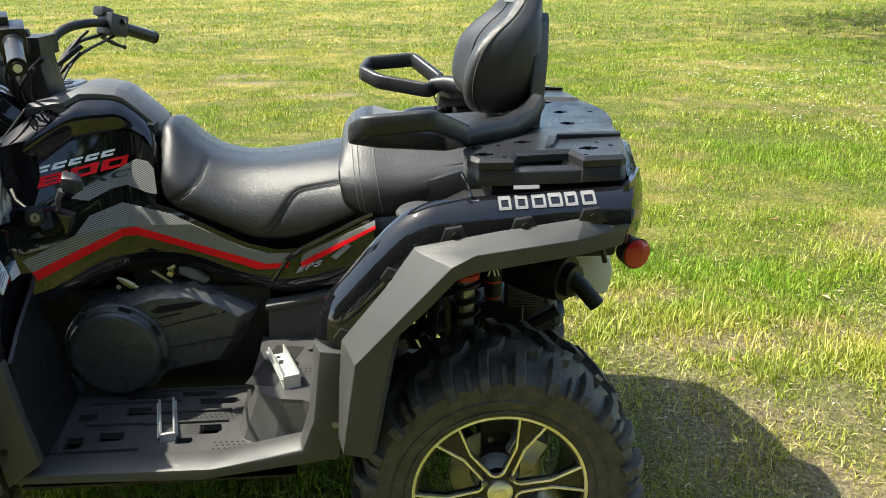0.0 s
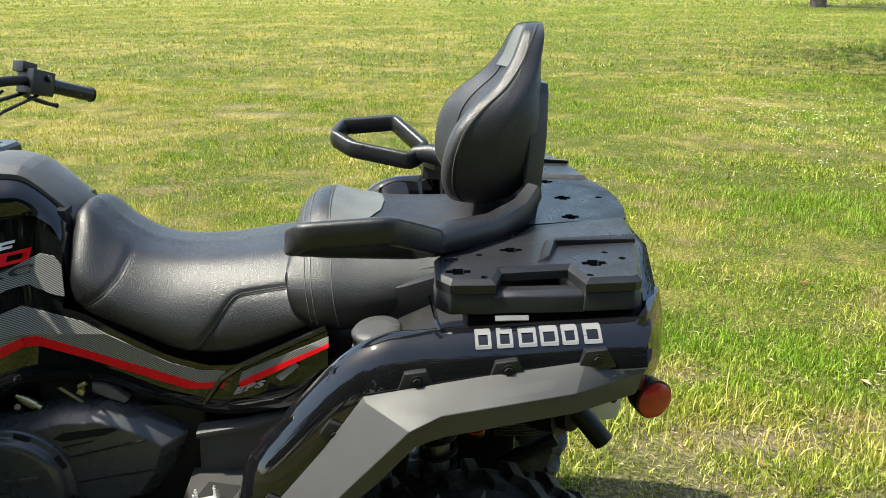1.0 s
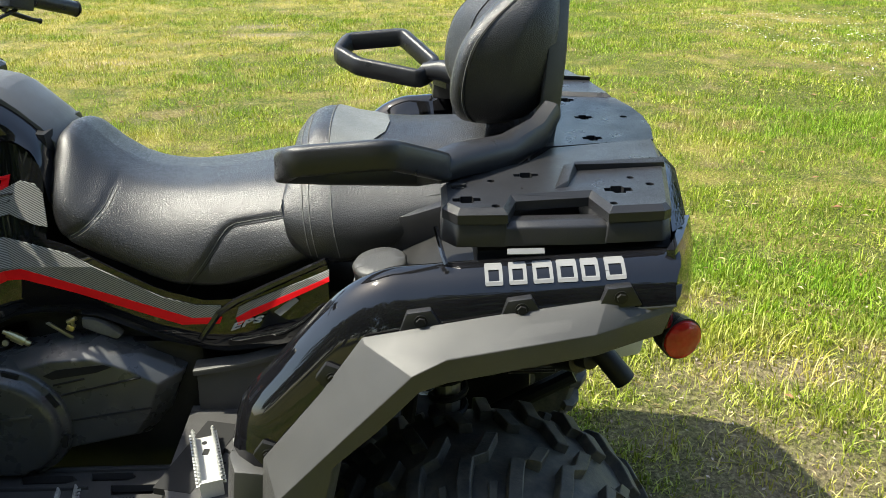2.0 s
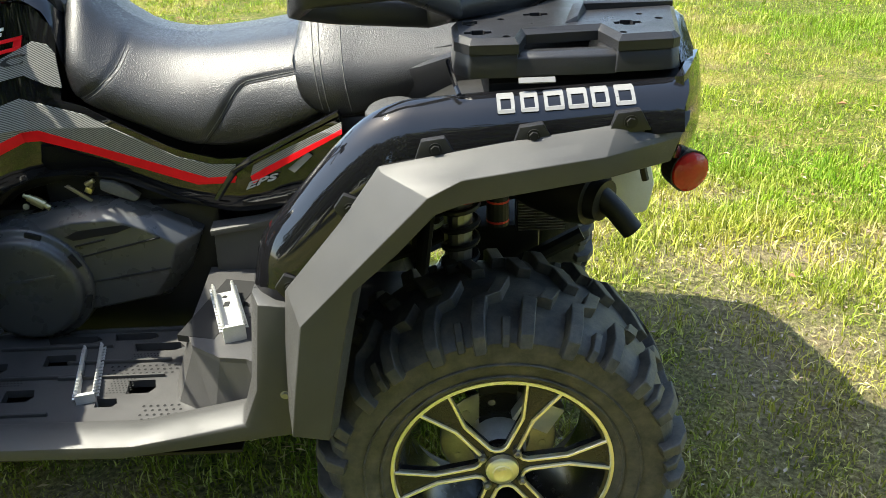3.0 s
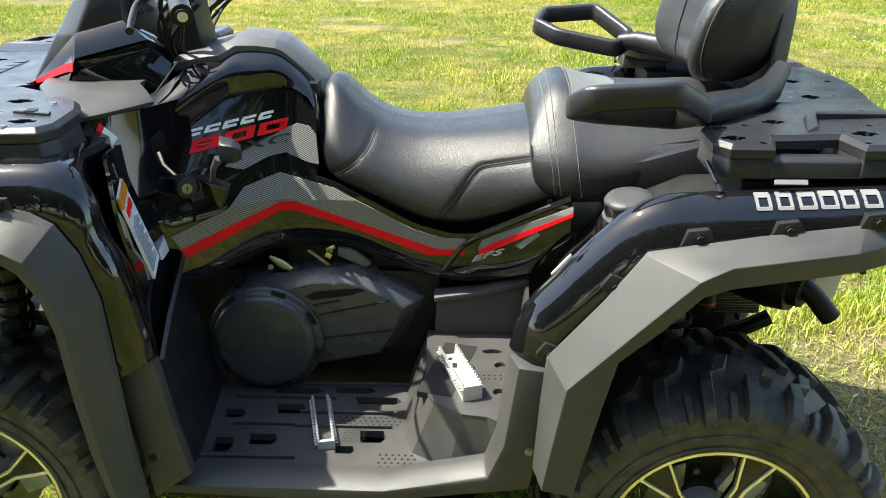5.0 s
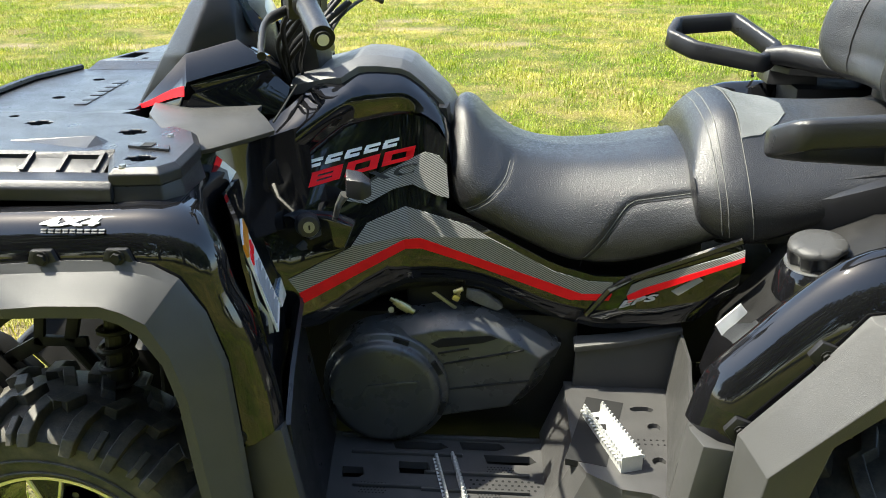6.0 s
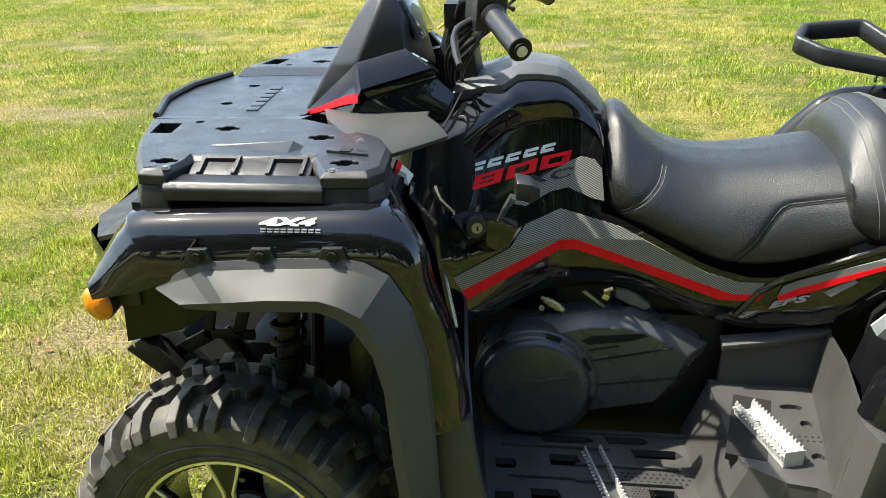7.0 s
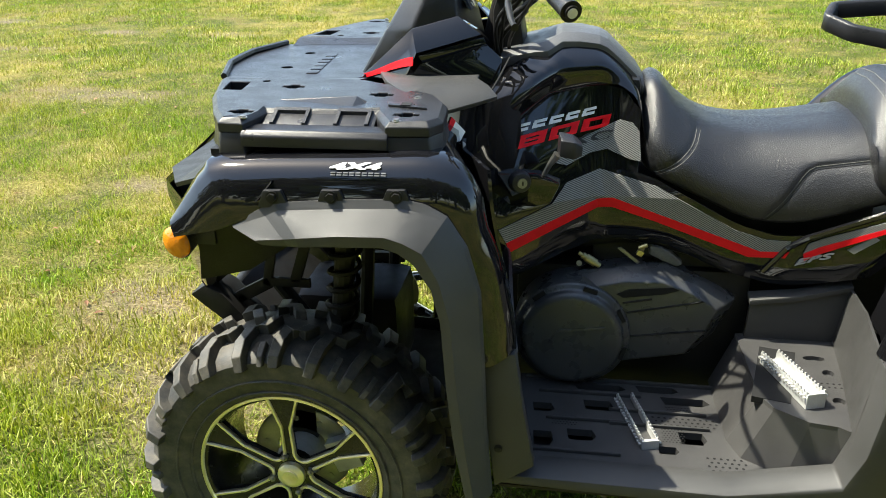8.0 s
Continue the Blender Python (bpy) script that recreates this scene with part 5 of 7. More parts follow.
TANK = [(-1.14, 0.290, 1.045, 0.255, 1.088), (-1.085, 0.256, 1.060, 0.205, 1.110), (-1.03, 0.214, 1.098, 0.140, 1.150), (-0.985, 0.176, 1.124, 0.118, 1.158), (-0.95, 0.146, 1.138, 0.097, 1.174), (-0.90, 0.126, 1.139, 0.080, 1.172),
        (-0.868, 0.113, 1.138, 0.074, 1.164), (-0.835, 0.104, 1.123, 0.071, 1.139), (-0.803, 0.104, 1.096, 0.070, 1.107), (-0.786, 0.108, 1.068, 0.070, 1.080), (-0.774, 0.112, 1.016, 0.070, 1.028)]
for x, wm, zm, we, ze in spline(TANK, 3):
    zr = float(np.interp(x, RIDGE_X, RIDGE_Z)) if x < -0.785 else 1.050 - (x + 0.785) * 5.0
    vr = side_v(x, zr) + 0.007
    flank = spline([(vr, zr), (wm + 0.004, zm), (we, ze)], 5)
    pts = [(vr - 0.05, zr - 0.045), (vr - 0.009, zr - 0.007)] + [(v, z) for v, z in flank] + [(we * 0.5, ze + 0.001), (0.0, ze + 0.001)]
    rings.append([near(x, v, z, -1) for v, z in pts] + [near(x, v, z, 1) for v, z in reversed(pts[:-1])])
loft(bm, rings)
part("tank_cowl", bm, GLOSS, ATV, "gloss black tank cowl with a creased flank", smooth=True)
# matte cover over the tank's spine: flat top with chamfered sides, stepping down to the console in front
rows = []
for x, we, ze, wt, zt, zc in ((-1.075, 0.118, 1.144, 0.100, 1.150, 1.152), (-1.005, 0.122, 1.158, 0.100, 1.166, 1.168), (-0.980, 0.124, 1.160, 0.096, 1.174, 1.176), (-0.952, 0.102, 1.175, 0.064, 1.186, 1.190), (-0.916, 0.088, 1.174, 0.058, 1.186, 1.190), (-0.877, 0.078, 1.168, 0.052, 1.179, 1.183),
                          (-0.862, 0.075, 1.161, 0.050, 1.171, 1.175), (-0.839, 0.073, 1.141, 0.048, 1.150, 1.154), (-0.801, 0.073, 1.104, 0.048, 1.113, 1.117), (-0.784, 0.073, 1.077, 0.048, 1.086, 1.090), (-0.766, 0.070, 1.020, 0.045, 1.028, 1.032)):
    pts = [(we - 0.004, ze - 0.012), (we, ze), (wt, zt), (wt * 0.5, zc - 0.001), (0.0, zc)]
    rows.append([near(x, v, z, -1) for v, z in pts] + [near(x, v, z, 1) for v, z in reversed(pts[:-1])])
bm = bag()
skin(bm, rows, -0.008)
part("tank_cover", bm, GREY_COVER, ATV, "matte grey plastic tank cover", bevel=0.0025, angle=14)
bm = bag()
box(bm, (-0.933, CY - 0.01, 1.1915), (0.040, 0.060, 0.002), Matrix.Rotation(-0.03, 4, "Y"))
part("notice_film", bm, WHITE, ATV)
for s in (-1, 1):
    # joint between the pod's cheek and the tank
    bm = bag()
    tube(bm, [near(-1.054, 0.160, 1.158, s), near(-1.070, 0.205, 1.128, s), near(-1.082, 0.232, 1.108, s)], 0.0022, 6)
    part("body_joint", bm, SHADE_AND_SEAM, ATV)

# instrument pod
bm = bag()
pod_low = [(-1.378, 0.125, 1.108), (-1.250, 0.130, 1.115), (-1.130, 0.100, 1.120), (-1.11, 0.0, 1.13)]
pod_mid = [(-1.319, 0.106, 1.205), (-1.257, 0.150, 1.211), (-1.166, 0.131, 1.231), (-1.135, 0.0, 1.228)]
pod_hi = [(-1.268, 0.093, 1.285), (-1.215, 0.118, 1.312), (-1.170, 0.112, 1.290), (-1.152, 0.0, 1.282)]
pod_top = [(-1.232, 0.078, 1.332), (-1.208, 0.095, 1.347), (-1.186, 0.092, 1.327), (-1.18, 0.0, 1.320)]
rings = []
for lv in (pod_low, pod_mid, pod_hi, pod_top):
    front = (lv[0][0] - 0.012, 0.0, lv[0][2] + 0.002)
    seq = [lv[3], lv[2], lv[1], lv[0], front]
    rings.append([near(*p, -1) for p in seq] + [near(*p, 1) for p in reversed(seq[1:-1])])
loft(bm, rings)
pod = part("instrument_pod", bm, PLASTIC, ATV, "matte black instrument pod with gloss cheeks", bevel=0.008)
for s in (-1, 1):
    bm = bag()
    tip, crest, top_back, low_back = (-1.376, 0.130, 1.106), (-1.255, 0.158, 1.213), (-1.163, 0.138, 1.236), (-1.113, 0.148, 1.200)
    fold, foot, heel = (-1.236, 0.216, 1.174), (-1.262, 0.208, 1.118), (-1.076, 0.188, 1.110)
    facets = [(tip, foot, fold, crest), (crest, fold, low_back, top_back),
              ((-1.234, 0.209, 1.168), (-1.226, 0.204, 1.152), (-1.104, 0.143, 1.182), (-1.110, 0.142, 1.195)),
              ((-1.228, 0.216, 1.153), (-1.256, 0.209, 1.118), heel, (-1.070, 0.150, 1.152), (-1.102, 0.153, 1.183)), (top_back, low_back, (-1.088, 0.09, 1.165), (-1.12, 0.09, 1.20))]
    for f in facets:
        prism(bm, [near(*p, s) for p in f], [near(p[0], p[1] - 0.010, p[2] - 0.003, s) for p in f])
    part("pod_cheek", bm, GLOSS, pod, bevel=0.0015)
    bm = bag()
    rows = []
    for k in range(9):
        t = k / 8
        lo = Vector(tip).lerp(Vector(foot), t).lerp(Vector(tip).lerp(Vector(fold), t), min(1.0, 0.30 + 0.9 * (t - t * t) + 0.40 * t))
        hi = lo.lerp(Vector(tip).lerp(Vector(crest), t), 0.0) + Vector((0, 0, 0.007 + 0.008 * t))
        rows.append([near(lo.x, lo.y + 0.004, lo.z - 0.008 * t, s), near(hi.x, hi.y + 0.0035 - 0.006 * t, hi.z - 0.006 * t, s)])
    skin(bm, rows, -0.002 * s)
    part("red_flash", bm, RED, pod, "red flash on the pod")
bm = bag()
prism(bm, [Vector((-1.150, CY - 0.095, 1.245)), Vector((-1.150, CY + 0.095, 1.245)), Vector((-1.186, CY + 0.085, 1.315)), Vector((-1.186, CY - 0.085, 1.315))],
      [Vector((-1.140, CY - 0.095, 1.240)), Vector((-1.140, CY + 0.095, 1.240)), Vector((-1.176, CY + 0.085, 1.320)), Vector((-1.176, CY - 0.085, 1.320))])
part("display", bm, GLASS_DARK, pod, "dark instrument display glass", bevel=0.004)

# handlebar
bars = spline([near(-0.906, 0.440, 1.262, 1), near(-0.944, 0.363, 1.287, 1), near(-0.988, 0.266, 1.316, 1), near(-1.038, 0.15, 1.315, 1), near(-1.065, 0.07, 1.285, 1), near(-1.068, 0.0, 1.280), near(-1.065, 0.07, 1.285), near(-1.045, 0.15, 1.325), near(-1.005, 0.27, 1.335), near(-0.968, 0.370, 1.312), near(-0.935, 0.450, 1.290)], 4)
bm = bag()
tube(bm, bars, 0.0115, 12)
tube(bm, [near(-1.070, 0.0, 1.285), near(-1.12, 0.0, 1.10)], 0.026, 12)
box(bm, (-1.068, CY, 1.285), (0.06, 0.12, 0.045))
hb = part("handlebar", bm, DARK, ATV, "black handlebar with rubber grips and switches", smooth=True)
for s in (-1, 1):
    e, i = (near(-0.933, 0.452, 1.2885), near(-0.982, 0.335, 1.321)) if s < 0 else (near(-0.904, 0.442, 1.2605, 1), near(-0.958, 0.332, 1.297, 1))
    d = (e - i).normalized()
    bm = bag()
    prof = []
    for k in range(25):
        t = k / 24
        prof.append((i.lerp(e, t), 0.0165 + 0.0010 * (k % 2) + (0.004 if k in (0, 1) else 0)))
    tube(bm, [p for p, r in prof], [r for p, r in prof], 18)
    part("grip", bm, PLASTIC, hb, "ribbed black rubber grip", smooth=True)
    bm = bag()
    disc(bm, e, d, 0.0185, 0.004, 20)
    disc(bm, e + d * 0.002, d, 0.012, 0.008, 16)
    part("bar_end", bm, DARK, hb)
    bm = bag()
    disc(bm, e + d * 0.009, d, 0.0085, 0.003, 14)
    part("end_screw", bm, CAST, hb, "bright end screw")
    bm = bag()
    c = i.lerp(e, -0.28)
    rot = d.to_track_quat("X", "Z").to_matrix().to_4x4()
    box(bm, c, (0.062, 0.052, 0.056), rot)
    box(bm, c + Vector((-0.02, 0, 0.035)), (0.040, 0.034, 0.025), rot)
    disc(bm, c + Vector((0.028, 0, 0.008)), (1, 0, 0.2), 0.009, 0.008, 10)
    sw = part("switch_box", bm, PLASTIC, hb, "black handlebar switch box", bevel=0.007)
    bm = bag()
    box(bm, c + Vector((0.026, 0.012 * s, -0.008)), (0.010, 0.010, 0.014))
    part("red_button", bm, SPRING_RED, sw)
    bm = bag()
    tube(bm, spline([c + Vector((-0.02, 0, -0.02)), c + d * 0.05 + Vector((-0.065, 0, -0.022)), c + d * 0.13 + Vector((-0.085, 0, -0.026)), c + d * 0.17 + Vector((-0.090, 0, -0.026))], 5), [0.008] * 5 + [0.006] * 6 + [0.005] * 4 + [0.007], 8)
    part("brake_lever", bm, DARK, hb, smooth=True)
    bm = bag()
    tube(bm, spline([c + Vector((-0.02, 0, -0.02)), near(-1.06, 0.20, 1.26, s), near(-1.075, 0.12, 1.19, s), near(-1.08, 0.08, 1.13, s)], 6), 0.005, 6)
    tube(bm, spline([c + Vector((0.0, 0, -0.03)), near(-1.03, 0.17, 1.24, s), near(-1.06, 0.10, 1.18, s), near(-1.06, 0.05, 1.13, s)], 6), 0.004, 6)
    part("cable", bm, DARK, hb, smooth=True)
bm = bag()
loft(bm, [[near(-1.10, 0.06, 1.15), near(-1.03, 0.06, 1.15), near(-1.03, 0.06, 1.15, 1), near(-1.10, 0.06, 1.15, 1)], [near(-1.10, 0.05, 1.235), near(-1.045, 0.055, 1.250), near(-1.045, 0.055, 1.250, 1), near(-1.10, 0.05, 1.235, 1)], [near(-1.09, 0.05, 1.27), near(-1.05, 0.055, 1.285), near(-1.05, 0.055, 1.285, 1), near(-1.09, 0.05, 1.27, 1)]])
part("steering_shroud", bm, DARK, ATV, bevel=0.008)
# cable bunch in front of the bar, and a slim yellow marker whip on the far side
for k, (v, z, r) in enumerate(((0.13, 1.20, 0.006), (0.10, 1.17, 0.005), (0.16, 1.22, 0.004), (0.07, 1.19, 0.007))):
    for s in (-1, 1):
        bm = bag()
        tube(bm, spline([near(-1.03 + 0.008 * k, v + 0.06, z + 0.08, s), near(-1.075, v + 0.02, z + 0.02, s), near(-1.085, v * 0.7, z - 0.05, s), near(-1.07, v * 0.6, z - 0.10, s)], 6), r, 8)
        part("cable", bm, DARK, hb, smooth=True)
bm = bag()
tube(bm, [near(-1.06, 0.10, 1.30, 1), near(-1.10, 0.16, 1.26, 1), near(-1.15, 0.22, 1.22, 1)], 0.003, 6)
part("yellow_cord", bm, YELLOW, hb, "thin yellow cord on the handlebar")

# --- seats ---


def pad(name, rows, material, parent, label="", sub=4, fine=3, press=None):
    """A cushion: half sections [x, v0, z0, v1, z1, ...] from the lower edge up to the crown, mirrored and joined smoothly."""
    bm = bag()
    rings = []
    for f in spline(rows, sub):
        pts = spline([(f[i], f[i + 1]) for i in range(1, len(f), 2)], fine)
        if press:
            pts = [(max(0.0, v - press(f[0], z)), z) if v > 0.06 else (v, z) for v, z in pts]
        rings.append([near(f[0], v, z, -1) for v, z in pts] + [near(f[0], v, z, 1) for v, z in reversed(pts[:-1])])
    loft(bm, rings)
    return part(name, bm, material, parent, label, smooth=True)


# seams of the saddle in the side view: round the horn, and round the lower panel at the back
HORN_SEAM = [(-0.754, 0.925), (-0.712, 0.950), (-0.680, 0.980), (-0.668, 1.008), (-0.665, 1.030)]
FLANK_SEAM = [(-0.540, 0.834), (-0.500, 0.882), (-0.462, 0.935), (-0.444, 0.950), (-0.415, 0.957), (-0.30, 0.978)]


def saddle_press(x, z):
    """How far the cover is drawn in: a groove along each seam, and a slightly sunk panel under the rear one."""
    d = 1.0
    for line in (HORN_SEAM, FLANK_SEAM):
        for (x0, z0), (x1, z1) in zip(line, line[1:]):
            ux, uz = x1 - x0, z1 - z0
            t = min(1.0, max(0.0, ((x - x0) * ux + (z - z0) * uz) / (ux * ux + uz * uz)))
            d = min(d, math.hypot(x - x0 - ux * t, z - z0 - uz * t))
    groove = 0.0045 * math.exp(-(d / 0.006) ** 2)
    sunk = 0.0
    if x > -0.54:
        zl = float(np.interp(x, [q[0] for q in FLANK_SEAM], [q[1] for q in FLANK_SEAM]))
        sunk = 0.005 * min(1.0, max(0.0, (zl - z) / 0.010 + 0.5))
    return groove + sunk


# driver's saddle: x, then lower edge, side, shoulder, crown
rows = []
for x, w, zl, zs, zc, ws in ((-0.790, 0.105, 0.955, 1.035, 1.072, 0.085), (-0.772, 0.150, 0.935, 1.060, 1.102, 0.10), (-0.745, 0.172, 0.918, 1.055, 1.100, 0.118), (-0.70, 0.182, 0.898, 1.015, 1.056, 0.132), (-0.645, 0.190, 0.875, 0.980, 1.022, 0.145), (-0.58, 0.198, 0.848, 0.960, 1.008, 0.155),
                          (-0.52, 0.205, 0.836, 0.955, 1.007, 0.165), (-0.45, 0.212, 0.842, 0.962, 1.013, 0.172), (-0.37, 0.222, 0.868, 0.975, 1.024, 0.18), (-0.30, 0.232, 0.895, 0.985, 1.032, 0.185), (-0.24, 0.23, 0.92, 0.99, 1.03, 0.185)):
    rows.append([x, w - 0.035, zl - 0.006, w, zl + 0.008, w * 0.985, (zl + zs) / 2, ws, zs, ws * 0.62, zc - 0.010, 0.0, zc])
SADDLE = pad("driver_saddle", rows, SEAT, ATV, "grained black vinyl driver's saddle", 9, 9, saddle_press)


def tree_of(ob):
    from mathutils.bvhtree import BVHTree
    return BVHTree.FromPolygons([v.co.copy() for v in ob.data.vertices], [tuple(p.vertices) for p in ob.data.polygons])


SADDLE_TREE = tree_of(SADDLE)


def saddle_v(x, z):
    hit = SADDLE_TREE.ray_cast(near(x, 1.0, z), Vector((0, 1, 0)))[0]
    if hit is not None and hit.y < CY:
        return CY - hit.y
    return saddle_guess(x, z)


def saddle_guess(x, z):
    r = np.array(rows)
    f = [np.interp(x, r[:, 0], r[:, k]) for k in range(r.shape[1])]
    zs, vs = [f[4], f[6], f[8], f[10], f[12]], [f[3], f[5], f[7], f[9], f[11]]
    return float(np.interp(z, zs, vs))


def seam(points, s, parent, lift=0.0002, r=0.0008, surf=saddle_v, material=None):
    bm = bag()
    pts = [near(x, surf(x, z) + lift, z, s) for x, z in spline(points, 8)]
    tube(bm, pts, r, 5)
    return part("stitch_line", bm, material or THREAD, parent)


for s in (-1, 1):
    for dx, dz in ((0.0, 0.0), (0.007, -0.003)):
        seam([(x + dx, z + dz) for x, z in HORN_SEAM[:-1]], s, SADDLE)
    seam(FLANK_SEAM[:-1] + [(-0.32, 0.975)], s, SADDLE)
    seam([(x + 0.004, z - 0.004) for x, z in FLANK_SEAM[:-1]] + [(-0.32, 0.970)], s, SADDLE, material=SHADE_AND_SEAM)

# passenger seat: raised bolster in front, flat behind
rows2 = []
for x, w, zl, zs, zc, ws in ((-0.345, 0.215, 0.985, 1.015, 1.030, 0.16), (-0.335, 0.228, 0.930, 1.035, 1.075, 0.165), (-0.300, 0.242, 0.905, 1.050, 1.108, 0.17), (-0.262, 0.250, 0.900, 1.050, 1.112, 0.175), (-0.22, 0.250, 0.905, 1.040, 1.098, 0.185),
                           (-0.14, 0.245, 0.93, 1.035, 1.088, 0.19), (-0.05, 0.235, 0.96, 1.040, 1.088, 0.18), (0.03, 0.22, 0.99, 1.045, 1.092, 0.17), (0.085, 0.20, 1.02, 1.055, 1.085, 0.15)):
    rows2.append([x, w - 0.03, zl - 0.005, w, zl + 0.008, w * 0.99, (zl + zs) / 2, ws, zs, ws * 0.60, zc - 0.012, 0.0, zc])
PILLION = pad("passenger_seat", rows2, SEAT, ATV, "black vinyl passenger seat with pale front panel")


PILLION_TREE = tree_of(PILLION)


def pillion_top(x, v):
    hit = PILLION_TREE.ray_cast(Vector((x, CY + v, 2.0)), Vector((0, 0, -1)))[0]
    return hit.z if hit is not None else pillion_guess(x, v)


def pillion_guess(x, v):
    r = np.array(rows2)
    f = [np.interp(x, r[:, 0], r[:, k]) for k in range(r.shape[1])]
    zs, vs = [f[4], f[6], f[8], f[10], f[12]], [f[3], f[5], f[7], f[9], f[11]]
    return float(np.interp(-abs(v), [-a for a in vs], zs))


def patch(name, outline, material, parent, lift=0.003, cuts=7):
    """A thin cover panel that follows the top of the passenger seat: an (x, v) outline on the near-to-far plan."""
    bm = bag()
    bm.faces.new([bm.verts.new((x, CY - v, 0)) for x, v in outline])
    for axis in ((1, 0, 0), (0, 1, 0)):
        lo, hi = (-0.36, 0.1) if axis[0] else (CY - 0.26, CY + 0.26)
        for k in range(1, 24):
            c = lo + (hi - lo) * k / 24
            bmesh.ops.bisect_plane(bm, geom=bm.verts[:] + bm.edges[:] + bm.faces[:], plane_co=(c, c, 0), plane_no=axis)
    ex = bmesh.ops.extrude_face_region(bm, geom=bm.faces[:])
    top = {v for v in ex["geom"] if isinstance(v, bmesh.types.BMVert)}
    for v in bm.verts:
        v.co.z = pillion_top(v.co.x, v.co.y - CY) + (lift if v in top else -0.002)
    return part(name, bm, material, parent, smooth=True)


patch("pale_panel", [(-0.262, -0.160), (-0.262, 0.160), (-0.225, 0.150), (-0.190, 0.115), (-0.165, 0.065), (-0.158, 0.0), (-0.165, -0.065), (-0.190, -0.115), (-0.225, -0.150)], SEAT_LIGHT, PILLION)
for s in (-1, 1):
    for off in (0.0, 0.012, 0.052):
        bm = bag()
        pts = []
        r2 = np.array(rows2)
        x = -0.318 + off
        for k in range(13):
            t = k / 12
            xx = x + 0.022 * t * t
            f = [np.interp(xx, r2[:, 0], r2[:, j]) for j in range(r2.shape[1])]
            prof = spline([(f[i], f[i + 1]) for i in range(3, 13, 2)], 6)
            v, z = prof[int(round((1 - t) * (len(prof) - 1)))]
            pts.append(near(xx, v + 0.0015, z + 0.0015, s))
        pts = [PILLION_TREE.find_nearest(p)[0].lerp(p, 0.0) for p in pts]
        pts = [p + (p - Vector((p.x, CY, 0.95))).normalized() * 0.0007 for p in pts]
        tube(bm, pts, 0.0010, 5)
        part("stitch_line", bm, THREAD, PILLION)
    bm = bag()
    loft(bm, [[near(-0.35, 0.15, 0.93, s), near(-0.20, 0.15, 0.93, s), near(0.06, 0.15, 1.0, s), near(0.06, 0.15, 1.04, s), near(-0.33, 0.15, 1.0, s)], [near(-0.30, 0.235, 0.91, s), near(-0.16, 0.235, 0.90, s), near(0.04, 0.215, 0.99, s), near(0.04, 0.215, 1.03, s), near(-0.29, 0.23, 0.99, s)]])
    part("seat_side", bm, SEAT, PILLION, bevel=0.01)

# seat base between saddle and rear rack
bm = bag()
loft(bm, [[near(-0.30, 0.21, 0.88), near(-0.30, 0.21, 0.95), near(-0.30, 0.21, 0.95, 1), near(-0.30, 0.21, 0.88, 1)], [near(-0.12, 0.25, 0.90), near(-0.12, 0.25, 0.99), near(-0.12, 0.25, 0.99, 1), near(-0.12, 0.25, 0.90, 1)], [near(0.12, 0.27, 0.96), near(0.12, 0.25, 1.06), near(0.12, 0.25, 1.06, 1), near(0.12, 0.27, 0.96, 1)], [near(0.2, 0.27, 0.98), near(0.2, 0.25, 1.06), near(0.2, 0.25, 1.06, 1), near(0.2, 0.27, 0.98, 1)]])
part("seat_base", bm, PLASTIC, ATV, "black plastic seat base", bevel=0.015)

# passenger backrest: two wings that stand forward of a hollow face, drawn together into a narrow head
BACK = [(1.118, 0.135, -0.005, 0.075), (1.135, 0.172, -0.030, 0.100), (1.17, 0.190, -0.044, 0.125), (1.22, 0.198, -0.040, 0.138), (1.27, 0.196, -0.022, 0.143), (1.31, 0.184, 0.012, 0.146),
        (1.345, 0.160, 0.055, 0.150), (1.385, 0.128, 0.088, 0.154), (1.42, 0.105, 0.106, 0.157), (1.443, 0.082, 0.118, 0.156), (1.452, 0.050, 0.127, 0.152), (1.456, 0.016, 0.136, 0.146)]
BACK_FINE = spline(BACK, 6)


def hollow(z):
    return float(np.interp(z, [1.118, 1.17, 1.22, 1.32, 1.40, 1.453], [0.02, 0.058, 0.064, 0.052, 0.020, 0.006]))


bm = bag()
rings = []
for z, w, xf, xb in BACK_FINE:
    m, c = (xf + xb) / 2, hollow(z)
    ring = [(xb, 0.0), (xb, w * 0.55), (xb - 0.006, w * 0.82), (m + 0.02, w * 0.97), (m - 0.008, w), (xf + 0.020, w * 0.99), (xf + 0.003, w * 0.93), (xf, w * 0.83), (xf + c * 0.16, w * 0.72), (xf + c * 0.62, w * 0.50), (xf + c * 0.93, w * 0.25), (xf + c, 0.0)]
    pts = spline(ring, 4)
    rings.append([near(x, v, z, -1) for x, v in pts] + [near(x, v, z, 1) for x, v in reversed(pts[1:-1])])
loft(bm, rings)
REST = part("backrest", bm, SEAT, ATV, "black vinyl passenger backrest with pale headpiece", smooth=True)
for s in (-1, 1):
    for ahead, out, mat in ((0.0185, 0.992, THREAD), (-0.0004, 0.84, THREAD), (0.022, 0.995, SHADE_AND_SEAM)):
        bm = bag()
        tube(bm, [near(xf + ahead, w * out + 0.0006, z, s) for z, w, xf, xb in BACK_FINE[4:-4]], 0.0009, 5)
        part("stitch_line", bm, mat, REST)
    bm = bag()
    tube(bm, [near(xf + hollow(z) * 0.60, w * 0.50, z, s) for z, w, xf, xb in BACK_FINE[6:-12]], 0.0012, 5)
    part("stitch_line", bm, SHADE_AND_SEAM, REST)
bm = bag()
rows_ = []
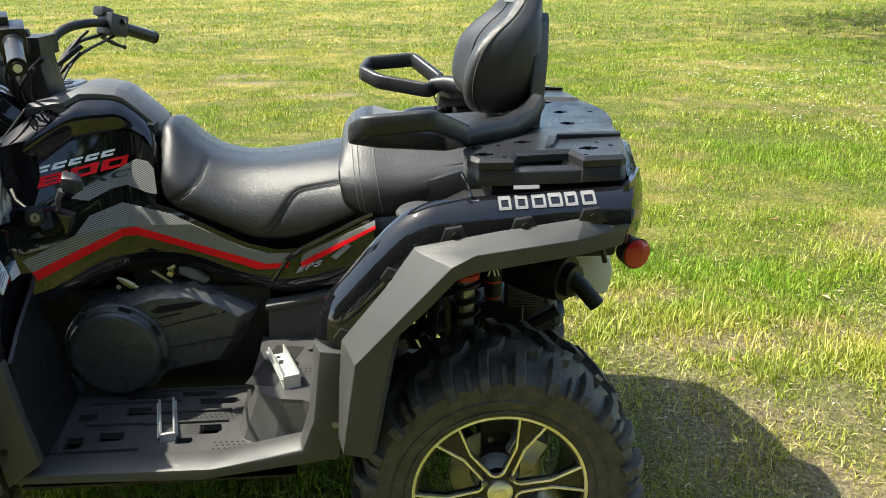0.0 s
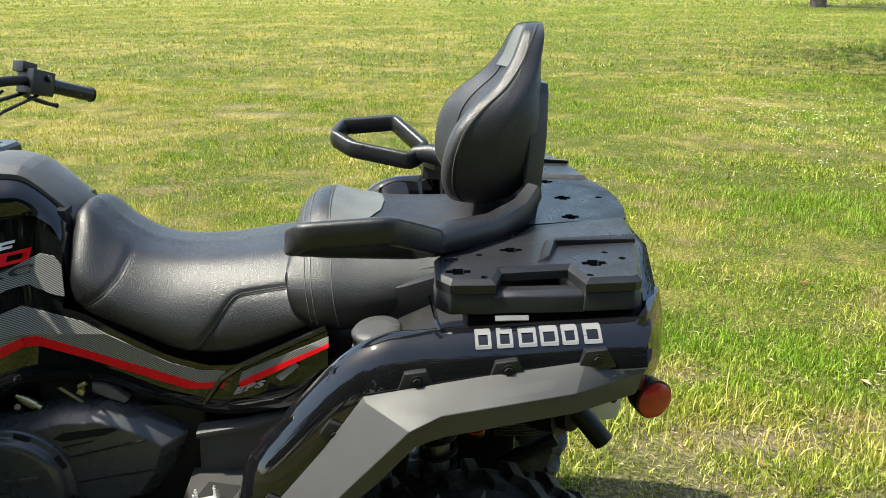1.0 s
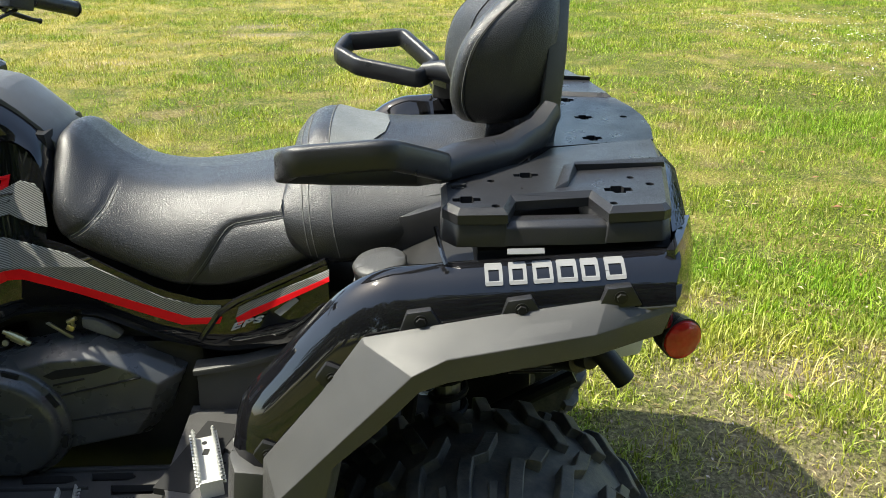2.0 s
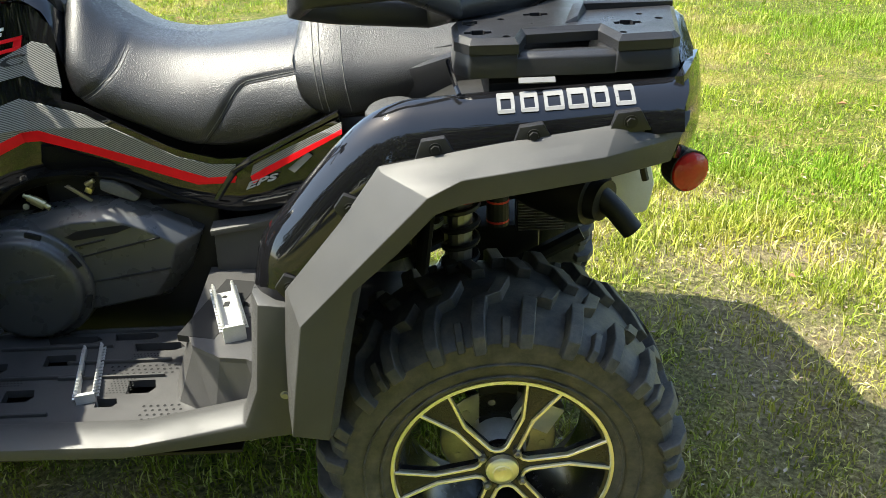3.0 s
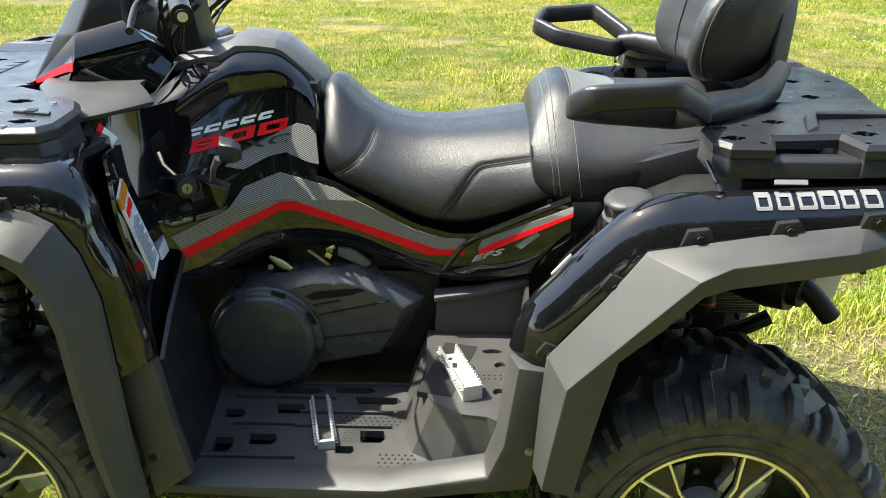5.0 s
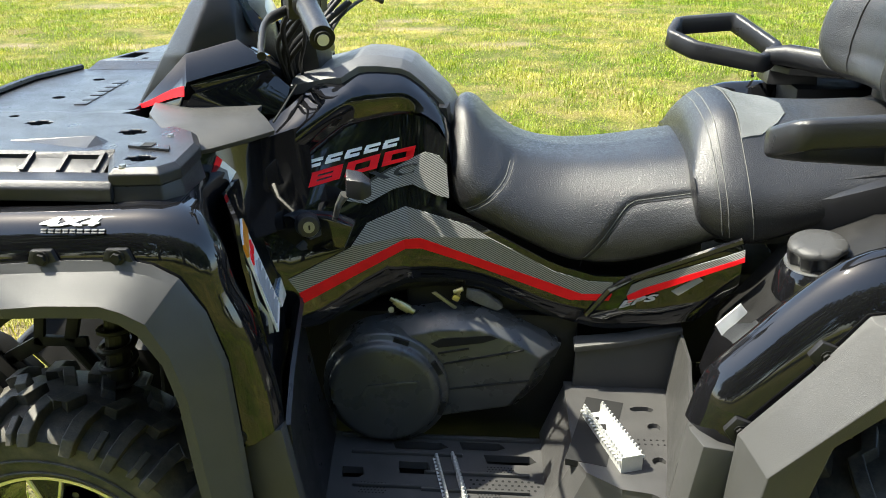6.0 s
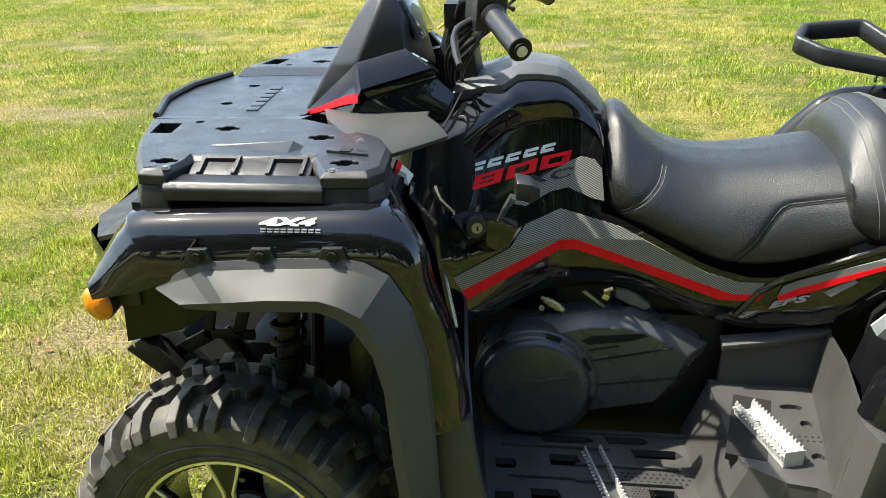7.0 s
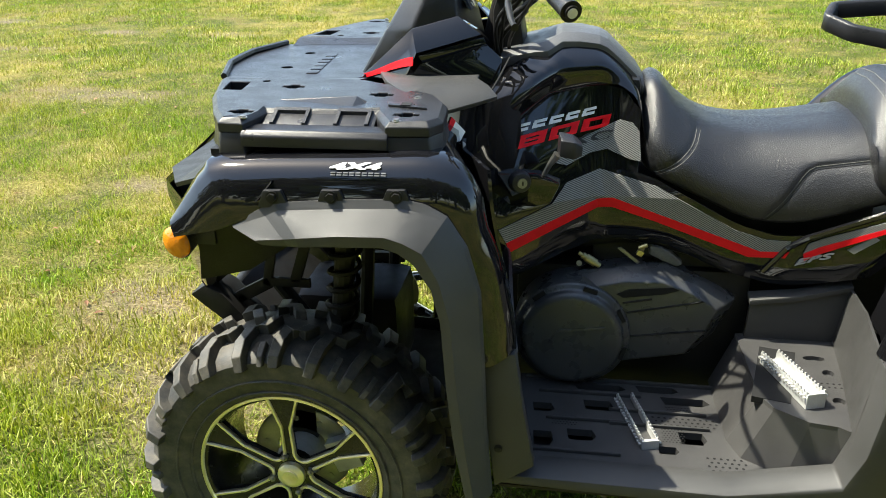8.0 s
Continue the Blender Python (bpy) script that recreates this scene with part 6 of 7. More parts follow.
for z, w, xf, xb in [f for f in BACK_FINE if 1.360 < f[0] < 1.449]:
    c = hollow(z)
    rows_.append([near(xf + c * k - 0.004, w * f, z, sd) for f, k, sd in ((0.60, 0.42, -1), (0.28, 0.90, -1), (0.0, 1.0, -1), (0.28, 0.90, 1), (0.60, 0.42, 1))])
skin(bm, rows_, 0.005)
part("pale_headpiece", bm, SEAT_LIGHT, REST, smooth=True)
bm = bag()
rows_ = []
for z, w, x in ((1.06, 0.185, 0.122), (1.15, 0.175, 0.137), (1.25, 0.165, 0.146), (1.33, 0.138, 0.151), (1.345, 0.118, 0.152)):
    rows_.append([near(x - 0.03, w, z), near(x, w * 0.9, z), near(x + 0.005, 0, z), near(x, w * 0.9, z, 1), near(x - 0.03, w, z, 1)])
skin(bm, rows_, 0.012)
part("backrest_shell", bm, PLASTIC, REST, "black plastic backrest shell", bevel=0.004)

# grab handles: flat loops each side, on arms from the backrest's foot
for s in (-1, 1):
    loop = [near(-0.296, 0.455, 1.142, s), near(-0.272, 0.500, 1.165, s), near(-0.140, 0.503, 1.174, s), near(-0.060, 0.395, 1.120, s), near(-0.100, 0.355, 1.100, s), near(-0.245, 0.405, 1.122, s)]
    pts = []
    for j, c in enumerate(loop):
        a, b = loop[j - 1], loop[(j + 1) % len(loop)]
        for f in (0.30, 0.14):
            pts.append(c.lerp(a, f * 0.028 / max((c - a).length, 0.028) * 3))
        pts.append((c * 4 + a + b) / 6 if min((c - a).length, (c - b).length) < 0.05 else c.lerp((a + b) / 2, 0.04))
        for f in (0.14, 0.30):
            pts.append(c.lerp(b, f * 0.028 / max((c - b).length, 0.028) * 3))
    pts.append(pts[0])
    bm = bag()
    rings = []
    n = len(pts) - 1
    up = Vector((0, 0, 1))
    for k in range(n):
        p = Vector(pts[k])
        d = (Vector(pts[(k + 1) % n]) - Vector(pts[k - 1])).normalized()
        q = d.cross(up).normalized()
        u = q.cross(d).normalized()
        rings.append([p + q * 0.0125 * math.copysign(abs(math.cos(a)) ** 0.55, math.cos(a)) + u * 0.022 * math.copysign(abs(math.sin(a)) ** 0.55, math.sin(a)) for a in (2 * math.pi * j / 12 for j in range(12))])
    rows_ = [[bm.verts.new(p) for p in r] for r in rings]
    for k in range(n):
        a, b = rows_[k], rows_[(k + 1) % n]
        for j in range(12):
            bm.faces.new((a[j], a[(j + 1) % 12], b[(j + 1) % 12], b[j]))
    hand = part("grab_handle", bm, PLASTIC, ATV, "black plastic passenger grab handle", smooth=True)
    bm = bag()
    sec = [((-0.082, 0.385, 1.114), 0.060, 0.018), ((-0.04, 0.36, 1.118), 0.055, 0.024), ((0.04, 0.29, 1.110), 0.050, 0.026), ((0.10, 0.23, 1.125), 0.042, 0.026), ((0.128, 0.195, 1.155), 0.034, 0.022)]
    rings = []
    for j, (c, w, h) in enumerate(sec):
        c = Vector(near(*c, s))
        a = Vector(near(*sec[max(j - 1, 0)][0], s))
        b = Vector(near(*sec[min(j + 1, len(sec) - 1)][0], s))
        d = (b - a).normalized()
        q = d.cross(Vector((0.25, 0, 1))).normalized()
        u = q.cross(d).normalized()
        rings.append([c + q * w * 0.5 * cx + u * h * cz for cx, cz in ((-1, -0.5), (-0.6, -1), (0.6, -1), (1, -0.5), (1, 0.5), (0.6, 1), (-0.6, 1), (-1, 0.5))])
    loft(bm, rings)
    part("handle_arm", bm, PLASTIC, hand, smooth=True)

# fuel cap: scalloped grip below, smooth rim above, on a steel-edged neck
cap_at = near(-0.165, 0.338, 0.905)
lean = Matrix.Translation(cap_at) @ Matrix.Rotation(-0.10, 4, "Y") @ Matrix.Rotation(0.12, 4, "X")
bm = bag()
loft(bm, [[lean @ Vector((r * math.cos(k * math.pi / 16), r * math.sin(k * math.pi / 16), z)) for k in range(32)] for r, z in ((0.066, -0.05), (0.060, -0.012), (0.054, -0.002), (0.050, 0.004))])
part("fuel_neck", bm, GLOSS, ATV, smooth=True)
bm = bag()
loft(bm, [[lean @ Vector((r * math.cos(k * math.pi / 16), r * math.sin(k * math.pi / 16), z)) for k in range(32)] for r, z in ((0.049, 0.003), (0.050, 0.005), (0.049, 0.007), (0.040, 0.007))])
part("neck_ring", bm, STEEL, ATV, smooth=True)


def scallop(f):
    return [0.046 - f * 0.011 * max(0.0, math.cos(2 * math.pi * k / 70 * 7)) ** 0.7 for k in range(70)]


def cap_rings(levels):
    return [[lean @ Vector((r * g * math.cos(2 * math.pi * k / 70), r * g * math.sin(2 * math.pi * k / 70), z)) for k, r in enumerate(scallop(f))] for f, g, z in levels]


bm = bag()
loft(bm, cap_rings(((1, 0.96, 0.008), (1, 0.98, 0.012), (1, 0.99, 0.026), (0.5, 0.99, 0.031))))
fcap = part("fuel_cap", bm, PLASTIC, ATV, "scalloped black fuel filler cap with a grey top", smooth=True)
bm = bag()
loft(bm, cap_rings(((0.45, 0.99, 0.0305), (0.12, 1.0, 0.033), (0.1, 1.0, 0.037), (0.0, 0.90, 0.042), (0.0, 0.5, 0.043), (0.0, 0.05, 0.043))))
part("cap_top", bm, FLARE, fcap, "matte grey cap top", smooth=True)

# --- racks, lights, signs and small parts ---
from mathutils.bvhtree import BVHTree


def caster(*names):
    """Ways to drop things on the outside of finished parts, along y from outside."""
    trees = []
    for o in ATV.children:
        if o.name.split(".")[0] in names:
            me = o.data
            trees.append(BVHTree.FromPolygons([v.co.copy() for v in me.vertices], [tuple(p.vertices) for p in me.polygons]))

    def surf_for(s):
        def surf(x, z):
            best = None
            for t in trees:
                hit, *_ = t.ray_cast(Vector((x, CY + s * 2.0, z)), Vector((0, -s, 0)))
                if hit is not None:
                    v = s * (hit.y - CY)
                    if v > 0 and (best is None or v > best):
                        best = v
            return side_v(x, z) if best is None else best
        return surf
    return surf_for


def rounded(x, y, r, n=10):
    return [(x + r * math.cos(2 * math.pi * k / n), y + r * math.sin(2 * math.pi * k / n)) for k in range(n)]


def key_hole(x, y, w, h):
    """A slot with a wider round middle, as the lashing holes have."""
    w, h = w * 1.08, h * 1.3
    return [(x - w, y - h * 0.45), (x - w * 0.5, y - h * 0.5), (x - w * 0.4, y - h), (x + w * 0.4, y - h), (x + w * 0.5, y - h * 0.5), (x + w, y - h * 0.45),
            (x + w, y + h * 0.45), (x + w * 0.5, y + h * 0.5), (x + w * 0.4, y + h), (x - w * 0.4, y + h), (x - w * 0.5, y + h * 0.5), (x - w, y + h * 0.45)]


def wall_ring(bm, outline, z0, z1, grow=0.0, s=-1):
    """A skirt below a plate: the (x, v) outline from z0 down to z1, grown outward by grow."""
    cx = sum(p[0] for p in outline) / len(outline)
    cv = sum(p[1] for p in outline) / len(outline)
    low = []
    for x, v in outline:
        d = math.hypot(x - cx, v - cv)
        low.append((x + (x - cx) / d * grow, v + (v - cv) / d * grow))
    return loft(bm, [[near(x, v, z0, s) for x, v in outline], [near(x, v, z1, s) for x, v in low]], True, True)


def soften(ob, width=0.0018):
    bv = ob.modifiers.new("edge", "BEVEL")
    bv.width, bv.segments, bv.limit_method, bv.angle_limit = width, 2, "ANGLE", radians(30)


def drawn_in(outline, d):
    """The outline moved inward by d, corner by corner."""
    area = sum(a[0] * b[1] - b[0] * a[1] for a, b in zip(outline, outline[1:] + outline[:1]))
    sg = 1 if area > 0 else -1
    out = []
    for k, c in enumerate(outline):
        a, b = Vector(outline[k - 1]), Vector(outline[(k + 1) % len(outline)])
        c = Vector(c)
        u, w = (c - a).normalized(), (b - c).normalized()
        n = Vector((-u.y, u.x)) + Vector((-w.y, w.x))
        n = n.normalized() * min(d / max(0.35, math.sqrt(max(0.0, (1 + u.dot(w)) / 2))), d * 1.8)
        out.append(tuple(c + n * sg))
    return out


def rim_ring(bm, outline, z, chamfer, depth, s):
    """A chamfered edge round a plate: from the drawn-in top edge out, down and back under."""
    inner = drawn_in(outline, chamfer)
    under = drawn_in(outline, chamfer * 1.02)
    levels = [[near(x, v, zz, s) for x, v in o] for o, zz in ((inner, z), (outline, z - chamfer * 0.9), (outline, z - depth), (under, z - depth))]
    return loft(bm, levels, True, False)


def hole_shade_plates(holes, z, s, parent):
    """Near-black plates under the lashing holes; their colour stands in for the wells' shade."""
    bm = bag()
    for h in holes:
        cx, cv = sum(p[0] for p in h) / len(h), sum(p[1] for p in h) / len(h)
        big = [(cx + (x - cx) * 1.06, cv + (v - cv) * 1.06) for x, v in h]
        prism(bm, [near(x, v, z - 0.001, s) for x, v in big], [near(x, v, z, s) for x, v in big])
    return part("hole_lining", bm, SHADE_AND_SEAM, parent)


bm = bag()
deck = [(0.120, -0.205), (0.360, -0.165), (0.378, -0.08), (0.384, 0.0), (0.378, 0.08), (0.360, 0.165), (0.120, 0.205)]
holes = [key_hole(0.258, -0.0, 0.017, 0.013), key_hole(0.246, -0.150, 0.017, 0.013), key_hole(0.246, 0.150, 0.017, 0.013), rounded(0.342, 0.0, 0.008)]
holed(bm, [(x, CY + v) for x, v in deck], [[(x, CY + y) for x, y in h] for h in holes], 1.084, 0.03)
RACK_R = part("rear_rack", bm, PLASTIC, ATV, "textured black plastic rear cargo rack with lashing holes")
for s in (-1, 1):
    wing = [(-0.052, 0.405), (-0.020, 0.350), (0.095, 0.302), (0.150, 0.220), (0.358, 0.172), (0.340, 0.315), (0.293, 0.512), (0.280, 0.522), (0.195, 0.528), (0.178, 0.460), (0.062, 0.472), (0.045, 0.526), (-0.030, 0.524), (-0.052, 0.495)]
    holes = [key_hole(-0.014, 0.482, 0.020, 0.011), rounded(0.030, 0.400, 0.0065), rounded(0.028, 0.510, 0.0065), key_hole(0.090, 0.375, 0.019, 0.010), key_hole(0.226, 0.450, 0.020, 0.012), rounded(0.258, 0.396, 0.006), rounded(0.282, 0.428, 0.007), rounded(0.206, 0.508, 0.006)]
    bm = bag()
    holed(bm, [(x, CY + s * v) for x, v in drawn_in(wing, 0.009)], [[(x, CY + s * y) for x, y in h] for h in holes], 1.090, 0.022)
    rim_ring(bm, wing, 1.090, 0.009, 0.022, s)
    outer = [(-0.052, 0.405), (-0.052, 0.495), (-0.030, 0.524), (0.045, 0.526), (0.195, 0.528), (0.280, 0.522), (0.293, 0.512), (0.340, 0.315), (0.358, 0.172), (0.150, 0.220), (0.095, 0.302), (-0.020, 0.350)]
    w2 = part("rack_wing", bm, PLASTIC, RACK_R)
    soften(w2)
    hole_shade_plates(holes, 1.0695, s, w2)
    bm = bag()
    blk1 = [(-0.050, 0.41), (-0.050, 0.494), (-0.029, 0.522), (0.043, 0.524), (0.058, 0.474), (0.058, 0.38)]
    wall_ring(bm, blk1, 1.0685, 1.034, 0.006, s)
    part("rack_block", bm, PLASTIC, RACK_R, bevel=0.004)
    bm = bag()
    blk2 = [(0.182, 0.40), (0.180, 0.462), (0.196, 0.526), (0.279, 0.520), (0.292, 0.510), (0.335, 0.33), (0.335, 0.28)]
    wall_ring(bm, blk2, 1.068, 1.038, 0.008, s)
    part("rack_block", bm, PLASTIC, RACK_R, bevel=0.004)
    bm = bag()
    loft(bm, [[near(x, 0.475, 1.036, s), near(x, 0.530, 1.036, s), near(x, 0.524, 1.062, s), near(x, 0.512, 1.068, s), near(x, 0.475, 1.062, s)] for x in (0.040, 0.195)])
    part("rack_bar", bm, PLASTIC, RACK_R, bevel=0.003)
    bm = bag()
    box(bm, near(0.070, 0.548, 1.036, s), (0.055, 0.004, 0.008), Matrix.Rotation(s * 0.7, 4, "X"))
    part("reflective_film", bm, SILVER, RACK_R)
    # ramped rib toward the deck and the step beside it
    bm = bag()
    loft(bm, [[near(0.125, 0.445, 1.088, s), near(0.150, 0.435, 1.088, s), near(0.150, 0.43, 1.098, s), near(0.130, 0.44, 1.092, s)], [near(0.150, 0.36, 1.088, s), near(0.180, 0.355, 1.088, s), near(0.175, 0.35, 1.103, s), near(0.155, 0.36, 1.101, s)], [near(0.33, 0.34, 1.088, s), near(0.335, 0.32, 1.088, s), near(0.335, 0.315, 1.098, s), near(0.33, 0.34, 1.096, s)]])
    part("rack_rib", bm, PLASTIC, RACK_R, bevel=0.002)
    # Black pieces on the plate paint the shade of a notch.
    bm = bag()
    tube(bm, [near(-0.035, 0.430, 1.092, s), near(-0.012, 0.425, 1.092, s)], 0.004, 4)
    box(bm, near(-0.022, 0.428, 1.0905, s), (0.012, 0.016, 0.002))
    part("rack_notch", bm, SHADE_AND_SEAM, RACK_R)
    bm = bag()
    tube(bm, [near(-0.062, 0.50, 1.055, s), near(-0.052, 0.548, 1.030, s), near(-0.048, 0.556, 1.022, s)], 0.004, 6)
    part("trim_edge", bm, GLOSS, RACK_R)
    # tail lamp
    bm = bag()
    axis = Vector((0.30, s * 0.95, 0.0)).normalized()
    c = near(0.285, 0.520, 0.886, s)
    disc(bm, c - axis * 0.03, axis, 0.030, 0.032, 24, 0.0335)
    lamp = part("tail_lamp", bm, PLASTIC, ATV, "round red tail lamp in a black cup")
    bm = bag()
    rim = [c + axis * d for d in (0.001, 0.006, 0.010, 0.012)]
    tube(bm, rim, [0.031, 0.0305, 0.024, 0.006], 24)
    part("lamp_lens", bm, RED_LENS, lamp, "red lamp lens", smooth=True)
    # rear corner trim with strip lamp
    bm = bag()
    st = [[near(0.240, 0.550, 1.043, s), near(0.258, 0.520, 1.048, s), near(0.295, 0.43, 1.048, s)], [near(0.246, 0.556, 1.0, s), near(0.270, 0.520, 1.0, s), near(0.305, 0.43, 1.0, s)], [near(0.244, 0.556, 0.96, s), near(0.278, 0.515, 0.955, s), near(0.310, 0.43, 0.95, s)], [near(0.240, 0.548, 0.925, s), near(0.270, 0.50, 0.905, s), near(0.304, 0.42, 0.90, s)]]
    skin(bm, st, 0.012 * s)
    part("rear_corner", bm, GLOSS, ATV, smooth=True)
    bm = bag()
    skin(bm, [[near(0.283, 0.500, 1.012, s), near(0.300, 0.45, 1.012, s)], [near(0.289, 0.497, 0.985, s), near(0.308, 0.445, 0.985, s)], [near(0.294, 0.492, 0.945, s), near(0.314, 0.44, 0.945, s)]], 0.004 * s)
    part("strip_lamp", bm, BOTTLE, ATV, "clear rear strip lamp")
    bm = bag()
    tube(bm, [near(0.222, 0.42, 0.93, s), near(0.232, 0.43, 0.88, s), near(0.245, 0.43, 0.835, s)], 0.006, 6)
    part("mount_bracket", bm, DARK, ATV)
bm = bag()
loft(bm, [[(0.26, CY - 0.50, 0.93), (0.26, CY - 0.50, 1.05), (0.295, CY - 0.47, 1.05), (0.295, CY - 0.47, 0.93)], [(0.335, CY - 0.2, 0.90), (0.33, CY - 0.2, 1.05), (0.352, CY - 0.2, 1.05), (0.362, CY - 0.2, 0.90)], [(0.335, CY + 0.2, 0.90), (0.33, CY + 0.2, 1.05), (0.352, CY + 0.2, 1.05), (0.362, CY + 0.2, 0.90)], [(0.26, CY + 0.50, 0.93), (0.26, CY + 0.50, 1.05), (0.295, CY + 0.47, 1.05), (0.295, CY + 0.47, 0.93)]])
part("rear_panel", bm, GLOSS, ATV, "gloss black tail panel", bevel=0.008)

# the rear rack is moulded a little shorter than drawn
MOULD = Matrix(((0.936, 0, 0, -0.0195), (0, 1, 0, 0.004), (0, 0, 1, 0.007), (0, 0, 0, 1)))
for o in [RACK_R] + list(RACK_R.children_recursive):
    o.data.transform(MOULD)

# added dark blocks standing in for the shade under the rack's wings
for s in (-1, 1):
    bm = bag()
    loft(bm, [[near(x, 0.34, 0.985, s), near(x, 0.500, 0.985, s), near(x, 0.508, 1.030, s), near(x, 0.49, 1.045, s), near(x, 0.34, 1.045, s)] for x in (-0.02, 0.262)])
    part("rack_base", bm, DARK, ATV, bevel=0.006)

# front rack
bm = bag()
mid = [(-1.655, -0.200), (-1.690, -0.06), (-1.690, 0.06), (-1.655, 0.200), (-1.40, 0.225), (-1.36, 0.17), (-1.36, -0.17), (-1.40, -0.225)]
holes = [ngon(-1.552, -0.085, 0.014, 0.012), ngon(-1.552, 0.085, 0.014, 0.012)]
holed(bm, [(x, CY + v) for x, v in mid], [[(x, CY + y) for x, y in h] for h in holes], 1.116, 0.03)
RACK_F = part("front_rack", bm, PLASTIC, ATV, "textured black plastic front cargo rack with lashing holes")
for k in range(6):
    bm = bag()
    box(bm, (-1.478 - 0.0028 * k, CY - 0.132 + k * 0.038, 1.1165), (0.024, 0.031, 0.003), Matrix.Rotation(0.07, 4, "Z"))
    part("raised_mark", bm, PLASTIC, RACK_F, "raised plain moulded block", bevel=0.0015)
for s in (-1, 1):
    bm = bag()
    tube(bm, [near(-1.650, 0.205, 1.120, s), near(-1.690, 0.07, 1.122, s), near(-1.692, 0.0, 1.122, s)], 0.007, 6)
    part("rack_rim", bm, PLASTIC, RACK_F)
    wing = [(-1.640, 0.245), (-1.595, 0.395), (-1.548, 0.500), (-1.512, 0.566), (-1.466, 0.572), (-1.449, 0.498), (-1.257, 0.494), (-1.222, 0.572), (-1.150, 0.566), (-1.132, 0.530), (-1.140, 0.43), (-1.170, 0.362), (-1.260, 0.29), (-1.330, 0.245), (-1.40, 0.240)]
    holes = [key_hole(-1.489, 0.517, 0.020, 0.011), key_hole(-1.459, 0.320, 0.020, 0.012), key_hole(-1.272, 0.373, 0.020, 0.012), key_hole(-1.197, 0.515, 0.020, 0.011), rounded(-1.529, 0.276, 0.008),
             [(-1.602, 0.285), (-1.560, 0.285), (-1.552, 0.355), (-1.590, 0.355)]]
    bm = bag()
    holed(bm, [(x, CY + s * v) for x, v in drawn_in(wing, 0.009)], [[(x, CY + s * y) for x, y in h] for h in holes], 1.127, 0.024)
    rim_ring(bm, wing, 1.127, 0.009, 0.024, s)
    w2 = part("rack_wing", bm, PLASTIC, RACK_F)
    soften(w2)
    hole_shade_plates(holes, 1.1045, s, w2)
    bm = bag()
    wall_ring(bm, [(-1.54, 0.45), (-1.546, 0.500), (-1.511, 0.564), (-1.468, 0.570), (-1.452, 0.500), (-1.452, 0.42)], 1.103, 1.066, 0.008, s)
    part("rack_block", bm, PLASTIC, RACK_F, bevel=0.004)
    bm = bag()
    wall_ring(bm, [(-1.252, 0.42), (-1.254, 0.496), (-1.221, 0.570), (-1.151, 0.564), (-1.134, 0.530), (-1.142, 0.43)], 1.103, 1.062, 0.008, s)
    part("rack_block", bm, PLASTIC, RACK_F, bevel=0.005)
    bm = bag()
    loft(bm, [[near(x, 0.520, 1.082, s), near(x, 0.580, 1.082, s), near(x, 0.580, 1.101, s), near(x, 0.571, 1.110, s), near(x, 0.530, 1.110, s)] for x in (-1.470, -1.218)])
    part("rack_bar", bm, PLASTIC, RACK_F, bevel=0.003)
    # sloping face from the plate down to the bar, with two raised frames on it
    bm = bag()
    loft(bm, [[near(x, 0.488, 1.1225, s), near(x, 0.534, 1.1035, s), near(x, 0.534, 1.088, s), near(x, 0.488, 1.100, s)] for x in (-1.452, -1.252)])
    part("rack_slope", bm, PLASTIC, RACK_F, bevel=0.002)
    for x0, x1 in ((-1.435, -1.372), (-1.322, -1.262)):
        bm = bag()
        for xa, xb, va, vb in ((x0, x1, 0.488, 0.496), (x0, x0 + 0.006, 0.494, 0.528), (x1 - 0.006, x1, 0.494, 0.528)):
            za, zb = 1.1225 - (va - 0.488) * 0.413, 1.1225 - (vb - 0.488) * 0.413
            loft(bm, [[near(x, va, za - 0.003, s), near(x, vb, zb - 0.003, s), near(x, vb, zb + 0.0065, s), near(x, va, za + 0.0065, s)] for x in (xa, xb)])
        part("rack_rib", bm, PLASTIC, RACK_F)
    # bevelled step between the middle plate and the wing
    bm = bag()
    loft(bm, [[near(x, v0, 1.112, s), near(x, v1, 1.112, s), near(x, v1, 1.1265, s), near(x, v1 - 0.006, 1.1265, s), near(x, v0, 1.1165, s)] for x, v0, v1 in ((-1.628, 0.185, 0.250), (-1.58, 0.196, 0.252), (-1.42, 0.205, 0.250), (-1.345, 0.180, 0.252))])
    part("rack_step", bm, PLASTIC, RACK_F)
    for x, v in ((-1.470, 0.556), (-1.206, 0.556), (-1.200, 0.395)):
        bolt("rack_bolt", near(x, v, 1.1255, s), (0, 0, 1), 0.0055, RACK_F, STEEL)
    # low ramp beside the recess, and its dark floor
    bm = bag()
    loft(bm, [[near(-1.445, 0.425, 1.126, s), near(-1.445, 0.432, 1.126, s), near(-1.445, 0.4285, 1.128, s)], [near(-1.303, 0.428, 1.126, s), near(-1.303, 0.472, 1.126, s), near(-1.303, 0.432, 1.137, s)], [near(-1.285, 0.428, 1.126, s), near(-1.285, 0.470, 1.126, s), near(-1.285, 0.445, 1.1265, s)]])
    part("rack_rib", bm, PLASTIC, RACK_F)
    bm = bag()
    prism(bm, [near(x, v, 1.080, s) for x, v in ((-1.475, 0.48), (-1.235, 0.48), (-1.235, 0.57), (-1.475, 0.57))], [near(x, v, 1.084, s) for x, v in ((-1.475, 0.48), (-1.235, 0.48), (-1.235, 0.57), (-1.475, 0.57))])
    part("recess_floor", bm, DARK, RACK_F)
    bm = bag()
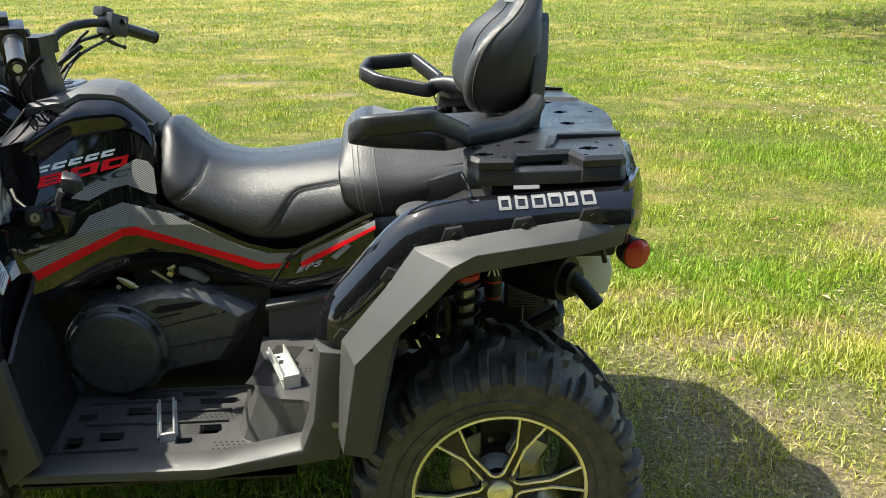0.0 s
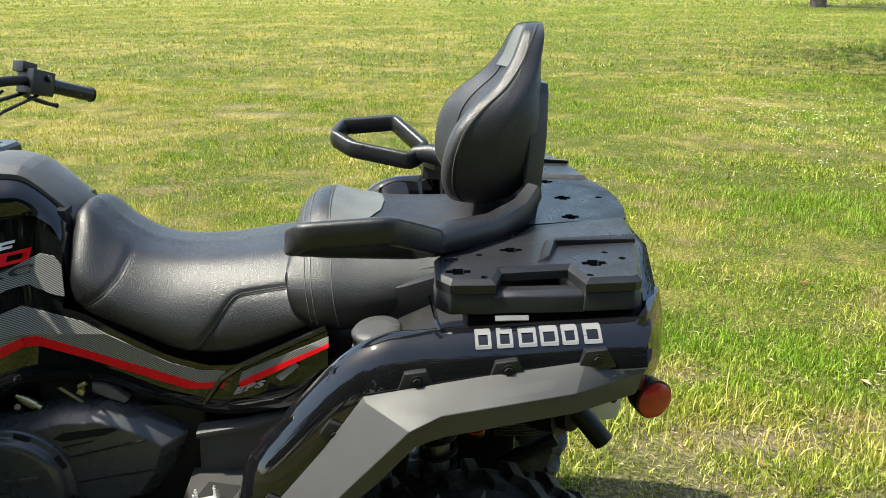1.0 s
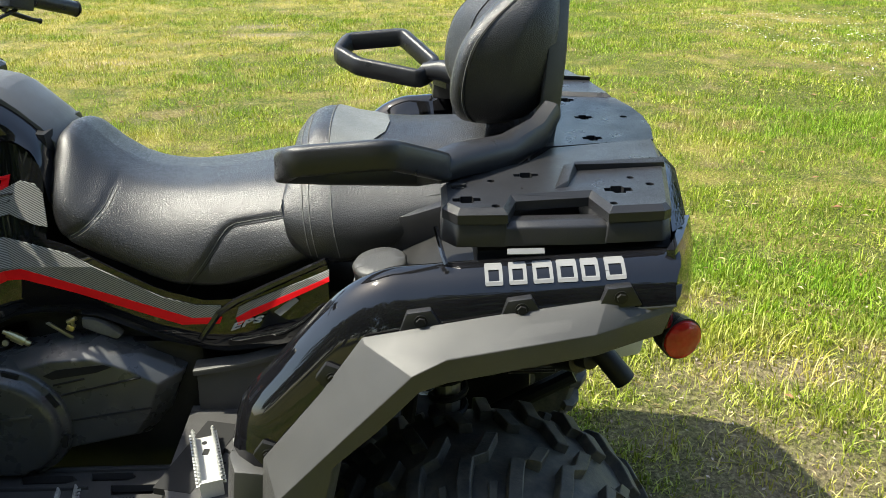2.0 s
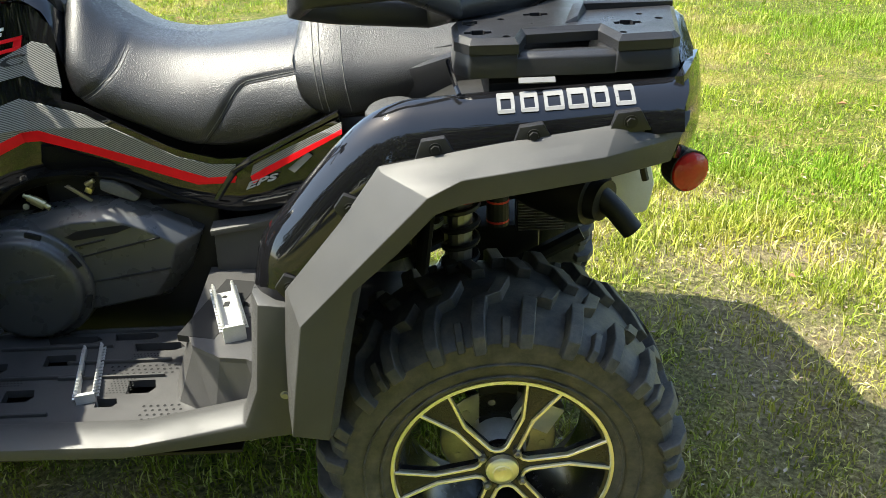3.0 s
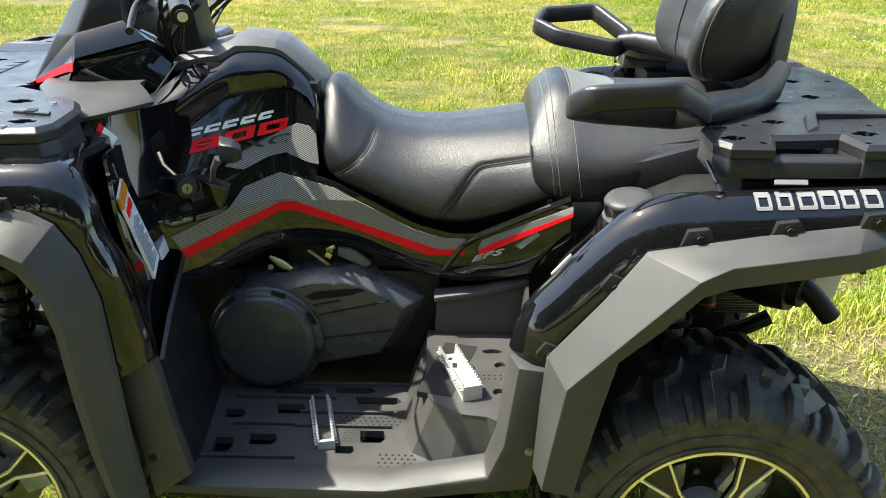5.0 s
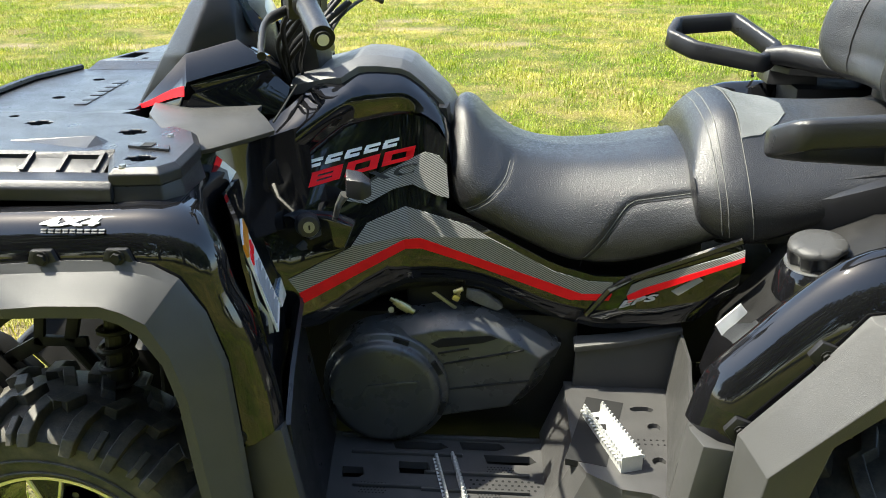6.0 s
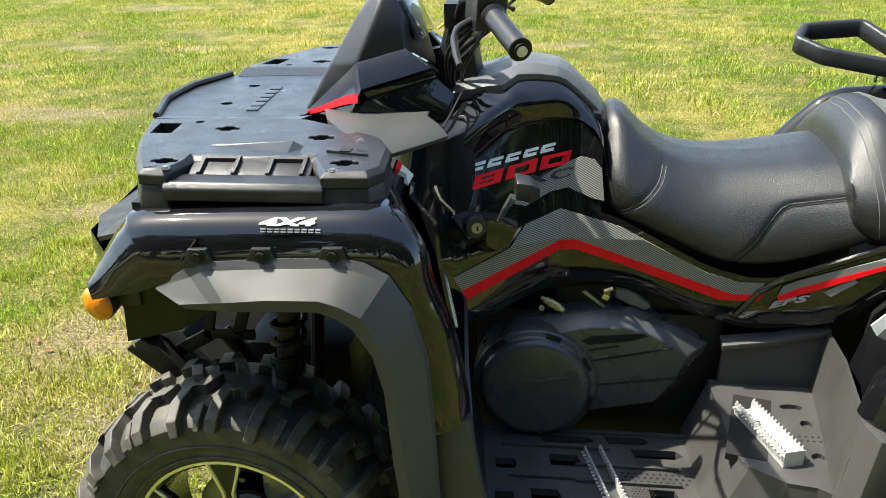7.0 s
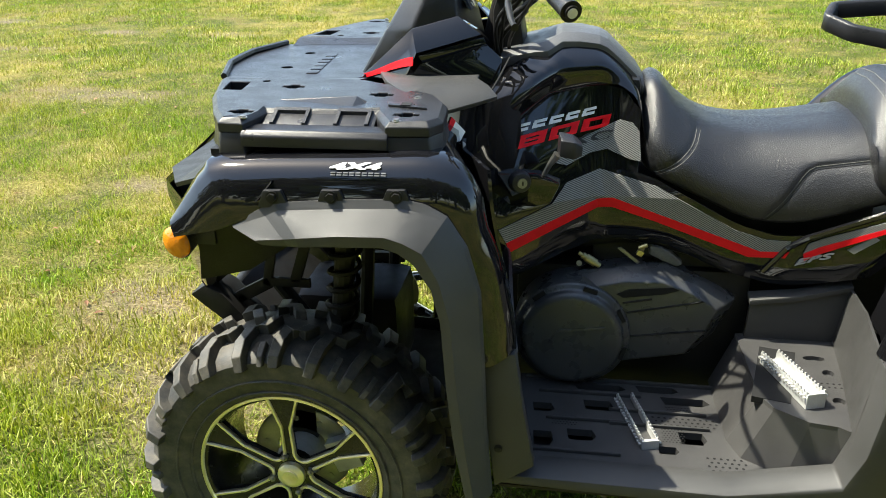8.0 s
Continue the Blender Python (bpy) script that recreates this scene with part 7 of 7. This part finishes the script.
    loft(bm, [[near(-1.245, 0.44, 1.126, s), near(-1.175, 0.46, 1.126, s), near(-1.175, 0.46, 1.131, s), near(-1.245, 0.44, 1.131, s)], [near(-1.240, 0.462, 1.126, s), near(-1.168, 0.482, 1.126, s), near(-1.168, 0.482, 1.131, s), near(-1.240, 0.462, 1.131, s)]])
    part("rack_rib", bm, PLASTIC, RACK_F, bevel=0.001)
    # Thin black patch, a notch's shade painted on the rib.
    bm = bag()
    box(bm, near(-1.208, 0.461, 1.1318, s), (0.018, 0.020, 0.001))
    part("rack_notch", bm, SHADE_AND_SEAM, RACK_F)
    bm = bag()
    for x in (-1.52, -1.44, -1.34, -1.24, -1.16):
        box(bm, near(x, 0.545, 1.058, s), (0.022, 0.040, 0.030))
    box(bm, near(-1.33, 0.50, 1.075, s), (0.38, 0.02, 0.012))
    part("rack_foot", bm, DARK, RACK_F)
    # shoulder panel between rack and tank
    bm = bag()
    skin(bm, [[near(-1.33, 0.140, 1.116, s), near(-1.29, 0.265, 1.121, s), near(-1.235, 0.350, 1.117, s), near(-1.215, 0.400, 1.085, s)],
              [near(-1.22, 0.150, 1.117, s), near(-1.21, 0.250, 1.120, s), near(-1.200, 0.313, 1.118, s), near(-1.149, 0.358, 1.089, s)],
              [near(-1.15, 0.155, 1.118, s), near(-1.15, 0.232, 1.119, s), near(-1.130, 0.278, 1.115, s), near(-1.098, 0.308, 1.094, s)],
              [near(-1.113, 0.160, 1.118, s), near(-1.113, 0.218, 1.118, s), near(-1.088, 0.254, 1.112, s), near(-1.069, 0.275, 1.097, s)]], -0.010 * s)
    part("shoulder_panel", bm, FLARE, ATV, "matte grey shoulder panel", bevel=0.002)
    bm = bag()
    skin(bm, [[near(-1.210, 0.385, 1.086, s), near(-1.200, 0.400, 1.03, s), near(-1.18, 0.425, 0.94, s)],
              [near(-1.152, 0.344, 1.088, s), near(-1.146, 0.352, 1.03, s), near(-1.14, 0.376, 0.93, s)],
              [near(-1.095, 0.288, 1.092, s), near(-1.092, 0.292, 1.02, s), near(-1.09, 0.318, 0.93, s)],
              [near(-1.035, 0.206, 1.098, s), near(-1.030, 0.206, 1.03, s), near(-1.03, 0.238, 0.93, s)]], -0.006 * s)
    part("inner_panel", bm, GLOSS, ATV, "gloss black panel beside the front rack", smooth=True)
    # turn signal on its bracket, nose panel
    axis = Vector((-0.35, s * 0.92, -0.05)).normalized()
    c = near(-1.606, 0.585, 0.905, s)
    bm = bag()
    disc(bm, c - axis * 0.035, axis, 0.020, 0.036, 24, 0.032)
    box(bm, near(-1.57, 0.55, 0.912, s), (0.06, 0.05, 0.03))
    sig = part("turn_signal", bm, PLASTIC, ATV, "round amber turn signal in a black cup", bevel=0.002)
    bm = bag()
    tube(bm, [c + axis * d for d in (0.0, 0.008, 0.014, 0.017)], [0.030, 0.0295, 0.022, 0.005], 24)
    part("lamp_lens", bm, AMBER_LENS, sig, "amber lamp lens", smooth=True)
    bm = bag()
    loft(bm, [[near(-1.60, 0.54, 0.955, s), near(-1.585, 0.56, 0.94, s), near(-1.580, 0.55, 0.80, s), near(-1.595, 0.53, 0.795, s)], [near(-1.70, 0.42, 0.965, s), near(-1.69, 0.44, 0.94, s), near(-1.66, 0.42, 0.78, s), near(-1.68, 0.40, 0.775, s)], [near(-1.74, 0.0, 0.98, s), near(-1.74, 0.0, 0.95, s), near(-1.70, 0.0, 0.78, s), near(-1.72, 0.0, 0.77, s)]])
    part("nose_panel", bm, GLOSS, ATV, "gloss black nose panel", bevel=0.004)
    # dark inner wheel arch behind the nose
    bm = bag()
    skin(bm, [[near(-1.585, 0.575, 0.950, s), near(-1.575, 0.570, 0.885, s), near(-1.585, 0.56, 0.820, s)], [near(-1.50, 0.58, 0.952, s), near(-1.48, 0.56, 0.900, s), near(-1.50, 0.53, 0.830, s)], [near(-1.40, 0.59, 0.950, s), near(-1.36, 0.54, 0.925, s), near(-1.38, 0.48, 0.90, s)], [near(-1.25, 0.59, 0.950, s), near(-1.22, 0.50, 0.925, s), near(-1.20, 0.36, 0.91, s)], [near(-1.15, 0.59, 0.91, s), near(-1.13, 0.45, 0.88, s), near(-1.12, 0.34, 0.86, s)], [near(-1.09, 0.59, 0.72, s), near(-1.08, 0.42, 0.70, s), near(-1.07, 0.30, 0.70, s)], [near(-1.06, 0.58, 0.50, s), near(-1.05, 0.40, 0.48, s), near(-1.04, 0.28, 0.48, s)]], 0.006 * s)
    part("inner_arch", bm, DARK, ATV, smooth=True)
    bm = bag()
    skin(bm, [[near(-0.300, 0.60, 0.53, s), near(-0.30, 0.40, 0.53, s), near(-0.30, 0.24, 0.53, s)], [near(-0.275, 0.60, 0.73, s), near(-0.275, 0.40, 0.75, s), near(-0.275, 0.22, 0.76, s)], [near(-0.170, 0.60, 0.875, s), near(-0.17, 0.40, 0.90, s), near(-0.17, 0.22, 0.90, s)], [near(-0.05, 0.60, 0.935, s), near(-0.05, 0.40, 0.955, s), near(-0.05, 0.22, 0.955, s)], [near(0.24, 0.545, 0.95, s), near(0.25, 0.40, 0.97, s), near(0.26, 0.22, 0.97, s)]], 0.006 * s)
    part("inner_arch", bm, DARK, ATV, smooth=True)
    # front guard tubes and plate
    def strut(a, b, w):
        """A flat steel strut in the plane of the guard's side."""
        a, b = Vector((a[0], a[1])), Vector((b[0], b[1]))
        n = Vector((-(b - a).y, (b - a).x)).normalized() * w
        return slab(bag(), [tuple(a + n), tuple(b + n), tuple(b - n), tuple(a - n)], 0.285, 0.297, s)
    for a, b, w in (((-1.69, 0.690), (-1.57, 0.790), 0.012), ((-1.64, 0.645), (-1.56, 0.690), 0.014), ((-1.57, 0.680), (-1.545, 0.790), 0.010), ((-1.56, 0.690), (-1.47, 0.690), 0.010), ((-1.505, 0.690), (-1.475, 0.780), 0.012), ((-1.60, 0.795), (-1.44, 0.790), 0.014), ((-1.64, 0.650), (-1.50, 0.52), 0.014)):
        part("guard_strut", strut(a, b, w), DARK, ATV, "black flat steel strut of the front guard", bevel=0.002)
    bm = bag()
    slab(bm, [(-1.735, 0.665), (-1.700, 0.690), (-1.66, 0.670), (-1.60, 0.60), (-1.64, 0.585), (-1.70, 0.635)], 0.24, 0.33, s)
    part("guard_plate", bm, DARK, ATV, bevel=0.006)
bm = bag()
tube(bm, [near(-1.69, 0.32, 0.70), near(-1.76, 0.20, 0.72), near(-1.77, 0.0, 0.72), near(-1.76, 0.20, 0.72, 1), near(-1.69, 0.32, 0.70, 1)], 0.016, 10)
tube(bm, [near(-1.64, 0.30, 0.60), near(-1.72, 0.18, 0.58), near(-1.73, 0.0, 0.58), near(-1.72, 0.18, 0.58, 1), near(-1.64, 0.30, 0.60, 1)], 0.016, 10)
part("front_bumper", bm, DARK, ATV, "black tubular front bumper", smooth=True)
for s in (-1, 1):
    bm = bag()
    loft(bm, [[near(-1.735, 0.12, 0.86, s), near(-1.735, 0.12, 0.93, s), near(-1.70, 0.12, 0.93, s), near(-1.70, 0.12, 0.86, s)], [near(-1.70, 0.38, 0.88, s), near(-1.70, 0.38, 0.94, s), near(-1.66, 0.38, 0.94, s), near(-1.66, 0.38, 0.88, s)]])
    part("headlamp", bm, GLASS_DARK, ATV, "headlamp behind dark glass", bevel=0.006)
# added sheet under the front rack, blocking sun into the wheel arches from above
bm = bag()
skin(bm, [[near(x, v, z, -1) for v in (w, w * 0.5)] + [near(x, 0.0, z + 0.01)] + [near(x, v, z, 1) for v in (w * 0.5, w)] for x, w, z in ((-1.715, 0.36, 0.968), (-1.64, 0.50, 0.985), (-1.56, 0.56, 1.020), (-1.45, 0.57, 1.040), (-1.25, 0.57, 1.045), (-1.13, 0.50, 1.030))], 0.008)
part("front_deck", bm, DARK, ATV, "dark sheet added under the front rack to block sun")
# dark bulk of radiator and steering parts under the front cowl
bm = bag()
box(bm, (-1.36, CY, 0.86), (0.36, 0.36, 0.24))
box(bm, (-1.18, CY, 0.86), (0.20, 0.36, 0.36))
box(bm, (-1.45, CY, 0.45), (0.26, 0.22, 0.24))
part("front_frame", bm, DARK, ATV, "dark radiator and front frame", bevel=0.03)
bm = bag()
box(bm, (-0.93, CY, 0.97), (0.30, 0.20, 0.28))
box(bm, (-0.60, CY, 0.82), (0.60, 0.30, 0.16))
part("tank_core", bm, DARK, ATV, bevel=0.03)

# --- signs and films ---
REAR_SIDE, FRONT_SIDE, BODY_SIDE = caster("rear_fender"), caster("front_fender"), caster("side_panel", "under_seat_panel")
for s in (-1, 1):
    surf = REAR_SIDE(s)
    flip = 1 if s < 0 else -1
    # maker's mark: six plain silver blocks of two bars each
    for k in range(6):
        bm = bag()
        w = 0.0275 if k in (2, 3, 5) else 0.0245
        x0 = k * 0.0330
        flat_block(bm, x0, x0 + w, 0.0, 0.0042, 0.0012)
        flat_block(bm, x0, x0 + w, 0.0148, 0.0190, 0.0012)
        flat_block(bm, x0, x0 + 0.0050, 0.0040, 0.0150)
        flat_block(bm, x0 + w - 0.0050, x0 + w, 0.0040, 0.0150)
        ox = -0.012 if s < 0 else 0.186
        lettering("maker_mark", bm, SILVER, ATV, (ox, 1.0065 if s < 0 else 1.0105), (flip, 0.045 * flip), (0.0, 1.0), s, 0.0034, "plain silver block mark", surf)
    surf = FRONT_SIDE(s)
    bm = text_mesh("4X4", 0.0100, 0.20, 0.0004, 1.05, 4.7)
    lettering("drive_sign", bm, WHITE, ATV, (-1.306 if s < 0 else -1.208, 1.0620), (flip, 0.03 * flip), (0.0, 1.0), s, 0.004, "white 4X4 sign", surf)
    decal("fender_seam", [(-1.374, 1.076), (-1.371, 1.076), (-1.430, 1.006), (-1.433, 1.006)], SHADE_AND_SEAM, ATV, s, 0.004, surf=surf)
    bm = bag()
    for k in range(9):
        flat_block(bm, k * 0.0105, k * 0.0105 + 0.008, 0.0, 0.0012)
        flat_block(bm, k * 0.0105, k * 0.0105 + 0.008, 0.0032, 0.0044)
    lettering("code_bars", bm, SILVER, ATV, (-1.303 if s < 0 else -1.208, 1.0535), (flip, 0.02 * flip), (0.0, 1.0), s, 0.004, "row of short silver bars", surf)
    surf = BODY_SIDE(s)
    for k in range(6):
        bm = bag()
        flat_block(bm, 0.0, 0.0255, 0.0, 0.0050)
        flat_block(bm, 0.003, 0.0285, 0.0085, 0.0135)
        flat_block(bm, 0.001, 0.0085, 0.0040, 0.0100)
        ox = -1.070 + k * 0.0330 if s < 0 else -0.878 - k * 0.0330
        oz = 1.0115 + k * 0.0050 if s < 0 else 1.0365 - k * 0.0050
        lettering("model_mark", bm, WHITE, ATV, (ox, oz), (flip, 0.155 * flip), (0.12 * flip, 1.0), s, 0.004, "plain silver block mark", surf)
    bm = bag()
    for k in range(3):
        a, w, h, t = k * 0.064, 0.056, 0.0235, 0.0062
        flat_block(bm, a, a + w, 0.0, t)
        flat_block(bm, a, a + w, h - t, h)
        flat_block(bm, a, a + 0.015, t, h - t)
        flat_block(bm, a + w - 0.015, a + w, t, h - t)
        if k == 0:
            flat_block(bm, a + 0.015, a + w - 0.015, h / 2 - 0.0022, h / 2 + 0.0022)
    lettering("capacity_sign", bm, RED, ATV, (-1.034 if s < 0 else -0.846, 0.986 if s < 0 else 1.017), (flip, 0.165 * flip), (0.25 * flip, 1.0), s, 0.0045, "red 800 sign", surf)
    bm = text_mesh("XC", 0.024, 0.22, 0.0004, 1.04, 2.6)
    lettering("trim_sign", bm, INK, ATV, (-0.936 if s < 0 else -0.845, 0.982 if s < 0 else 0.994), (flip, 0.12 * flip), (0.0, 1.0), s, 0.006, "dark XC sign", surf)
    bm = text_mesh("EPS", 0.0165, 0.30, 0.0005, 1.08, 2.45)
    lettering("steering_sign", bm, PALE_INK, ATV, (-0.462 if s < 0 else -0.386, 0.752 if s < 0 else 0.780), (flip, 0.38 * flip), (0.0, 1.0), s, 0.006, "silver EPS sign", surf)
    decal("reflector_film", [(-0.372, 0.800), (-0.330, 0.838), (-0.322, 0.832), (-0.360, 0.794)], SILVER, ATV, s, 0.004, surf=surf)


def card(name, corners, material, parent, s=-1, lift=0.003, label=""):
    """A flat film from four corners (x, v, z)."""
    p = [near(*c, s) for c in corners]
    n = (p[1] - p[0]).cross(p[3] - p[0]).normalized()
    if n.y * s < 0:
        n = -n
    bm = bag()
    prism(bm, p, [q + n * lift for q in p])
    return part(name, bm, material, parent, label)


def on(corners, u, w):
    a, b, c, d = [Vector(q) for q in corners]
    return tuple((a.lerp(b, u)).lerp(d.lerp(c, u), w))


def sub(corners, u0, u1, w0, w1):
    return [on(corners, u0, w0), on(corners, u1, w0), on(corners, u1, w1), on(corners, u0, w1)]

FENDER_TREES = [BVHTree.FromPolygons([v.co.copy() for v in o.data.vertices], [tuple(p.vertices) for p in o.data.polygons]) for o in ATV.children if o.name.split(".")[0] in ("front_fender", "leg_shield")]


def from_behind(v, z, s, back=-1.07):
    """The place on the back of the front fender at that height and distance from the centre line."""
    hits = [t.ray_cast(near(-0.6, v, z, s), Vector((-1, 0, 0)))[0] for t in FENDER_TREES]
    xs = [h.x for h in hits if h is not None and h.x < -0.98]
    return (max(xs) if xs else back, v, z)


for s in (-1, 1):
    q = [from_behind(*c, s) for c in ((0.510, 0.992), (0.395, 0.990), (0.400, 0.838), (0.478, 0.828))]
    q = [(x + 0.006, v, z) for x, v, z in q]
    sheet = card("warning_label", q, WHITE, ATV, s, 0.004, "white warning label with an orange heading")
    q = [(x + 0.002, v + 0.001, z) for x, v, z in q]
    card("label_heading", sub(q, 0, 1, 0.0, 0.13), ORANGE, sheet, s, 0.0045)
    for k in range(2):
        card("label_picture", sub(q, 0.16 + 0.40 * k, 0.44 + 0.40 * k, 0.19, 0.27), RED, sheet, s, 0.0043)
    for k in range(15):
        card("label_text", sub(q, 0.08, 0.90 if k % 3 else 0.7, 0.38 + k * 0.038, 0.388 + k * 0.038), PALE_INK, sheet, s, 0.0043)
    tag = [(x + 0.004, v, z) for x, v, z in (from_behind(*c, s, -1.045) for c in ((0.376, 0.852), (0.312, 0.846), (0.312, 0.812), (0.380, 0.822)))]
    t = card("blue_tag", tag, WHITE, ATV, s, 0.004, "small white and blue tag")
    card("tag_heading", sub(tag, 0, 1, 0.0, 0.4), BLUE, t, s, 0.0048)
    red = [(-1.156, 0.358, 1.062), (-1.150, 0.347, 1.081), (-1.126, 0.331, 1.049), (-1.138, 0.350, 1.027)]
    t = card("notice_label", red, WHITE, ATV, s, 0.006, "small white label with a red block")
    card("label_block", sub(red, 0.0, 1.0, 0.0, 0.28), RED, t, s, 0.0068)
c = [(-0.265, 0.300, 0.811), (-0.236, 0.306, 0.776), (-0.274, 0.300, 0.723), (-0.301, 0.292, 0.765)]
t = card("square_label", c, WHITE, ATV, -1, 0.004, "square white label on the rear mudguard")

# ---- trees round the field ----


def bark():
    return two_scale("tree_bark", (0.07, 0.055, 0.04), (0.19, 0.155, 0.12), 0.9, 60, 0.9, 5, dist=0.02)


def foliage():
    m = Mat("tree_leaves")
    geo = m.add("ShaderNodeNewGeometry")
    m.set(Base_Color=m.ramp(geo.outputs["Random Per Island"], [(0.0, (0.022, 0.045, 0.010)), (0.6, (0.05, 0.085, 0.018)), (1.0, (0.09, 0.12, 0.03))]), Roughness=0.6)
    return m.m


BARK, LEAF = bark(), foliage()


def tree(x, y, height, crown_r, crown_low, seed, leaves=2600, leaf=0.16, label="broad tree with a grey trunk and dark green crown"):
    r = random.Random(seed)
    root = new("tree")
    root.location = (x, y, 0)
    tagged(root, label, "tree", group="trees round the field")
    base = Vector((x, y, 0))
    bm = bag()
    trunk = [base + Vector((0, 0, -0.1)), base + Vector((0.02, 0, 0.35)), base + Vector((0.1 * r.uniform(-1, 1), 0.1 * r.uniform(-1, 1), height * 0.35)), base + Vector((0.25 * r.uniform(-1, 1), 0.25 * r.uniform(-1, 1), height * 0.62)), base + Vector((0.3 * r.uniform(-1, 1), 0.3 * r.uniform(-1, 1), height * 0.92))]
    w = height * 0.022 + 0.06
    tube(bm, spline(trunk, 4), [w * 1.7] + [w * (1.15 - 0.95 * k / 16) for k in range(1, 17)], 12)
    part("trunk", bm, BARK, root, smooth=True)
    tips = []
    for k in range(11):
        a = k * 2.4 + r.uniform(-0.4, 0.4)
        z0 = crown_low * 0.8 + (height * 0.85 - crown_low) * k / 11
        reach = crown_r * (0.95 - 0.5 * abs(k / 11 - 0.35))
        p0 = base + Vector((0, 0, z0))
        p2 = base + Vector((math.cos(a) * reach, math.sin(a) * reach, z0 + height * 0.12))
        p1 = p0.lerp(p2, 0.5) + Vector((0, 0, height * 0.03))
        tube_bm = bag()
        tube(tube_bm, spline([p0, p1, p2], 4), [w * (0.42 - 0.035 * j) for j in range(9)], 6)
        part("limb", tube_bm, BARK, root, smooth=True)
        tips += [p1, p2, p2.lerp(p1, 0.4) + Vector((r.uniform(-0.6, 0.6), r.uniform(-0.6, 0.6), 0.5)), p0.lerp(p2, 0.75) + Vector((r.uniform(-1, 1), r.uniform(-1, 1), 0.9))]
    rr = np.random.RandomState(seed)
    centres = np.array([tuple(t) for t in tips])
    pick = rr.randint(0, len(centres), leaves)
    spread = crown_r * rr.uniform(0.16, 0.34, len(centres))
    P = centres[pick] + np.clip(rr.normal(0, 1, (leaves, 3)), -1.7, 1.7) * spread[pick][:, None] * np.array([1, 1, 0.7])
    A, B = rr.normal(0, 1, (leaves, 3)), rr.normal(0, 1, (leaves, 3))
    A /= np.linalg.norm(A, axis=1, keepdims=True)
    B -= A * (A * B).sum(1, keepdims=True)
    B /= np.linalg.norm(B, axis=1, keepdims=True)
    size = leaf * rr.uniform(0.6, 1.5, leaves)[:, None]
    co = np.stack([P - A * size, P + B * size * 0.45, P + A * size, P - B * size * 0.45], 1).reshape(-1, 3)
    me = bpy.data.meshes.new("crown")
    me.from_pydata(co.tolist(), [], np.arange(leaves * 4).reshape(-1, 4).tolist())
    me.materials.append(LEAF)
    crown = place("crown", me, root)
    crown["kind"] = "stuff"
    return root


# the tree at the far edge of the lawn, and a tall one that shades a patch of it
tree(22.6, 45.0, 19.0, 7.5, 5.0, 21, 5000, 0.3)
tree(9.7, 13.4, 8.4, 5.9, 4.8, 22, 10000, 0.15)
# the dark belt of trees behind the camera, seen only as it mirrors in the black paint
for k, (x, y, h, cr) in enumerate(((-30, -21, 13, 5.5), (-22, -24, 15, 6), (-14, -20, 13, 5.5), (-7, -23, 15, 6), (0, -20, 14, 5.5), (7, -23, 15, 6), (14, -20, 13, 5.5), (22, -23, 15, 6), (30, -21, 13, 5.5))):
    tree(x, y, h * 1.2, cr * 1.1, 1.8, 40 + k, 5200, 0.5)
